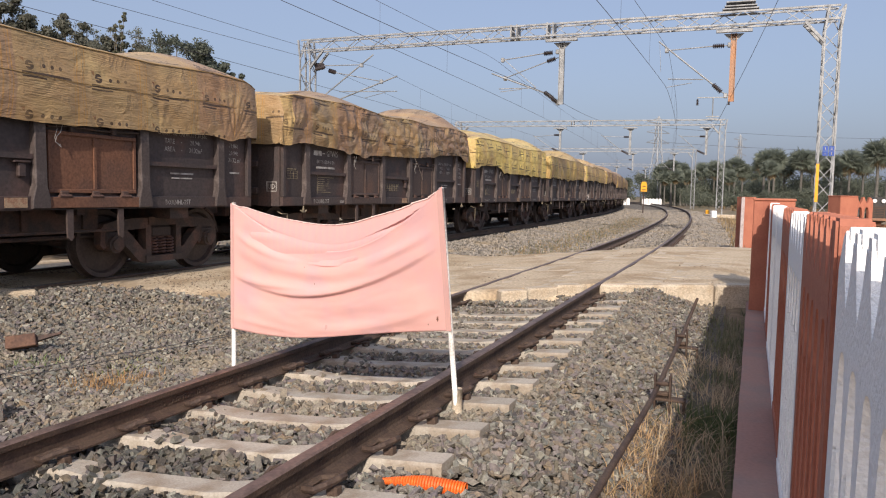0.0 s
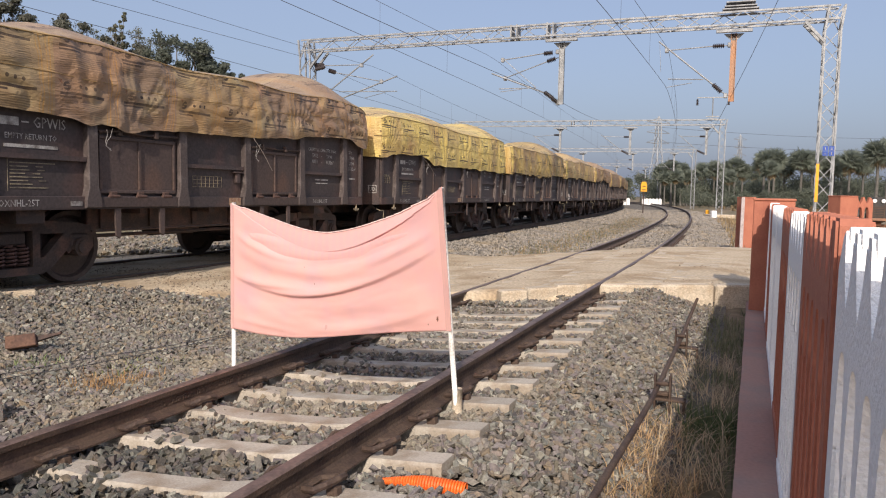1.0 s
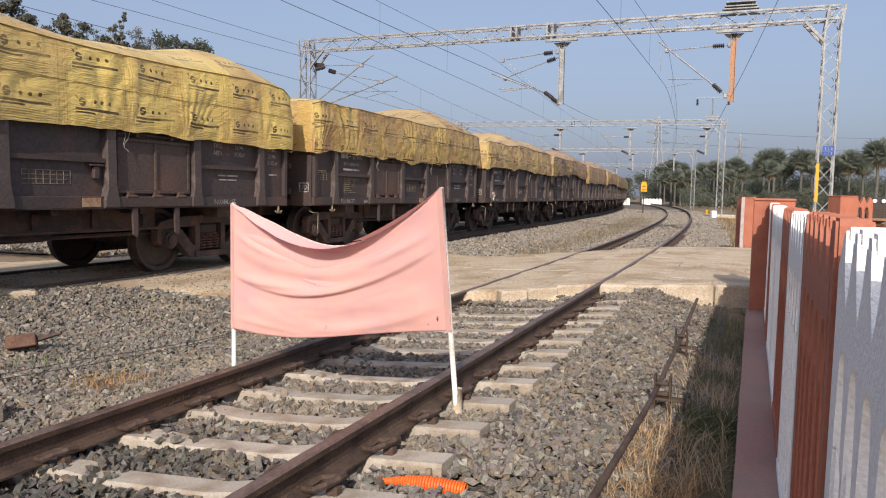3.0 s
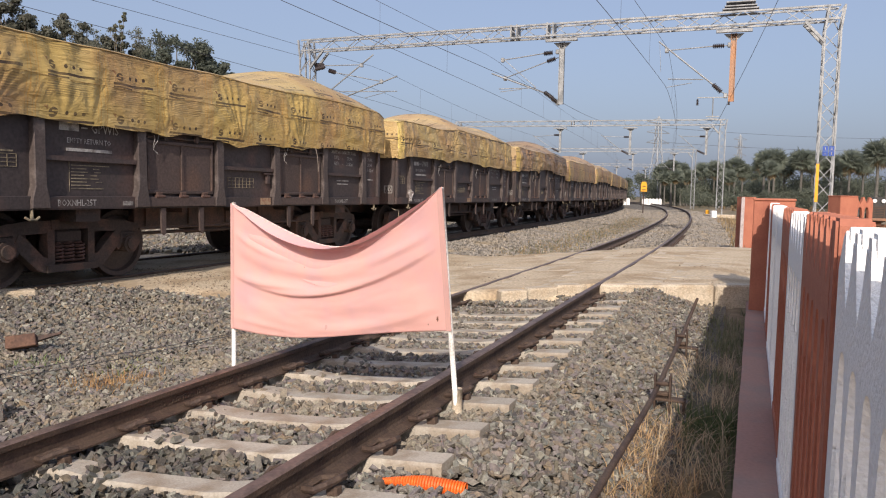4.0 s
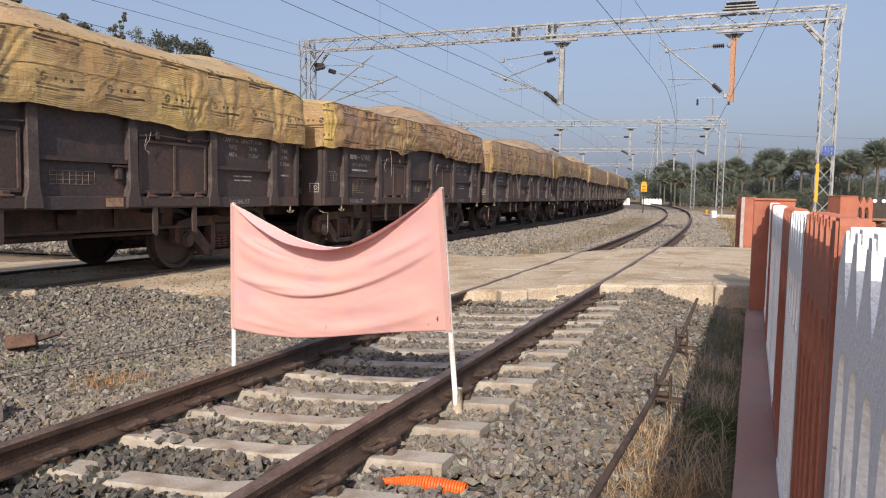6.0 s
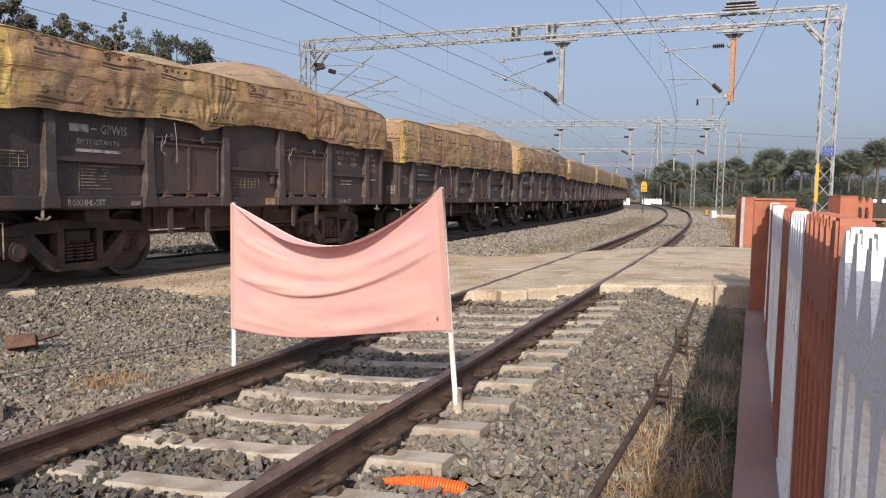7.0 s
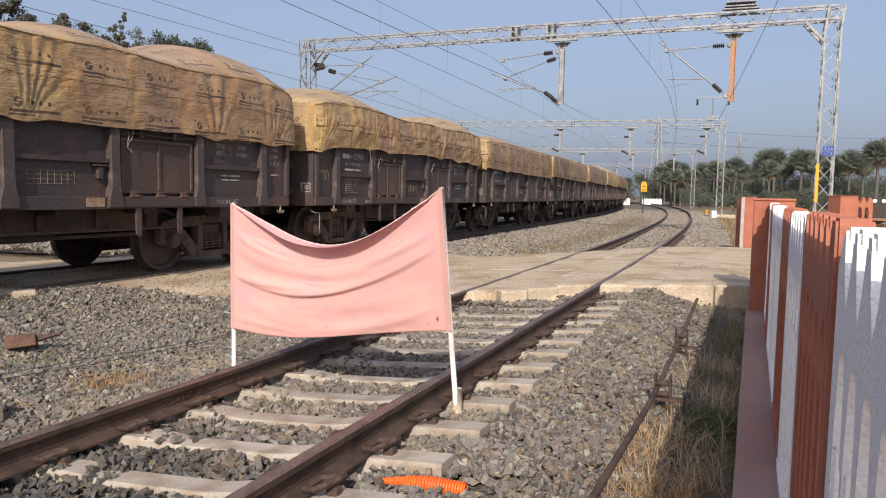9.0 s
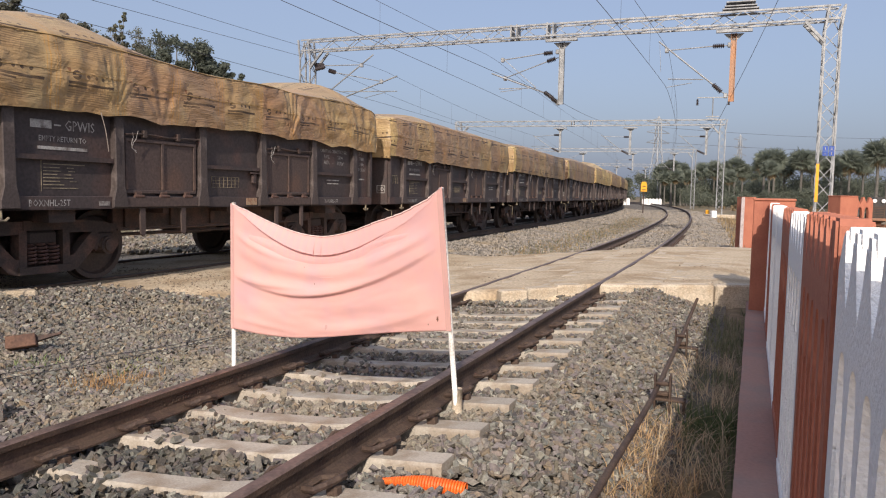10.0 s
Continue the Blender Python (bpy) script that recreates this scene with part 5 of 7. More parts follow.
def build_flag():
    F = empty("warning_banner")
    tagged(F, "faded pink cloth banner stretched between two white poles across the track", "banner")
    bm = bmesh.new()
    sheet(bm, 110, 70, lambda a, b: flag_point(-0.002 + 1.012 * a, b))
    bmesh.ops.recalc_face_normals(bm, faces=bm.faces)
    cloth = part("cloth", bm, M_FLAG, F, smooth=True)
    sm = cloth.modifiers.new("thickness", 'SOLIDIFY')
    sm.thickness = 0.002
    bm = bmesh.new()
    tube(bm, [FL + Vector((0.0, 0.0, -0.36)), FL + Vector((0, 0, 0.5)), FL + Vector((0.003, 0, 1.215))], 0.018, 10)
    part("pole", bm, M_POLE, F, smooth=True)
    bm = bmesh.new()
    tube(bm, [(0.113, 4.91, -0.16), (0.06, 4.79, 0.42), (0.02, 4.68, 0.9), (-0.018, 4.58, 1.355)], 0.018, 10)
    part("pole", bm, M_POLE, F, smooth=True)
    for u0, u1 in ((-0.003, 0.016), (0.992, 1.011)):
        bm = bmesh.new()
        sheet(bm, 4, 40, lambda a, b: flag_point(u0 + (u1 - u0) * a, b, 0.006))
        bmesh.ops.recalc_face_normals(bm, faces=bm.faces)
        part("hem", bm, M_HEM, F, "stitched side hem", smooth=True)
    for u, v, r, k in ((0.965, 0.10, 0.03, 1), (0.515, 0.12, 0.05, 2), (0.42, 0.79, 0.012, 3), (0.47, 0.62, 0.014, 4), (0.93, 0.06, 0.012, 5)):
        bm = bmesh.new()
        c = bm.verts.new(flag_point(u, v, 0.004))
        ring = [bm.verts.new(flag_point(u + r * 0.16 * math.cos(a) * (0.6 + 0.9 * abs(noise.noise((math.cos(a) * 2, math.sin(a) * 2, k)))), v + r * 0.8 * math.sin(a) * (0.6 + 0.9 * abs(noise.noise((math.sin(a) * 3, math.cos(a) * 3, k)))), 0.004)) for a in [j * math.tau / 18 for j in range(18)]]
        for j in range(18):
            bm.faces.new((c, ring[j], ring[(j + 1) % 18]))
        part("stain", bm, M_STAIN if k != 2 else M_HEM, F, "dark stain")
    bm = bmesh.new()
    tube(bm, [(0.117, 4.92, -0.22), (0.113, 4.905, 0.015)], 0.036, 12)
    part("socket", bm, M_SLAB, F, "pale wooden socket", smooth=True)
    return F


banner = build_flag()
# the slack top edge, in narrow upright pieces that rise and fall with the wind
FLAPS = []
NFLAP = 30
FLAG_U = (FR - FL).normalized()
FLAG_W = (FR - FL).length


def flap_point(u, drop):
    """A place on the cloth, drop metres below its slack top edge."""
    t, lo = flag_point(u, 1.0).z, flag_point(u, 0.0).z
    return flag_point(u, 1.0 - drop / (t - lo), -0.003 - 0.015 * max(0.0, drop))


for k in range(NFLAP):
    u0, u1 = 0.004 + 0.99 * k / NFLAP, 0.004 + 0.99 * (k + 1) / NFLAP + 0.002
    c = flap_point((u0 + u1) / 2, 0.0)
    bm = bmesh.new()
    sheet(bm, 5, 12, lambda a, b: flap_point(u0 + (u1 - u0) * a, 0.30 * (1 - b) - 0.006) - c)
    bmesh.ops.recalc_face_normals(bm, faces=bm.faces)
    FLAPS.append(((u0 + u1) / 2, c, part("top_edge", bm, M_FLAG, banner, smooth=True, m=Matrix.Translation(c))))
    bm = bmesh.new()
    tube(bm, [flap_point(u0 + (u1 - u0) * j / 4, -0.004) - c for j in range(5)], 0.0055, 6)
    part("edge_roll", bm, M_LIT_RIM, FLAPS[-1][2], "rolled hem tinted paler as if sunlit", smooth=True)


# the loose brim of the cloth, curled over towards the front in the lulls
LIPS = []
for k, (u, c, _o) in enumerate(FLAPS):
    size = lambda x: 0.13 * max(0.02, math.sin(math.pi * min(1, max(0, x)))) ** 0.9
    edge = lambda a: flap_point(u + 0.0345 * (a - 0.5), -0.002) - c
    bm = bmesh.new()
    sheet(bm, 4, 6, lambda a, b: edge(a) + FLAG_N * (0.004 + size(u + 0.0345 * (a - 0.5)) * b) - Vector((0, 0, 0.06 * size(u) * b * b)))
    bmesh.ops.recalc_face_normals(bm, faces=bm.faces)
    LIPS.append((u, c, (edge(1) - edge(0)).normalized(), part("brim", bm, M_FLAG, banner, smooth=True, m=Matrix.Translation(c))))


def flap_pose(u, c, rise):
    at = lambda x: 0.01 * float(np.interp(x, np.linspace(0, 1, 9), (0, *rise, 0)))
    sm = lambda x: sum(at(min(1, max(0, x + d))) * w for d, w in ((-0.05, 0.25), (0, 0.5), (0.05, 0.25))) * min(1, 12 * min(x, 1 - x) + 0.02)
    slope = (sm(u + 0.015) - sm(u - 0.015)) / (0.03 * FLAG_W)
    return Matrix.Translation(c + Vector((0, 0, sm(u)))) @ Matrix.Rotation(-math.atan(slope), 4, FLAG_U.cross(Vector((0, 0, 1))) * -1)


# centimetres of the top edge over its lowest line, at seven even places between the poles, by time
RISE = [(0.0, (7, 13, 18, 19, 18, 16, 8)), (0.4, (6, 10, 14, 16, 14, 10, 5)), (1.0, (6, 11, 13, 13, 14, 12, 6)), (1.3, (6, 9, 12, 12, 11, 12, 7)), (1.6, (2, 7, 12, 13, 9, 5, 4)), (2.0, (4, 8, 8, 7, 5, 4, 1)),
        (3.8, (5, 7, 7, 4, 2, 2, 2)), (5.4, (3, 5, 5, 3, 1, 2, 2)), (8.0, (3, 5, 4, 4, 4, 3, 2)), (9.2, (3, 5, 5, 4, 4, 5, 5)), (9.8, (3, 6, 8, 8, 9, 12, 8)), (10.0, (4, 7, 9, 10, 12, 12, 5))]


# how far the brim stands out (1: level, 0: hanging down), at the left, middle and right of the cloth, at the same times
BRIM = [(0, 0, 0), (0, 0, 0), (0, 0, 0.1), (0.1, 0.1, 0.2), (0.2, 0.2, 0.3), (0.5, 0.6, 0.7), (0.6, 0.9, 1), (0.6, 0.9, 0.9), (1, 1, 0.9), (0.9, 0.9, 0.6), (0.4, 0.3, 0.1), (0.2, 0.1, 0)]


def brim_pose(u, c, along, rise, out):
    f = float(np.interp(u, (0.15, 0.5, 0.85), out))
    return flap_pose(u, c, rise) @ Matrix.Rotation(radians(84 * (1 - f) - 8 * f), 4, along)


# ---- overhead line: portals, drop arms, brackets, wires ----
def angle_bar(bm, a, b, w=0.05):
    a, b = Vector(a), Vector(b)
    d = b - a
    q = Matrix.Translation(a) @ d.to_track_quat('Z', 'Y').to_matrix().to_4x4()
    box(bm, -w / 2, w / 2, -w / 2, w / 2, 0, d.length, m=q)


def lattice(bm, a, b, w, h, side, up, bays, leg=0.07, lace=0.035):
    """Four legs from a to b, w by h apart, laced on all faces."""
    a, b, side, up = Vector(a), Vector(b), Vector(side), Vector(up)
    cs = [side * (w / 2 * i) + up * (h / 2 * j) for i, j in ((-1, -1), (1, -1), (1, 1), (-1, 1))]
    for c in cs:
        angle_bar(bm, a + c, b + c, leg)
    for k in range(bays):
        p, q = a.lerp(b, k / bays), a.lerp(b, (k + 1) / bays)
        for i in range(4):
            c, d = cs[i], cs[(i + 1) % 4]
            if (k + i) % 2:
                c, d = d, c
            angle_bar(bm, p + c, q + d, lace)


def insulator(bm, a, b, r=0.09, n=7):
    a, b = Vector(a), Vector(b)
    for k in range(n):
        p, q = a.lerp(b, (k + 0.15) / n), a.lerp(b, (k + 0.75) / n)
        cyl(bm, p, q, r, r * 0.6, 10)
    cyl(bm, a, b, r * 0.45, n=8)


def bracket(P, m, reach, z0, z1, zc):
    """Cantilever from an upright at the local origin to reach metres along local x: stay tube, strut, registration arm."""
    bm = bmesh.new()
    sg = np.sign(reach)
    tube(bm, [(0.55 * sg, 0, z1), (reach, 0, zc + 1.30)], 0.024, 8)
    tube(bm, [(0.75 * sg, 0, z0 + 0.32), (reach, 0, zc + 1.30), (reach * 1.08, 0, zc + 1.42)], 0.03, 8)
    tube(bm, [(reach * 0.55, 0, zc + 0.42), (reach * 1.12, 0, zc + 0.40)], 0.022, 8)
    tube(bm, [(reach * 0.62, 0, zc + 0.38), (reach * 0.98, 0, zc + 0.02)], 0.014, 6)
    br = part("bracket", bm, M_ZINC, P, m=m)
    for a, b in (((0.12 * sg, 0, z1), (0.58 * sg, 0, z1)), ((0.1 * sg, 0, z0), (0.75 * sg, 0, z0 + 0.32))):
        bm = bmesh.new()
        insulator(bm, a, b, 0.12)
        part("insulator", bm, M_INSUL, br, "dark ribbed insulator")
    return br


def cantilever(P, tubes, insulators, fittings=()):
    """Tubes (x, z, x, z, radius, y), ribbed insulators (x, z, x, z, y) and clamps (x, z, y) in the portal's plane."""
    bm = bmesh.new()
    for x0, z0, x1, z1, r, y in tubes:
        tube(bm, [(x0, y, z0), (x1, y, z1)], r, 8)
    for x, z, y in fittings:
        box(bm, x - 0.07, x + 0.07, y - 0.06, y + 0.06, z - 0.09, z + 0.09, 0.02)
    br = part("bracket", bm, M_ZINC, P)
    for x0, z0, x1, z1, y in insulators:
        bm = bmesh.new()
        insulator(bm, (x0, y, z0), (x1, y, z1), 0.105, 6)
        part("insulator", bm, M_INSUL, br, "dark ribbed insulator")
    return br


def portal(s, lat_l, lat_r, h, arms, base=-0.4, mastw=0.5, drop_l=0.0):
    m = Matrix.Translation(on_line(s, 0, 0)) @ Matrix.Rotation(-heading(s), 4, 'Z')
    P = empty("overhead_line_portal", m)
    tagged(P, "galvanised lattice portal spanning the railway tracks", "portal", "portals of the overhead line")
    for la, ht in ((lat_l, h - drop_l), (lat_r, h)):
        bm = bmesh.new()
        lattice(bm, (la, 0, base), (la, 0, ht - 0.85), mastw, mastw, (1, 0, 0), (0, 1, 0), 13, 0.06, 0.028)
        sg = 1 if la > 0 else -1
        lattice(bm, (la + sg * 0.0, 0, ht - 0.85), (la + sg * 0.1, 0, ht), mastw, mastw, (1, 0, 0), (0, 1, 0), 1)
        for dy in (-0.25, 0.25):
            angle_bar(bm, (la - sg * 0.25, dy, ht - 1.25), (la - sg * 0.9, dy, ht - 0.52), 0.09)
        part("mast", bm, M_ZINC, P)
    bm = bmesh.new()
    lattice(bm, (lat_l - 0.2, 0, h - 0.24 - drop_l), (lat_r + 0.2, 0, h - 0.24), mastw, 0.45, (0, 1, 0), (0, 0, 1), int((lat_r - lat_l) / 0.62), 0.065, 0.026)
    for x in (lat_l + (lat_r - lat_l) * 0.455, lat_l + (lat_r - lat_l) * 0.525):
        for dx in (-0.12, 0.12):
            box(bm, x + dx - 0.03, x + dx + 0.03, -0.28, 0.28, h - 0.52, h + 0.0)
    part("beam", bm, M_ZINC, P)
    for la, zb, mat, reach in arms:
        bm = bmesh.new()
        box(bm, la - 0.10, la + 0.10, -0.02, 0.02, zb, h - 0.75)
        for dx in (-0.10, 0.08):
            box(bm, la + dx, la + dx + 0.02, -0.09, 0.09, zb, h - 0.75)
        part("drop_arm", bm, mat, P, "orange-primed drop arm" if mat is M_ORANGE_STEEL else "")
        bm = bmesh.new()
        box(bm, la - 0.62, la + 0.62, -0.30, -0.18, h - 0.76, h - 0.64, 0.01)
        box(bm, la - 0.55, la + 0.55, 0.18, 0.30, h - 0.66, h - 0.58, 0.01)
        prism(bm, [(la - 0.35, h - 0.76), (la + 0.35, h - 0.76), (la + 0.1, h - 1.0), (la - 0.1, h - 1.0)], -0.02, 0.02)
        part("clamp", bm, M_ZINC, P)
        if reach:
            bracket(P, pose(la, 0, 0), reach, zb + 0.1, zb + 1.65, 5.45)
    return P


near_portal = portal(30.7, -15.44, 5.64, 8.1, [(-3.92, 4.92, M_ZINC, 0), (2.42, 4.88, M_ORANGE_STEEL, 0)], drop_l=0.1)
# brackets over the far track, the train's track and the empty track
cantilever(near_portal,
           [(-12.19, 7.25, -15.0, 5.28, 0.032, 0.0), (-14.62, 6.87, -12.75, 6.84, 0.022, 0.0), (-14.2, 6.60, -11.93, 6.13, 0.02, 0.3), (-11.18, 6.34, -15.0, 5.08, 0.032, 0.3),
            (-14.0, 5.75, -11.17, 5.69, 0.02, 0.3), (-11.73, 5.66, -12.74, 5.44, 0.014, 0.3)],
           [(-15.08, 6.93, -14.6, 6.88, 0.0), (-14.98, 6.72, -14.52, 6.80, -0.1), (-14.52, 6.70, -14.18, 6.60, 0.3)], [(-12.75, 6.82, 0.0), (-11.93, 6.13, 0.3), (-15.1, 7.0, 0.0)])
cantilever(near_portal,
           [(-4.62, 6.955, -6.35, 6.76, 0.022, 0.0), (-4.10, 6.80, -4.50, 6.68, 0.02, 0.2), (-4.50, 6.68, -6.28, 6.07, 0.022, 0.2), (-4.58, 5.40, -6.84, 6.26, 0.03, 0.1),
            (-6.38, 6.86, -4.95, 5.62, 0.014, 0.0), (-4.95, 5.62, -6.51, 5.62, 0.02, 0.1), (-6.45, 5.50, -5.55, 5.58, 0.014, 0.1), (-3.9, 6.98, -4.2, 6.96, 0.02, 0.0)],
           [(-4.30, 6.965, -4.66, 6.945, 0.0), (-4.22, 6.765, -4.56, 6.665, 0.2), (-4.02, 4.98, -4.30, 5.18, 0.1), (-4.28, 5.20, -4.62, 5.44, 0.1)], [(-6.35, 6.76, 0.0), (-6.28, 6.05, 0.2), (-4.1, 6.99, 0.0), (-4.05, 4.99, 0.1)])
cantilever(near_portal,
           [(2.42, 6.93, 2.02, 6.92, 0.02, 0.0), (1.75, 6.925, 0.07, 6.84, 0.022, 0.0), (2.40, 5.07, 2.02, 5.27, 0.02, 0.0), (1.80, 5.49, -0.23, 7.19, 0.03, 0.0),
            (1.43, 5.72, 0.15, 5.78, 0.02, 0.0), (1.03, 5.61, 0.12, 5.47, 0.014, 0.0), (-0.20, 7.15, -0.12, 6.05, 0.007, 0.0)],
           [(2.10, 6.925, 1.70, 6.92, 0.0), (2.06, 5.24, 1.76, 5.53, 0.0)], [(0.07, 6.84, 0.0), (2.28, 6.94, 0.0), (2.22, 5.10, 0.0)])
bm = bmesh.new()
for dx, dz in ((-0.10, 0.09), (0.10, 0.09), (-0.10, -0.09), (0.10, -0.09)):
    box(bm, dx - 0.085, dx + 0.085, -0.012, 0.012, dz - 0.08, dz + 0.08)
M_BLUE = material("blue_enamel", (0.02, 0.07, 0.33), 0.5, scale=5, grain=30, bump=0.05)
_plate = part("number_plate", bm, M_BLUE, near_portal, "blue enamel plates", m=pose(5.70, -0.30, 3.05))
bm = bars_mesh([(-0.10, 0.09, 0.02, 0.09), (0.10, 0.10, 0.07, 0.02), (0.10, 0.05, 0.07, 0.02), (-0.10, -0.10, 0.07, 0.02), (0.10, -0.09, 0.03, 0.09)])
tagged(part("marking", bm, M_LETTER, _plate, "white figures", m=pose(0, -0.014, 0)), kind="stuff")
bm = bmesh.new()
box(bm, -0.05, 0.05, -0.02, 0.02, 1.25, 2.6)
M_YELLOW = material("yellow_paint", (0.75, 0.36, 0.02), 0.6, scale=6, grain=40, bump=0.05)
part("number_band", bm, M_YELLOW, near_portal, "yellow painted band", m=pose(5.39, -0.285, 0))
far_portal = portal(71, -20.5, 3.5, 8.2, [(-10.7, 5.25, M_ZINC, -2.4), (-4.35, 5.05, M_ZINC, -2.4), (2.2, 5.08, M_ZINC, -2.2)], mastw=0.5)
portal(118, -19.0, 4.55, 8.5, [(-11.7, 6.0, M_ZINC, -2.4), (-4.3, 5.2, M_ZINC, -2.4), (1.7, 5.2, M_ZINC, -2.0)], mastw=0.5)
portal(165, -17.0, 4.5, 8.2, [(-4.3, 5.2, M_ZINC, -2.4), (1.7, 5.2, M_ZINC, -2.0)], mastw=0.45)

SPANS = [-12, 30.7, 71, 118, 165, 210]


def catenary(lats_at, z_c=5.45, first=0):
    W = empty("overhead_wire")
    tagged(W, "dark contact wire hung from a sagging catenary cable", "overhead wire", "wires over the tracks")
    lats = lambda s: float(np.interp(s, SPANS, lats_at))
    bm = bmesh.new()
    ss = np.arange(SPANS[0], SPANS[-1] + 0.1, 1.5)
    tube(bm, [on_line(s, lats(s), z_c) for s in ss], 0.0075, 5)
    part("contact_wire", bm, M_WIRE, W)
    bm = bmesh.new()
    zm = lambda s: next(z_c + 1.45 - 0.45 * 4 * ((s - a) / (b - a)) * (1 - (s - a) / (b - a)) for a, b in zip(SPANS, SPANS[1:]) if a <= s <= b + 0.01)
    tube(bm, [on_line(s, lats(s), zm(s)) for s in ss], 0.0065, 5)
    part("catenary_cable", bm, M_WIRE, W)
    bm = bmesh.new()
    for a, b in list(zip(SPANS, SPANS[1:]))[first:]:
        for k in range(1, 8):
            s = a + (b - a) * k / 8
            cyl(bm, on_line(s, lats(s), z_c), on_line(s, lats(s), zm(s)), 0.0035, n=4)
    tagged(part("dropper", bm, M_WIRE, W), kind="stuff")
    return W


catenary([-1.2, 0.12, -0.6, 0.15, -0.2, 0.15])
catenary([-6.8, -6.8, -6.8, -6.6, -6.9, -6.7])
catenary([-12.1, -11.9, -12.3, -12.1, -12.3, -12.1], 5.2, 1)


def feeder(points, r=0.008, label="thin dark feeder cable strung between masts"):
    bm = bmesh.new()
    tube(bm, points, r, 5)
    return tagged(part("feeder_cable", bm, M_WIRE), label, "cable", "cables overhead")


def sagged(a, b, sag, n=14):
    a, b = Vector(a), Vector(b)
    return [a.lerp(b, k / n) - Vector((0, 0, sag * 4 * (k / n) * (1 - k / n))) for k in range(n + 1)]


_d1, _d2 = on_line(30.7, -4.05, 5.1), on_line(30.7, 2.4, 5.05)
feeder(sagged(on_line(0, -6.2, 5.6), on_line(30.7, -4.6, 5.41), 0.14))
feeder(sagged(_d1, on_line(71, -5.1, 7.85), 0.3))
feeder(sagged((8.45, 18.0, 7.55), _d2, 0.1))
feeder(sagged(_d2, on_line(71, 1.5, 5.6), 0.3))
feeder(sagged(on_line(0, -16, 6.5), on_line(30.7, -15.7, 7.32), 0.02))
feeder(sagged(on_line(30.7, -15.6, 7.25), on_line(71, -17, 7.2), 0.3))
bm = bmesh.new()
for zz, ww in ((8.06, 0.62), (8.16, 0.55), (8.30, 0.5)):
    box(bm, 2.6 - ww, 2.6 + ww, -0.28, 0.28, zz, zz + 0.05, 0.01)
for dx in (-0.4, 0.4):
    box(bm, 2.6 + dx - 0.03, 2.6 + dx + 0.03, -0.03, 0.03, 8.0, 8.32)
part("platform", bm, M_ZINC, near_portal, m=pose(0, 0, 0.1))
bm = bmesh.new()
cyl(bm, (0, 0, 8.2), (0, 0, 10.1), 0.05, n=8)
for zz, ww in ((8.42, 0.55), (8.22, 0.4), (10.08, 1.32)):
    box(bm, -ww, ww, -0.06, 0.06, zz, zz + 0.08)
_post = part("switch_post", bm, M_ZINC, far_portal, m=pose(2.6, 0, 0))
for x in (-1.3, 1.3):
    bm = bmesh.new()
    insulator(bm, (x, 0, 9.45), (x, 0, 10.0), 0.13, 4)
    part("insulator", bm, M_INSUL, _post, "dark ribbed insulator")

# ---- the precast fence beside the track ----
FD = Vector((0.3843, 0.9232, 0))   # along the fence
FN = Vector((0.9232, -0.3843, 0))  # away from the track


def fence_m(d, a, z=0.0):
    """Axes: x along the fence, y towards the track, z up."""
    m = Matrix.Identity(4)
    m.col[0][:3], m.col[1][:3] = FD, -FN
    m.translation = FD * d + FN * a + Vector((0, 0, z))
    return m


FENCE_TOP, PLINTH_TOP = 1.275, -0.15
PAN_L, PAN_N, PAN_T = 1.195, 6, 0.085


def worn(bm, amount, k=14.0):
    for v in bm.verts:
        v.co += Vector((noise.noise(v.co * k), noise.noise(v.co * k + Vector((9, 0, 0))), noise.noise(v.co * k + Vector((0, 9, 0))))) * amount


def bar_mesh(mat, end=0):
    """An upright bar: broad foot, slender shaft, flared where the band crosses, blunt top; a panel starts with a square end bar and finishes with a rounded shoulder."""
    bm = bmesh.new()
    h = FENCE_TOP - PLINTH_TOP
    w = 0.033
    prof = [(-w - 0.02, 0), (-w - 0.01, 0.08), (-w, 0.2), (-w, 1.02), (-w - 0.012, 1.12), (-w - 0.018, h - 0.18), (-w - 0.010, h - 0.12), (-w - 0.002, h - 0.05), (-w + 0.001, h - 0.008), (-w + 0.006, h)]
    outline = prof + [(-x, z) for x, z in prof[::-1]]
    if end > 0:
        shoulder = [(0.09, 0), (0.088, h - 0.15)] + [(0.088 - 0.115 * (1 - math.cos(a)), h - 0.15 + 0.148 * math.sin(a)) for a in (0.35, 0.7, 1.05, 1.4)]
        outline = prof + shoulder[::-1]
    elif end < 0:
        outline = [(-0.09, 0), (-0.088, h - 0.02), (-0.07, h)] + [(-x, z) for x, z in prof[::-1]]
    prism(bm, outline, -PAN_T, 0.0)
    bmesh.ops.recalc_face_normals(bm, faces=bm.faces)
    bmesh.ops.bevel(bm, geom=[e for e in bm.edges if abs(e.verts[0].co.y - e.verts[1].co.y) < 0.001], offset=0.008, segments=2, affect='EDGES')
    worn(bm, 0.003)
    return to_mesh("bar", bm, mat)


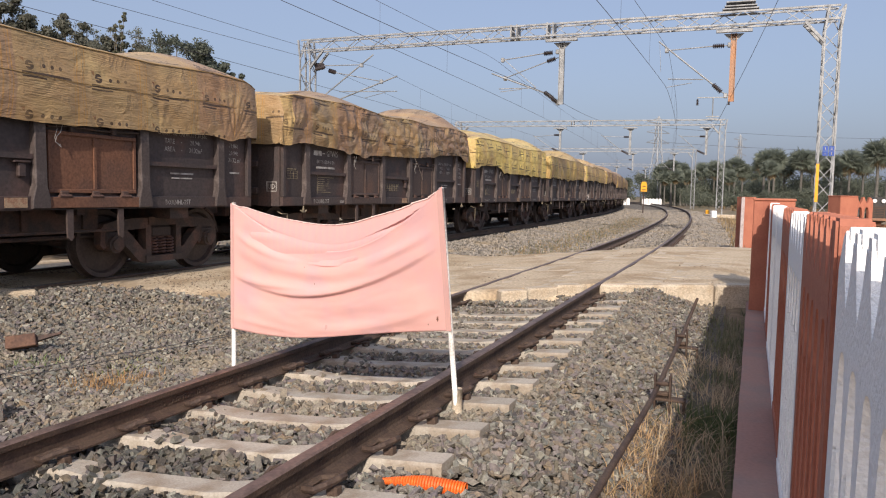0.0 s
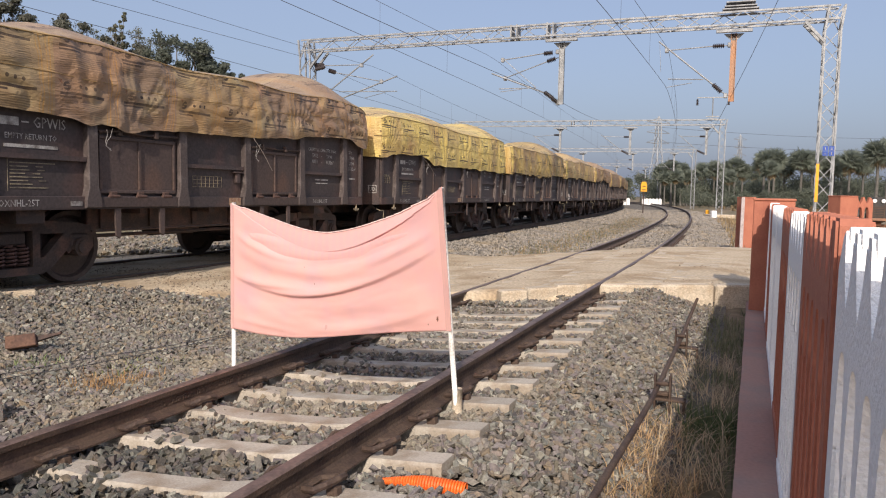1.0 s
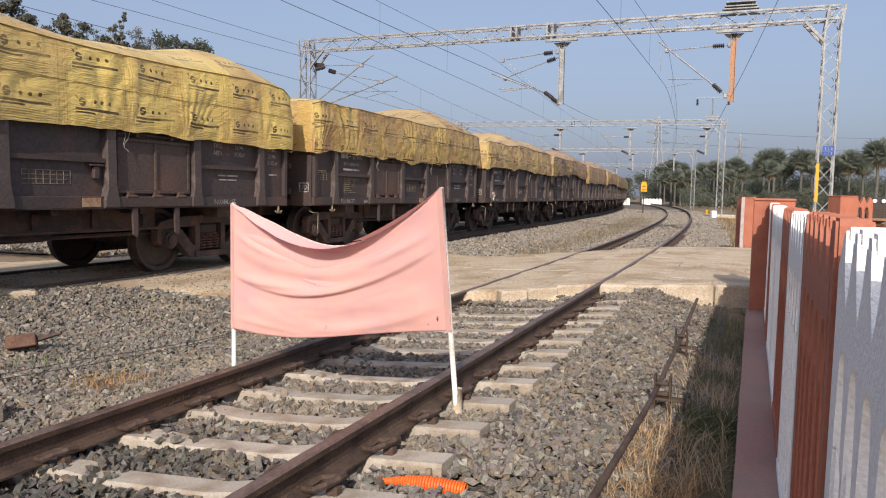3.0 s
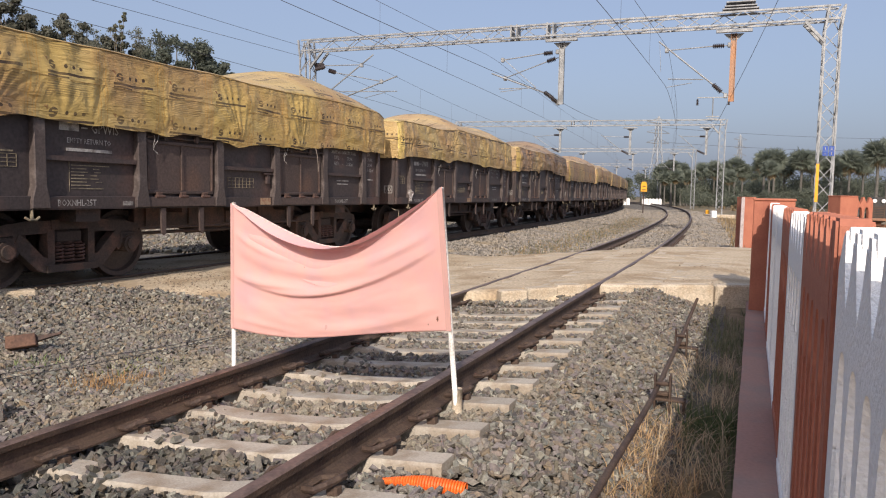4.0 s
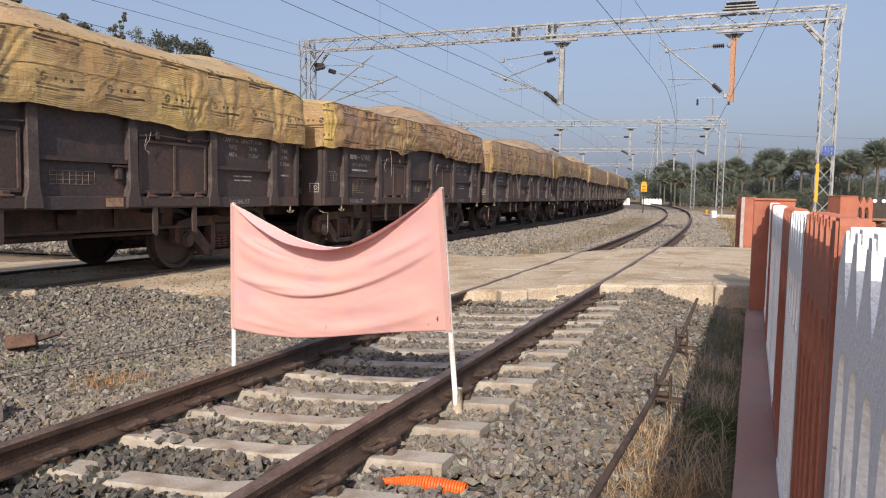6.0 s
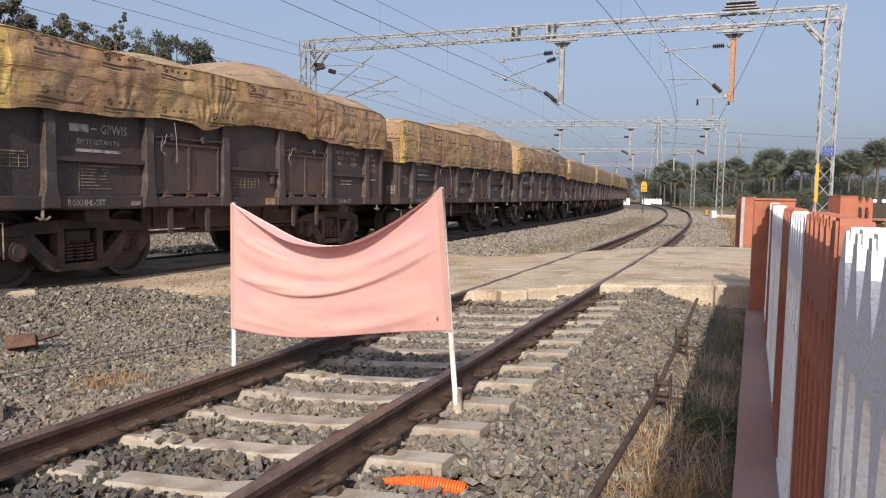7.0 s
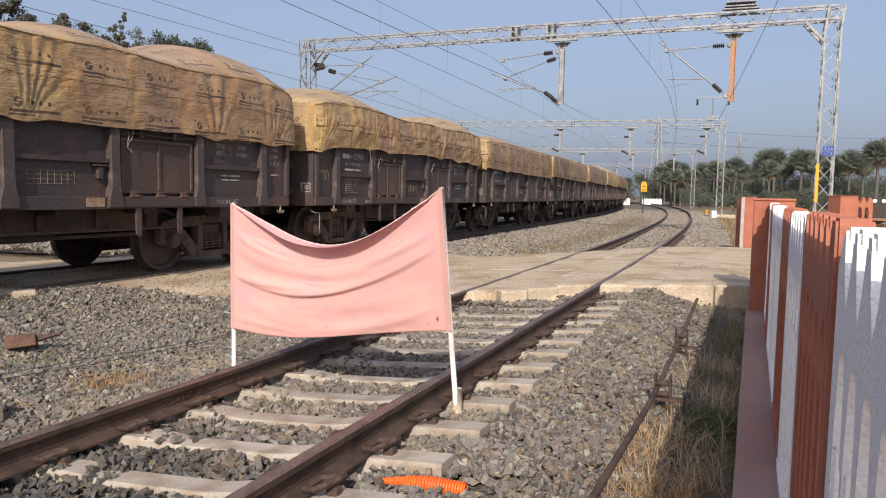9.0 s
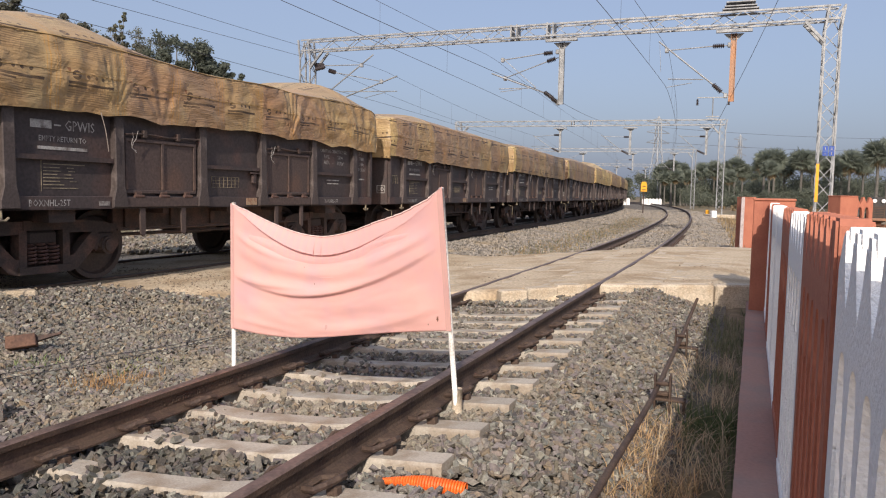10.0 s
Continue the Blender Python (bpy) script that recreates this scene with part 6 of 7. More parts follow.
def band_mesh(mat):
    """The solid piece between two bars: pointed arch below, pointed notch above."""
    bm = bmesh.new()
    pitch = PAN_L / PAN_N
    x0, x1 = 0.03, pitch - 0.03
    lo, hi = [(0, 0.90)], [(0, 1.39)]
    for k in range(25):
        f = k / 24
        e = abs(2 * f - 1)
        lo.append((x0 + (x1 - x0) * f, 1.15 - 0.025 * e ** 2 - 0.21 * e ** 6))
        hi.append((x0 + (x1 - x0) * f, 1.245 + 0.10 * e + 0.05 * e ** 4))
    lo.append((pitch, 0.90)), hi.append((pitch, 1.39))
    prism(bm, lo + hi[::-1], -PAN_T - 0.0012, 0.0012)
    bmesh.ops.recalc_face_normals(bm, faces=bm.faces)
    return to_mesh("band", bm, mat)


fence = empty("fence", fence_m(0, 0.19, PLINTH_TOP))
tagged(fence, "precast concrete fence with white and brick-red panels on a plinth", "fence")
_mesh = {c: (bar_mesh(m), band_mesh(m), bar_mesh(m, -1), bar_mesh(m, 1)) for c, m in (("W", M_WHITE), ("R", M_BRICKRED))}
_rf = random.Random(3)
for i, c in enumerate("RWRWRWRWWRWR"):
    d = 2.03 - 4.8 + 1.2 * i
    tilt = pose(d, 0, _rf.uniform(-0.012, 0.012), _rf.uniform(-0.3, 0.3), 0, _rf.uniform(-0.3, 0.3))
    bm = bmesh.new()
    box(bm, 0.02, PAN_L - 0.02, -PAN_T - 0.012, 0.004, 0.0, 0.075, 0.01)
    worn(bm, 0.004)
    P = part("fence_panel", bm, M_WHITE if c == "W" else M_BRICKRED, fence, "white-painted panel" if c == "W" else "brick-red panel", m=tilt)
    for k in range(PAN_N):
        x = (k + 0.5) * PAN_L / PAN_N
        part("bar", _mesh[c][2 if k == 0 else 3 if k == PAN_N - 1 else 0], None, P, m=pose(x, 0, 0.0))
        if k < PAN_N - 1:
            part("band", _mesh[c][1], None, P, m=pose(x, 0, 0.0))
bm = bmesh.new()
for k in range(25):
    box(bm, -3 + k * 0.58, -3 + (k + 1) * 0.58 + 0.001, -0.36, 0.22, -0.55, 0)
bmesh.ops.remove_doubles(bm, verts=bm.verts, dist=0.003)
for v in bm.verts:
    if v.co.z > -0.1:
        v.co.y += 0.012 * noise.noise((v.co.x * 1.5, 0, 0))
        v.co.z += 0.008 * noise.noise((v.co.x * 1.1, v.co.y * 3, 4))
M_PLINTH = material("dull_red_paint", (0.36, 0.205, 0.165), 0.85, spots=(0.30, 0.20, 0.17), scale=3, grain=40, bump=0.15, grain_mix=0.08)
part("plinth", bm, M_PLINTH, fence, "dull red concrete plinth")


def pillar(m, w, d, h, label, mat=M_BRICKRED):
    P = empty("gate_pillar", m)
    bm = bmesh.new()
    box(bm, 0, d, -w, 0, 0, h, 0.012)
    part("shaft", bm, mat, P)
    bm = bmesh.new()
    box(bm, -0.012, d + 0.012, -w - 0.012, 0.012, h, h + 0.035, 0.012)
    part("coping", bm, mat, P)
    return tagged(P, label, "pillar")


_turn = Matrix.Rotation(math.atan2(FD.y, FD.x), 4, 'Z')
M_FAR = Matrix.Translation(FD * 10.62 + FN * 0.55 + Vector((0, 0, -0.4))) @ _turn @ Matrix.Translation((0, 0.55, 0))
pillar(M_FAR, 0.50, 0.5, 1.70, "square brick-red pillar at the end of the fence")
pillar(Matrix.Translation(on_line(25.6, 2.88, -0.4)) @ _turn @ Matrix.Rotation(radians(27), 4, 'Z'), 0.40, 0.4, 1.74, "square brick-red pillar across the road")
FAR_YARD = Matrix.Translation((10.66, 20.00, -0.08)) @ Matrix.Rotation(radians(8), 4, 'Z')
pillar(FAR_YARD @ Matrix.Rotation(radians(90), 4, 'Z'), 0.50, 0.52, 1.50, "square brick-red pillar across the yard")


def arched_panel(m):
    """A short end piece of the same fence, its last head falling in a round shoulder."""
    P = empty("arched_fence_panel", m)
    tagged(P, "short brick-red precast fence panel with arched openings", "fence panel")
    bm = bmesh.new()
    box(bm, -0.1, 0.56, -PAN_T - 0.012, 0.004, -0.35, 0.075, 0.01)
    part("foot", bm, M_BRICKRED, P)
    for k in range(3):
        part("bar", _mesh["R"][3 if k == 2 else 0], None, P, m=pose(k * PAN_L / PAN_N, 0, 0))
        if k < 2:
            part("band", _mesh["R"][1], None, P, m=pose(k * PAN_L / PAN_N, 0, 0))


arched_panel(FAR_YARD @ pose(0.60, 0.24, 0.08))


def whitewashed_post(m):
    bm = bmesh.new()
    box(bm, -0.05, 0.05, -0.05, 0.05, 0, 1.78, 0.012)
    worn(bm, 0.006)
    tagged(part("gate_post", bm, M_GREYWHITE, m=m), "slim grey whitewashed concrete post beside the gate pillar", "post")


M_GREYWHITE = material("dirty_whitewash", (0.48, 0.42, 0.42), 0.9, spots=(0.40, 0.33, 0.31), scale=4, grain=50, bump=0.3)
whitewashed_post(Matrix.Translation(on_line(25.35, 2.88, -0.42)) @ _turn)


def tractor(m):
    """A small farm tractor seen from the front over the fence."""
    T = empty("tractor", m)
    bm = bmesh.new()
    prism(bm, [(-0.25, 0.55), (0.25, 0.55), (0.27, 1.28), (0.20, 1.42), (0.0, 1.46), (-0.20, 1.42), (-0.27, 1.28)], 0.0, 1.3)
    bmesh.ops.bevel(bm, geom=list(bm.edges), offset=0.03, segments=2, affect='EDGES')
    part("bonnet", bm, M_DULLBLACK, T)
    bm = bmesh.new()
    for k in range(8):
        box(bm, -0.18, 0.18, -0.015, 0.01, 0.66 + 0.06 * k, 0.69 + 0.06 * k)
    box(bm, -0.20, -0.17, -0.02, 0.01, 0.62, 1.16), box(bm, 0.17, 0.20, -0.02, 0.01, 0.62, 1.16)
    part("grille", bm, M_RUST, T)
    for x in (-0.14, 0.14):
        bm = bmesh.new()
        cyl(bm, (x, -0.05, 1.31), (x, 0.02, 1.31), 0.07, n=16)
        part("headlight", bm, M_WHITE, T, "pale round lamp")
    bm = bmesh.new()
    box(bm, -0.62, 0.62, 0.18, 0.30, 0.36, 0.46, 0.02), box(bm, -0.12, 0.12, 0.1, 0.6, 0.38, 0.6, 0.02)
    part("front_axle", bm, M_DEEP_RUST, T)
    bm = bmesh.new()
    box(bm, -0.3, 0.3, -0.12, 0.0, 0.58, 0.68, 0.02)
    part("bumper", bm, M_RUSTY_BROWN, T, "rusty brown bumper")

    def tractor_wheel(x, y, r, w):
        prof = [(r * 0.55, -w / 2), (r * 0.9, -w / 2), (r, -w * 0.36), (r, w * 0.36), (r * 0.9, w / 2), (r * 0.55, w / 2)]
        bm = bmesh.new()
        vs = [bm.verts.new((b, 0, a)) for a, b in prof]
        bmesh.ops.spin(bm, geom=vs + [bm.edges.new((vs[i], vs[(i + 1) % len(vs)])) for i in range(len(vs))], cent=(0, 0, 0), axis=(1, 0, 0), angle=math.tau, steps=28, use_merge=True)
        bmesh.ops.recalc_face_normals(bm, faces=bm.faces)
        W = part("wheel", bm, M_DULLBLACK, T, m=pose(x, y, r))
        bm = bmesh.new()
        cyl(bm, (-w * 0.2, 0, 0), (w * 0.2, 0, 0), r * 0.57, n=20)
        part("rim", bm, M_RUSTY_BROWN, W)

    tractor_wheel(-0.62, 0.24, 0.33, 0.18), tractor_wheel(0.62, 0.24, 0.33, 0.18)
    tractor_wheel(-0.68, 1.75, 0.62, 0.34), tractor_wheel(0.68, 1.75, 0.62, 0.34)
    bm = bmesh.new()
    box(bm, -0.3, 0.3, 1.3, 2.1, 0.5, 0.86, 0.04)
    part("gearbox", bm, M_DULLBLACK, T)
    bm = bmesh.new()
    box(bm, -0.24, 0.24, 1.75, 2.15, 0.9, 0.98, 0.03), box(bm, -0.24, 0.24, 2.1, 2.18, 0.96, 1.25, 0.03)
    part("seat", bm, M_DULLBLACK, T)
    bm = bmesh.new()
    tube(bm, [(0.0, 1.25, 1.2), (0, 1.5, 1.38)], 0.02, 6)
    tube(bm, [(0.19 * math.cos(a * math.tau / 16), 1.5 + 0.1 * math.sin(a * math.tau / 16), 1.38 + 0.16 * math.sin(a * math.tau / 16)) for a in range(17)], 0.014, 6)
    part("steering_wheel", bm, M_DULLBLACK, T)
    return tagged(T, "dark parked tractor with two pale round lamps, standing behind the fence", "tractor")


M_DULLBLACK = material("dull_black_paint", (0.03, 0.03, 0.032), 0.6, 0.1, spots=(0.06, 0.05, 0.045), scale=5, grain=40, bump=0.1)
M_RUSTY_BROWN = material("brown_dust_paint", (0.30, 0.16, 0.10), 0.8, spots=(0.2, 0.12, 0.08), scale=6, grain=40, bump=0.2)
tractor(Matrix.Translation((15.79, 27.00, 0.02)) @ Matrix.Rotation(radians(-26), 4, 'Z'))


# ---- trees ----
def leaf_material(name, cols, rough=0.6):
    m = material(name, cols[0], rough, scale=2, grain=8, bump=0.0, grain_mix=0.2, island_cols=cols)
    N, L = m.node_tree.nodes, m.node_tree.links
    b = N["Principled BSDF"]
    b.inputs["Specular IOR Level"].default_value = 0.15
    tr, mx = N.new("ShaderNodeBsdfTranslucent"), N.new("ShaderNodeAddShader")
    L.new(b.inputs["Base Color"].links[0].from_socket, tr.inputs["Color"])
    L.new(b.outputs[0], mx.inputs[0]), L.new(tr.outputs[0], mx.inputs[1])
    L.new(mx.outputs[0], N["Material Output"].inputs["Surface"])
    return m


M_LEAF = leaf_material("broad_leaves", [(0.042, 0.048, 0.040), (0.056, 0.064, 0.050), (0.076, 0.085, 0.066), (0.050, 0.058, 0.045)])
# palm greens lightened and greyed: the distance haze is in the colour
M_PALM = leaf_material("palm_leaves", [(0.088, 0.102, 0.082), (0.108, 0.122, 0.098), (0.13, 0.144, 0.115), (0.098, 0.112, 0.09)], 0.9)
# narrow grey-green range imitates haze over the woods
M_WOOD = leaf_material("dusty_wood_leaves", [(0.068, 0.076, 0.058), (0.076, 0.085, 0.064), (0.086, 0.094, 0.072), (0.072, 0.081, 0.062)], 1.0)
# pale greens stand in for haze over the far-left trees
M_HAZY_LEAF = leaf_material("scrub_leaves", [(0.072, 0.081, 0.056), (0.101, 0.104, 0.076), (0.130, 0.122, 0.090), (0.083, 0.094, 0.061)], 0.85)
# olive tones lightened in the colour itself to suggest hazy distance
M_OLIVE = leaf_material("dusty_olive_leaves", [(0.048, 0.051, 0.040), (0.068, 0.069, 0.053), (0.090, 0.087, 0.068), (0.056, 0.061, 0.046)])
M_DEAD = leaf_material("dead_leaves", [(0.136, 0.105, 0.062), (0.186, 0.143, 0.087), (0.099, 0.074, 0.043)])
M_BARK = material("grey_bark", (0.14, 0.115, 0.09), 0.95, spots=(0.09, 0.075, 0.06), scale=3, grain=20, bump=0.6)
M_TRUNK = material("grey_palm_trunk", (0.125, 0.118, 0.105), 0.95, spots=(0.095, 0.09, 0.08), scale=3, grain=20, bump=0.4)


def leaf_cloud(clumps, per, size, rg):
    """Folded leaves spread through ragged clumps (x, y, z, radius)."""
    V, F = [], []
    for cx, cy, cz, cr in clumps:
        d = rg.normal(size=(per, 3))
        d /= np.linalg.norm(d, axis=1)[:, None]
        pos = np.array([cx, cy, cz]) + d * (cr * rg.uniform(0.35, 1.08, (per, 1))) * np.array([1, 1, 0.8])
        a = rg.normal(size=(per, 3))
        a[:, 2] -= 0.4
        a /= np.linalg.norm(a, axis=1)[:, None]
        b = np.cross(a, d + 0.3 * rg.normal(size=(per, 3)))
        b /= np.linalg.norm(b, axis=1)[:, None] + 1e-6
        L = size * rg.uniform(0.6, 1.3, (per, 1))
        p0, p1, p2, p3 = pos - a * L * 0.5, pos + b * L * 0.33, pos + a * L * 0.5, pos - b * L * 0.33
        base = sum(len(x) for x in V)
        V.append(np.stack([p0, p1, p2, p3], 1).reshape(-1, 3))
        F.append(np.arange(per)[:, None] * 4 + np.array([[0, 1, 2, 3]]) + base)
    V, F = np.concatenate(V), np.concatenate(F)
    me = bpy.data.meshes.new("crown")
    me.from_pydata(V.tolist(), [], F.tolist())
    return me


def broad_tree(base, h, spread, n_limb, per, size, seed, mat=M_LEAF, label="dark green broad-leaved tree beyond the train", trunk=0.22, kink=1.0):
    rg, rnd = np.random.default_rng(seed), random.Random(seed)
    T = empty("tree", Matrix.Translation(base))
    tagged(T, label, "tree")
    bm = bmesh.new()
    fork = h * 0.38
    tube(bm, [(0, 0, -0.3), (0.1 * kink, 0, fork * 0.5), (0.05, 0.1, fork), (0.0, 0.1, h * 0.62)], 0.2, 8, [trunk, trunk * 0.85, trunk * 0.7, trunk * 0.35])
    clumps = []
    for k in range(n_limb):
        a = k * 2.4 + rnd.uniform(-0.4, 0.4)
        r = spread * rnd.uniform(0.45, 1.0)
        z1 = h * rnd.uniform(0.62, 0.98)
        tip = Vector((math.cos(a) * r, math.sin(a) * r, z1))
        st = Vector((0.04, 0.1, fork * rnd.uniform(0.8, 1.4)))
        mid = st.lerp(tip, 0.55) + Vector((0, 0, h * 0.05))
        tube(bm, [st, mid, tip], 0.1, 6, [trunk * 0.45, trunk * 0.25, trunk * 0.08])
        clumps.append((*tip, spread * rnd.uniform(0.20, 0.34)))
        for _ in range(3):
            q = st.lerp(tip, rnd.uniform(0.65, 1.05)) + Vector((rnd.uniform(-1, 1), rnd.uniform(-1, 1), rnd.uniform(-0.5, 0.7))) * spread * 0.3
            clumps.append((*q, spread * rnd.uniform(0.12, 0.24)))
    part("trunk", bm, M_BARK, T)
    me = leaf_cloud(clumps, per, size, rg)
    me.materials.append(mat)
    part("crown", me, None, T)
    return T


for x, h, sp, n, sd in ((-16.1, 10.9, 1.9, 26, 41), (-14.9, 10.3, 1.6, 20, 50), (-13.9, 9.6, 1.3, 16, 42), (-17.5, 10.1, 1.5, 16, 43), (-13.0, 8.9, 0.9, 10, 44)):
    broad_tree((x, 45, -0.5), h, sp, n, 150, 0.16, sd)
for x, h, sp, n, per, sd in ((-36.2, 17.2, 2.3, 24, 110, 81), (-34.0, 16.0, 2.0, 22, 110, 82), (-32.0, 15.2, 2.0, 22, 110, 83), (-30.0, 14.6, 2.0, 22, 110, 84), (-27.8, 13.9, 2.0, 22, 110, 87), (-25.4, 13.3, 1.8, 18, 100, 88), (-23.6, 12.7, 1.5, 16, 100, 89)):
    broad_tree((x, 60, -0.5), h, sp, n, per + 60, 0.25, sd, M_OLIVE, "olive tree beyond the train, its leaves paled as by haze")
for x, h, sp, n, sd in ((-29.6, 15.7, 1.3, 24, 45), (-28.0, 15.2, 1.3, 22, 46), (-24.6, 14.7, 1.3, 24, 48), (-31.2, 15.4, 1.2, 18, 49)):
    broad_tree((x, 62, -0.5), h, sp, n, 40, 0.12, sd, M_HAZY_LEAF, "thin half-bare tree beyond the train", 0.15)


def palm_meshes(seed):
    """A fan palm of unit trunk radius: trunk, crown of split fans, skirt of dead fans."""
    rnd = random.Random(seed)
    H = 8.5
    bm = bmesh.new()
    tube(bm, [(0, 0, -0.5), (0.05, 0, 1), (0.0, 0.08, 4), (0.05, 0.0, H)], 0.25, 9, [0.34, 0.26, 0.2, 0.22])
    trunk = to_mesh("trunk", bm, M_TRUNK)

    def fan(bm, base, d, size, droop):
        d = d.normalized()
        side = d.cross(Vector((0, 0, 1)) if abs(d.z) < 0.9 else Vector((1, 0, 0))).normalized()
        side.rotate(Matrix.Rotation(rnd.uniform(-1.2, 1.2), 3, d))
        nrm = side.cross(d)
        stem = size * 0.8
        hub = base + d * stem + Vector((0, 0, -droop * 0.2))
        w = 0.03
        a, b, c = bm.verts.new(base + side * w), bm.verts.new(base - side * w), bm.verts.new(hub)
        bm.faces.new((a, b, c))
        m = 17
        for k in range(m):
            t = (k / (m - 1) - 0.5) * math.radians(230)
            L = size * rnd.uniform(0.75, 1.05)
            dirn = d * math.cos(t) + side * math.sin(t)
            tip = hub + dirn * L + nrm * (-0.12 * L * abs(math.sin(t))) + Vector((0, 0, -droop * L * rnd.uniform(0.2, 0.5)))
            pr = (dirn.cross(nrm)).normalized() * (0.062 * size)
            midp = hub + dirn * L * 0.55 + nrm * 0.05
            vs = [bm.verts.new(hub), bm.verts.new(midp + pr), bm.verts.new(tip), bm.verts.new(midp - pr)]
            bm.faces.new(vs)

    bm, bd = bmesh.new(), bmesh.new()
    for k in range(64):
        ph = k * 2.39996
        el = math.asin(max(-0.95, min(0.98, 0.97 - 1.65 * k / 63)))
        d = Vector((math.cos(ph) * math.cos(el), math.sin(ph) * math.cos(el), math.sin(el)))
        fan(bm, Vector((0.05, 0, H - 0.1)), d, rnd.uniform(1.25, 1.65), 0.12)
    for k in range(7):
        ph = k * 2.39996
        d = Vector((math.cos(ph) * 0.5, math.sin(ph) * 0.5, -0.9))
        fan(bd, Vector((0.05, 0, H - 0.2)), d, rnd.uniform(0.9, 1.4), 0.4)
    return trunk, to_mesh("crown", bm, M_PALM), to_mesh("dead_skirt", bd, M_DEAD)


PALMS = [palm_meshes(s) for s in (1, 2, 3)]


def palm(x, y, scale, rot, kind):
    T = empty("fan_palm")
    tagged(T, "tall fan palm with a round grey-green crown and dead skirt", "palm tree", "palms behind the railway")
    t, c, d = PALMS[kind]
    part("trunk", t, None, T)
    part("crown", c, None, T)
    part("dead_skirt", d, None, T, "brown dead fronds")
    T.matrix_world = Matrix.Translation((x, y, -0.5)) @ Matrix.Rotation(rot, 4, 'Z') @ Matrix.Diagonal((scale, scale, scale, 1))
    return T


_rp = random.Random(8)
# (x at 150 m, top height at 150 m, distance factor)
for x, top, f in ((43.6, 8.3, 1.0), (45.7, 9.3, 1.0), (47.6, 8.7, 1.02), (46.5, 7.3, 0.95), (44.4, 6.8, 0.95), (48.9, 7.2, 1.0), (51.9, 8.7, 1.1), (54.2, 9.1, 1.05), (56.2, 8.6, 1.1), (58.3, 10.1, 1.0), (60.0, 8.8, 1.0), (57.4, 7.4, 0.95),
                  (62.4, 8.6, 1.15), (64.3, 11.6, 1.0), (66.3, 11.9, 1.0), (68.4, 10.2, 1.05), (65.4, 9.6, 0.95), (71.8, 12.1, 1.0), (73.9, 11.7, 1.05), (76.5, 10.2, 1.2), (78.2, 11.0, 1.05), (81.4, 11.9, 1.0), (84.1, 11.3, 1.0), (79.8, 10.2, 1.1),
                  (87.0, 14.4, 0.8), (89.0, 14.2, 0.85), (91.2, 12.6, 0.9), (39.6, 6.3, 1.3), (37.0, 5.4, 1.5)):
    sc = (top * f + 0.5 - (f - 1) * 1.3) / 11.0
    palm(x * f, 150 * f, sc, _rp.uniform(0, 6.3), _rp.randrange(3))
broad_tree((-26.2, 60, -0.5), 15.7, 0.6, 16, 90, 0.24, 47, M_HAZY_LEAF, "slender tree with a small tufted crown beyond the train", 0.16)


def thicket(name, x0, x1, y0, y1, n, hmin, hmax, per, size, seed, mat, label):
    rg = np.random.default_rng(seed)
    cl = []
    for _ in range(n):
        x, y, h = rg.uniform(x0, x1), rg.uniform(y0, y1), rg.uniform(hmin, hmax)
        sl = s_lat(x, y)
        if -18 < sl[1] < 6 and sl[0] < 400:
            continue
        r = h * 0.42
        for _k in range(4):
            cl.append((x + rg.uniform(-1, 1) * h * 0.5, y + rg.uniform(-1, 1) * h * 0.5, rg.uniform(0.15, 0.8) * h - 0.4, r * rg.uniform(0.5, 0.9)))
    me = leaf_cloud(cl, per, size, rg)
    me.materials.append(mat)
    return tagged(new(name, me), label, "scrub", kind="stuff")


thicket("scrub", 34, 110, 118, 150, 150, 1.8, 4.2, 150, 0.26, 51, M_WOOD, "dull green and brown scrub under the palms")
thicket("scrub", 44, 130, 156, 190, 230, 5.0, 9.0, 170, 0.36, 52, M_WOOD, "dense green wood behind the palms, greyed as by haze")
thicket("far_woods", -60, 260, 330, 420, 150, 6, 12, 60, 1.2, 53, M_WOOD, "far hazy belt of trees")
thicket("far_woods", 10, 60, 215, 260, 40, 4, 8, 80, 0.7, 54, M_WOOD, "belt of trees past the bend of the line")
thicket("scrub", -60, -14, 46, 80, 60, 4, 9, 60, 0.5, 55, M_OLIVE, "dull green scrub beyond the train")
thicket("scrub", 20, 46, 62, 110, 26, 0.5, 1.1, 18, 0.35, 56, M_DEAD, "low dry brush beside the line")


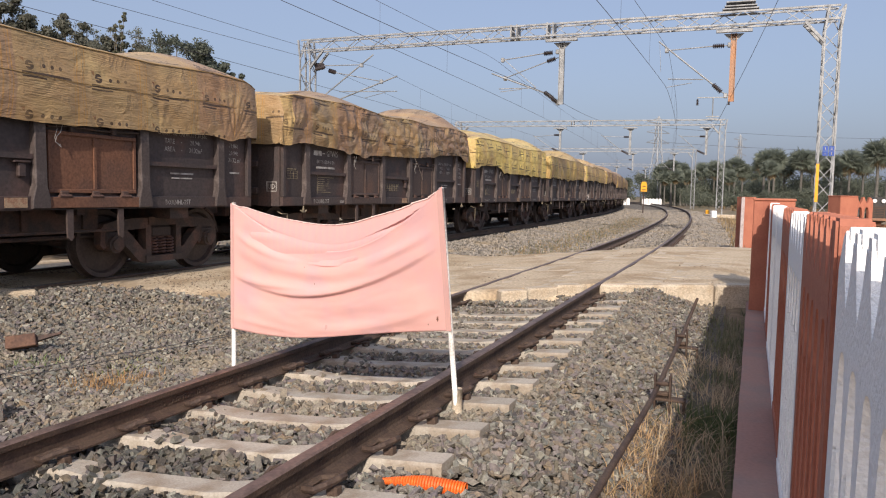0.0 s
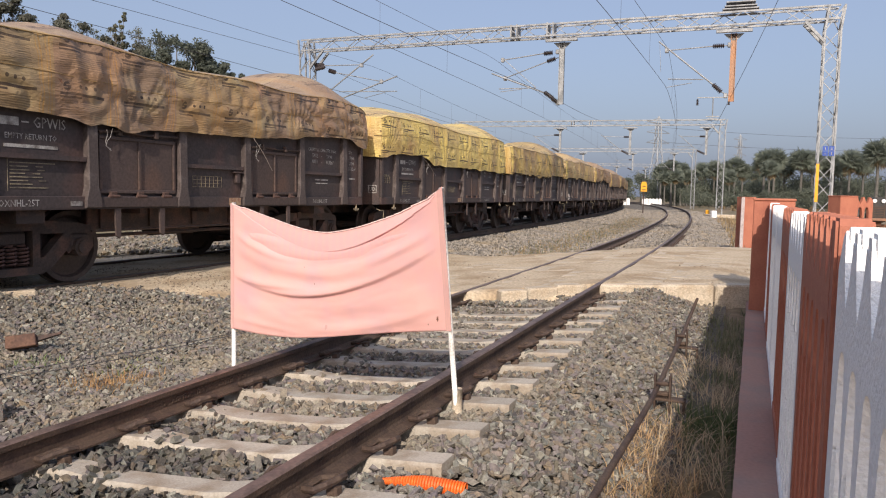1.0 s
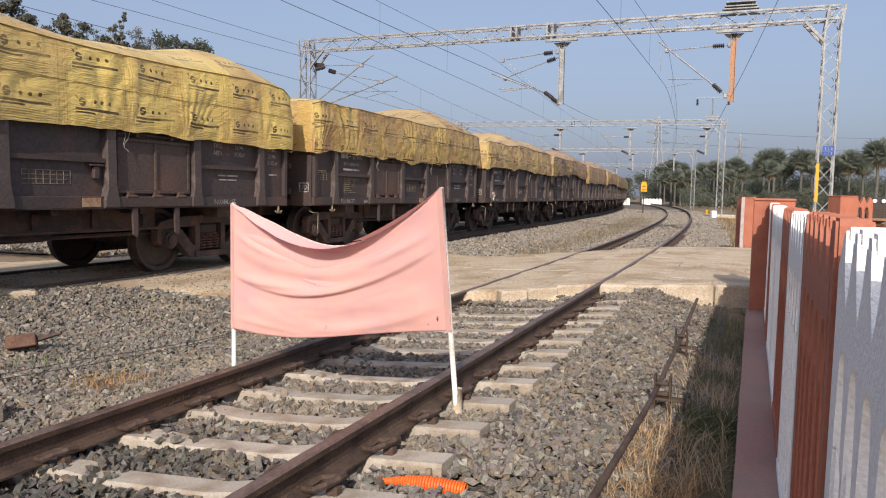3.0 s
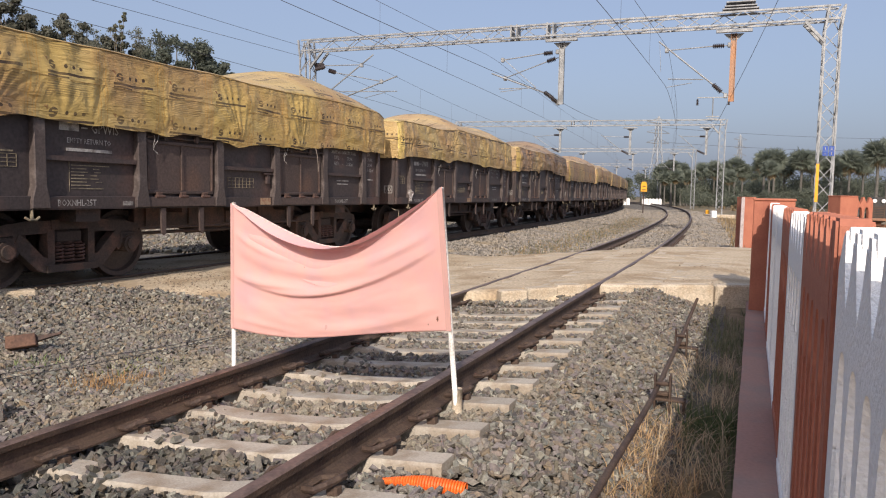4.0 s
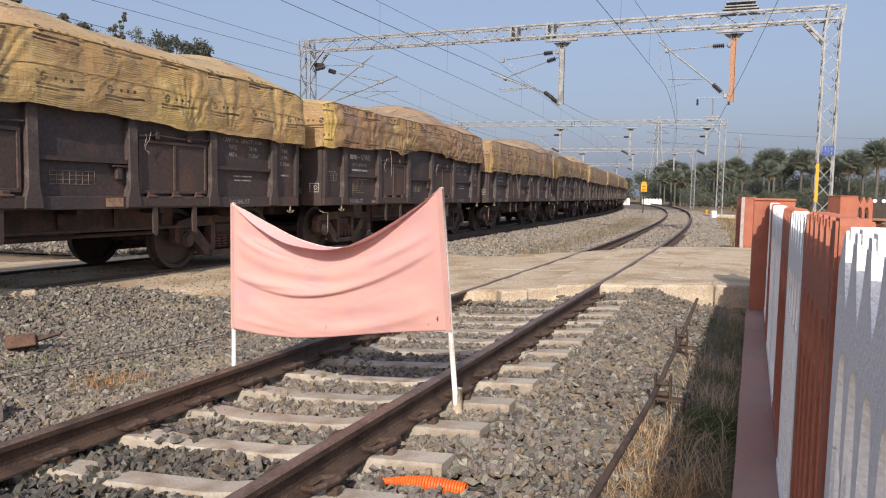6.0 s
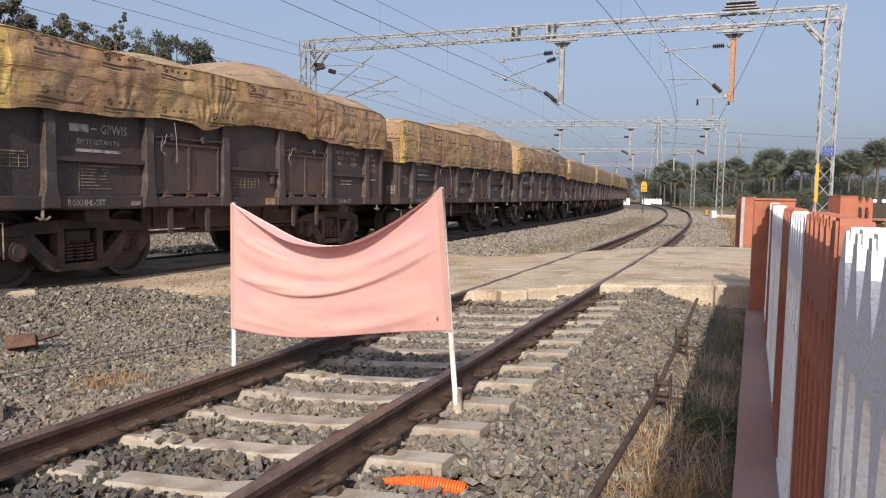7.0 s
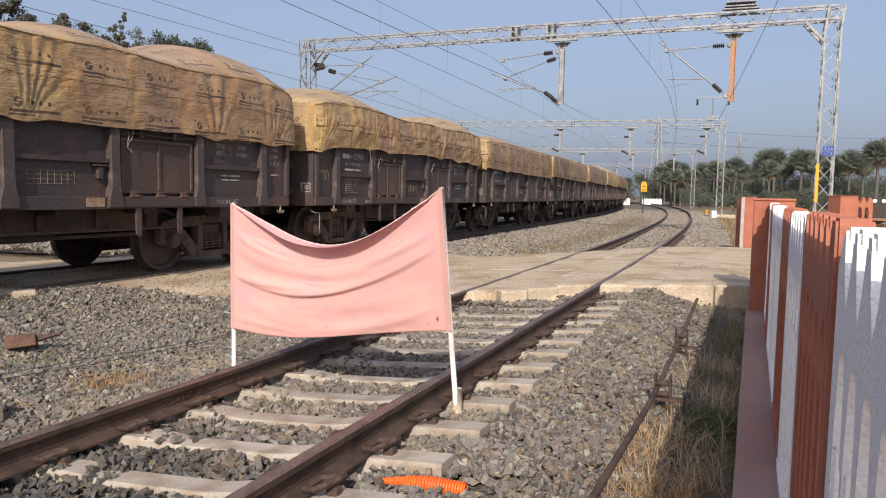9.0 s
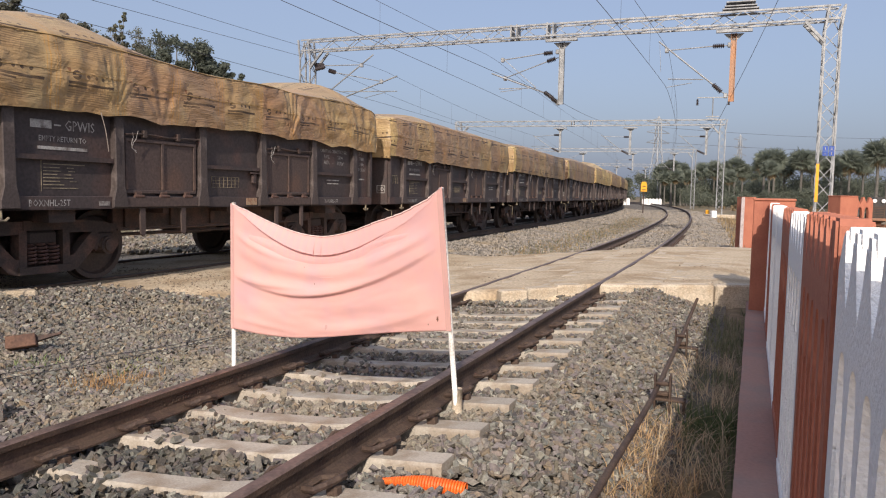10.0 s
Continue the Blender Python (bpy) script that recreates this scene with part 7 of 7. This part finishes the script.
# ---- grass and weeds ----
def blades(name, pts, h0, h1, w, seed, cols, label, sprawl=1.0):
    rg = np.random.default_rng(seed)
    n = len(pts)
    a = rg.uniform(0, math.tau, n)
    h = rg.uniform(h0, h1, n)
    lean = rg.uniform(0.1, 0.9, n) * h * sprawl
    d = np.stack([np.cos(a), np.sin(a), np.zeros(n)], 1)
    sd = np.stack([-np.sin(a), np.cos(a), np.zeros(n)], 1) * (w * rg.uniform(0.6, 1.3, (n, 1)))
    p = np.asarray(pts)
    up = np.array([[0, 0, 1.0]])
    v0, v1 = p - sd, p + sd
    m = p + d * (lean * 0.35)[:, None] + up * (h * 0.65)[:, None]
    v2, v3 = m + sd * 0.7, m - sd * 0.7
    v4 = p + d * lean[:, None] + up * h[:, None]
    V = np.stack([v0, v1, v2, v3, v4], 1).reshape(-1, 3)
    i = np.arange(n)[:, None] * 5
    F = [tuple(x) for x in (i + np.array([[0, 1, 2, 3]]))] + [tuple(x) for x in (i + np.array([[3, 2, 4]]))]
    me = bpy.data.meshes.new(name)
    me.from_pydata(V.tolist(), [], F)
    me.materials.append(leaf_material(name + "_blades", cols, 0.8))
    return tagged(new(name, me), label, "grass", kind="stuff")


def patch(s0, s1, l0, l1, n, seed, centre=None, rad=None, dz=0.0):
    rg = np.random.default_rng(seed)
    out = []
    while len(out) < n:
        if centre is None:
            s, la = rg.uniform(s0, s1), rg.uniform(l0, l1)
            if noise.noise((s * 1.3, la * 2.5, seed)) < -0.15:
                continue
            pt = on_line(s, la)
            if pt.y > road_near(pt.x) - 0.05:
                continue
        else:
            pt = Vector((rg.normal(centre[0], rad), rg.normal(centre[1], rad), 0))
        s, la = s_lat(pt.x, pt.y)
        out.append((pt.x, pt.y, float(bed_z(s, la)) - 0.03 + dz))
    return out


DRY = [(0.203, 0.140, 0.073), (0.259, 0.193, 0.105), (0.154, 0.108, 0.059), (0.231, 0.175, 0.108)]
GREEN = [(0.038, 0.053, 0.022), (0.064, 0.079, 0.034), (0.083, 0.090, 0.045)]
MIXED = [(0.070, 0.081, 0.042), (0.105, 0.105, 0.059), (0.168, 0.147, 0.091), (0.059, 0.070, 0.038)]
blades("dry_grass", patch(2.5, 6.0, 2.15, 2.62, 1500, 61), 0.04, 0.15, 0.004, 71, DRY, "dry straw-coloured grass beside the fence")
blades("grass", patch(2.5, 12.2, 2.4, 2.95, 2300, 62), 0.04, 0.14, 0.005, 72, MIXED, "dull mixed grass along the fence plinth")
blades("grass", patch(0, 0, 0, 0, 450, 63, (1.98, 5.2), 0.13), 0.06, 0.18, 0.008, 73, GREEN, "fresh green weeds by the plinth")
blades("dead_stalks", patch(3.0, 6.6, 2.12, 2.6, 1300, 67), 0.06, 0.2, 0.0032, 79, [(0.30, 0.19, 0.10), (0.42, 0.29, 0.16), (0.24, 0.16, 0.10), (0.5, 0.37, 0.2)], "tangle of dead brown stalks beside the rod run", 2.6)
blades("dead_stalks", patch(2.5, 9.0, 2.3, 2.75, 1000, 68), 0.06, 0.22, 0.0032, 80, [(0.30, 0.22, 0.14), (0.38, 0.30, 0.2), (0.22, 0.17, 0.12)], "tangle of grey dead stalks along the fence", 2.4)
blades("dry_weeds", patch(0, 0, 0, 0, 420, 64, (-2.85, 6.3), 0.2), 0.03, 0.12, 0.006, 74, [(0.24, 0.15, 0.08), (0.32, 0.2, 0.1), (0.2, 0.15, 0.08)], "brown dried weeds among the ballast")
blades("weeds", patch(0, 0, 0, 0, 160, 65, (-3.75, 6.75), 0.13), 0.03, 0.11, 0.008, 75, [(0.12, 0.16, 0.07), (0.18, 0.2, 0.1)], "small green weeds among the ballast")
blades("weeds", patch(0, 0, 0, 0, 120, 66, (-2.9, 7.0), 0.2), 0.03, 0.09, 0.008, 76, [(0.14, 0.16, 0.07), (0.2, 0.2, 0.1)], "small green weeds among the ballast")
blades("dry_grass", [tuple(on_line(s, la, float(bed_z(s, la)) - 0.05)) for s, la in zip(np.random.default_rng(5).uniform(24, 62, 2600), np.random.default_rng(6).uniform(2.6, 7.5, 2600))], 0.15, 0.5, 0.02, 77, DRY, "dry grass along the line past the road")
blades("dry_grass", [tuple(on_line(s, la, float(bed_z(s, la)) - 0.05)) for s, la in zip(np.random.default_rng(7).uniform(20.5, 60, 5200), np.random.default_rng(8).normal(-2.7, 0.55, 5200))], 0.09, 0.2, 0.012, 78, DRY + MIXED, "thin dry grass between the tracks")


# ---- rodding and odds and ends beside the track ----
rod = empty("point_rodding")
tagged(rod, "rusty steel rod run on roller stands beside the track", "rodding")
bm = bmesh.new()
tube(bm, [(0.45, 2.8, -0.14), (0.76, 3.53, -0.14), (1.5, 5.21, -0.14), (2.51, 7.68, -0.14), (4.02, 11.5, -0.15)], 0.021, 8)
part("rod", bm, M_RUST, rod, smooth=True)
for x, y in ((1.70, 5.58), (2.47, 7.55)):
    bm = bmesh.new()
    for dx in (-0.055, 0.055):
        box(bm, dx - 0.008, dx + 0.008, -0.05, 0.05, -0.40, -0.02, 0.004)
    box(bm, -0.06, 0.17, -0.05, 0.05, -0.22, -0.20, 0.004)
    box(bm, 0.15, 0.17, -0.03, 0.03, -0.40, -0.20, 0.004)
    cyl(bm, (-0.06, 0, -0.175), (0.06, 0, -0.175), 0.022, n=10)
    cyl(bm, (-0.06, 0, -0.095), (0.06, 0, -0.095), 0.018, n=10)
    part("roller_stand", bm, M_RUST, rod, m=pose(x, y, 0, 0, 0, -22))
bm = bmesh.new()
prism(bm, [(-0.02, -0.2), (0.06, -0.2), (0.02, 0.06), (0.0, 0.08)], -0.03, 0.03)
part("crank", bm, M_RUST, rod, m=pose(4.08, 11.3, -0.02, 0, 0, -20))

M_CONDUIT = material("orange_plastic", (0.85, 0.16, 0.02), 0.45, scale=5, grain=60, bump=0.0, spots=(0.7, 0.14, 0.03))
bm = bmesh.new()
_a, _b = Vector((-0.287, 3.666, -0.136)), Vector((0.134, 3.546, -0.134))
_pts, _rad = [], []
for k in range(120):
    f = k / 119
    _pts.append(_a.lerp(_b, f) + Vector((0, 0, 0.012 * math.sin(f * 3))))
    _rad.append((0.038 if (k // 2) % 2 else 0.029) * (0.3 + 0.7 * min(1, f * 2.0)))
tube(bm, _pts, 0.045, 16, _rad)
bm.faces.ensure_lookup_table()
bmesh.ops.delete(bm, geom=[f for f in bm.faces if len(f.verts) > 4], context='FACES_ONLY')
ob = part("corrugated_conduit", bm, M_CONDUIT, smooth=False)
ob.modifiers.new("thickness", 'SOLIDIFY').thickness = 0.004
tagged(ob, "short length of orange corrugated plastic conduit lying on the ballast", "conduit")

for k, pts in enumerate((((-5.5, 3.6), (-3.71, 6.15), (-3.31, 6.8), (-2.88, 7.46), (-2.0, 8.7)), ((-5.3, 3.5), (-3.64, 6.03), (-3.24, 6.65), (-2.93, 7.15), (-2.2, 8.2)))):
    bm = bmesh.new()
    tube(bm, [(x, y, -0.29 + 0.02 * math.sin(3 * x + k)) for x, y in pts], 0.0039, 6)
    tagged(part("signal_cable", bm, M_WIRE), "thin black cable lying along the ballast", "cable", "cables on the ballast")

bm = bmesh.new()
box(bm, -0.135, 0.135, -0.05, 0.05, -0.08, 0.05, 0.008)
worn(bm, 0.008, 8)
M_OLD_RUST = material("old_rusty_plate", (0.15, 0.082, 0.055), 0.85, 0.1, spots=(0.09, 0.05, 0.038), scale=9, grain=50, bump=0.3)
_plate = part("steel_plate", bm, M_OLD_RUST, m=pose(-4.10, 7.16, -0.19, -22, -7, 16))
tagged(_plate, "rusty brown steel plate half buried in ballast", "plate")
bm = bmesh.new()
prism(bm, [(0.125, -0.03), (0.34, 0.01), (0.36, 0.03), (0.125, 0.02)], 0.0, 0.05)
bmesh.ops.recalc_face_normals(bm, faces=bm.faces)
part("blade", bm, M_UNDER, _plate, "dark iron blade")
bm = bmesh.new()
box(bm, -0.10, 0.10, -0.15, 0.15, -0.10, 0.10, 0.02)
worn(bm, 0.01, 8)
tagged(part("concrete_block", bm, M_SLEEPER, m=pose(-3.28, 5.14, -0.29, 0, 0, -15)), "pale broken concrete block on the ballast", "block")


# ---- far things along the line ----
def marker_board(m):
    B = empty("signal_board", m)
    tagged(B, "orange signal board on a dark post beside the track", "signal board")
    bm = bmesh.new()
    cyl(bm, (0, 0, -0.1), (0, 0, 2.2), 0.06, n=8)
    part("post", bm, M_UNDER, B)
    bm = bmesh.new()
    prism(bm, [(-0.3, 2.12), (0.3, 2.12), (0.3, 2.82), (0.17, 3.1), (-0.17, 3.1), (-0.3, 2.82)], -0.08, 0.08)
    part("board", bm, M_YELLOW, B)
    bm = bmesh.new()
    box(bm, -0.2, 0.2, -0.10, -0.085, 2.25, 2.33)
    box(bm, -0.16, 0.16, -0.10, -0.085, 2.62, 2.68)
    tagged(part("marking", bm, M_UNDER, B), kind="stuff")


marker_board(Matrix.Translation((19.9, 74.3, -0.3)))
for k in range(11):
    if k in (2, 3, 4):
        continue
    bm = bmesh.new()
    box(bm, 0, 0.56, 0, 0.12, 0, 1.2, 0.03)
    prism(bm, [(0.0, 1.2), (0.56, 1.2), (0.28, 1.36)], 0.0, 0.12)
    tagged(part("white_panel", bm, M_WHITE, m=pose(34.2 + k * 0.62 - (0.4 if k < 2 else 0), 140, -0.35)), "whitewashed low wall panel beside the far track", "wall panel", "panels of the low white wall")
bm = bmesh.new()
box(bm, -1.1, 1.1, -0.9, 0.9, -0.6, 0.12, 0.03)
tagged(part("mast_footing", bm, M_SLAB, m=Matrix.Translation(on_line(71, 3.55, -0.25))), "pale concrete footing under a lattice mast", "footing")
bm = bmesh.new()
box(bm, -0.2, 0.2, -0.2, 0.2, 0, 0.6, 0.03)
tagged(part("equipment_box", bm, M_WHITE, m=Matrix.Translation(on_line(67, 2.85, -0.35))), "small white lineside equipment box", "equipment box")
bm = bmesh.new()
box(bm, -0.15, 0.15, -0.13, 0.13, 0, 0.55, 0.06)
tagged(part("marker_post", bm, M_YELLOW, m=Matrix.Translation(on_line(74, 2.7, -0.35))), "low yellow marker post beside the line", "marker post")


def pylon(x, y, h, label):
    P = empty("power_pylon", Matrix.Translation((x, y, -0.5)) @ Matrix.Rotation(0.5, 4, 'Z'))
    tagged(P, label, "pylon")
    bm = bmesh.new()
    lv = [(0, 3.6), (0.25, 2.4), (0.5, 1.5), (0.68, 1.0), (0.8, 0.9), (0.92, 0.8), (1.0, 0.1)]
    for (a, wa), (b, wb) in zip(lv, lv[1:]):
        A = [Vector((sx * wa, sy * wa, a * h)) for sx, sy in ((-1, -1), (1, -1), (1, 1), (-1, 1))]
        B = [Vector((sx * wb, sy * wb, b * h)) for sx, sy in ((-1, -1), (1, -1), (1, 1), (-1, 1))]
        for i in range(4):
            angle_bar(bm, A[i], B[i], 0.28)
            angle_bar(bm, A[i], B[(i + 1) % 4], 0.16)
            angle_bar(bm, A[(i + 1) % 4], B[i], 0.16)
            angle_bar(bm, B[i], B[(i + 1) % 4], 0.16)
    part("tower", bm, M_ZINC, P)
    for z in (0.68, 0.8, 0.92):
        bm = bmesh.new()
        for sx in (-1, 1):
            angle_bar(bm, (sx * 0.9, 0.8, z * h), (sx * 6.5, 0, z * h + 0.3), 0.2)
            angle_bar(bm, (sx * 0.9, -0.8, z * h), (sx * 6.5, 0, z * h + 0.3), 0.2)
            angle_bar(bm, (sx * 0.9, 0, z * h + 2.0), (sx * 6.5, 0, z * h + 0.3), 0.2)
        part("cross_arm", bm, M_ZINC, P)
    return P


pylon(91, 320, 36, "grey lattice power pylon far beyond the line")
pylon(205, 520, 46, "grey lattice power pylon far beyond the palms")
for dz, dy in ((0, 0), (6, 3)):
    feeder(sagged((91, 320 + dy, 31 - dz), (420, 470 + dy, 50 - dz), 6), 0.06, "far dark power line")


# ---- what moves ----
def motions():
    times = [0.25 * k for k in range(41)]
    fine = [0.1 * k for k in range(101)]
    for i, (w, tp) in enumerate(zip(WAGONS, TARPS)):
        rows = [(t, wagon_pose(i, t)) for t in times]
        walk(w, rows)
        walk(tp, rows)
        for c in w.children:
            if c.name.startswith("wheelset"):
                x = c.matrix_basis.translation.x
                walk(c, [(t, Matrix.Translation((x, 0, 0.5)) @ Matrix.Rotation(-(6.8025 * t + 0.0397 * t * t) / 0.5, 4, 'Y')) for t in fine])
    for u, c, o in FLAPS:
        walk(o, [(t, flap_pose(u, c, rise)) for t, rise in RISE])
    for u, c, along, o in LIPS:
        walk(o, [(t, brim_pose(u, c, along, rise, out)) for (t, rise), out in zip(RISE, BRIM)])


motions()
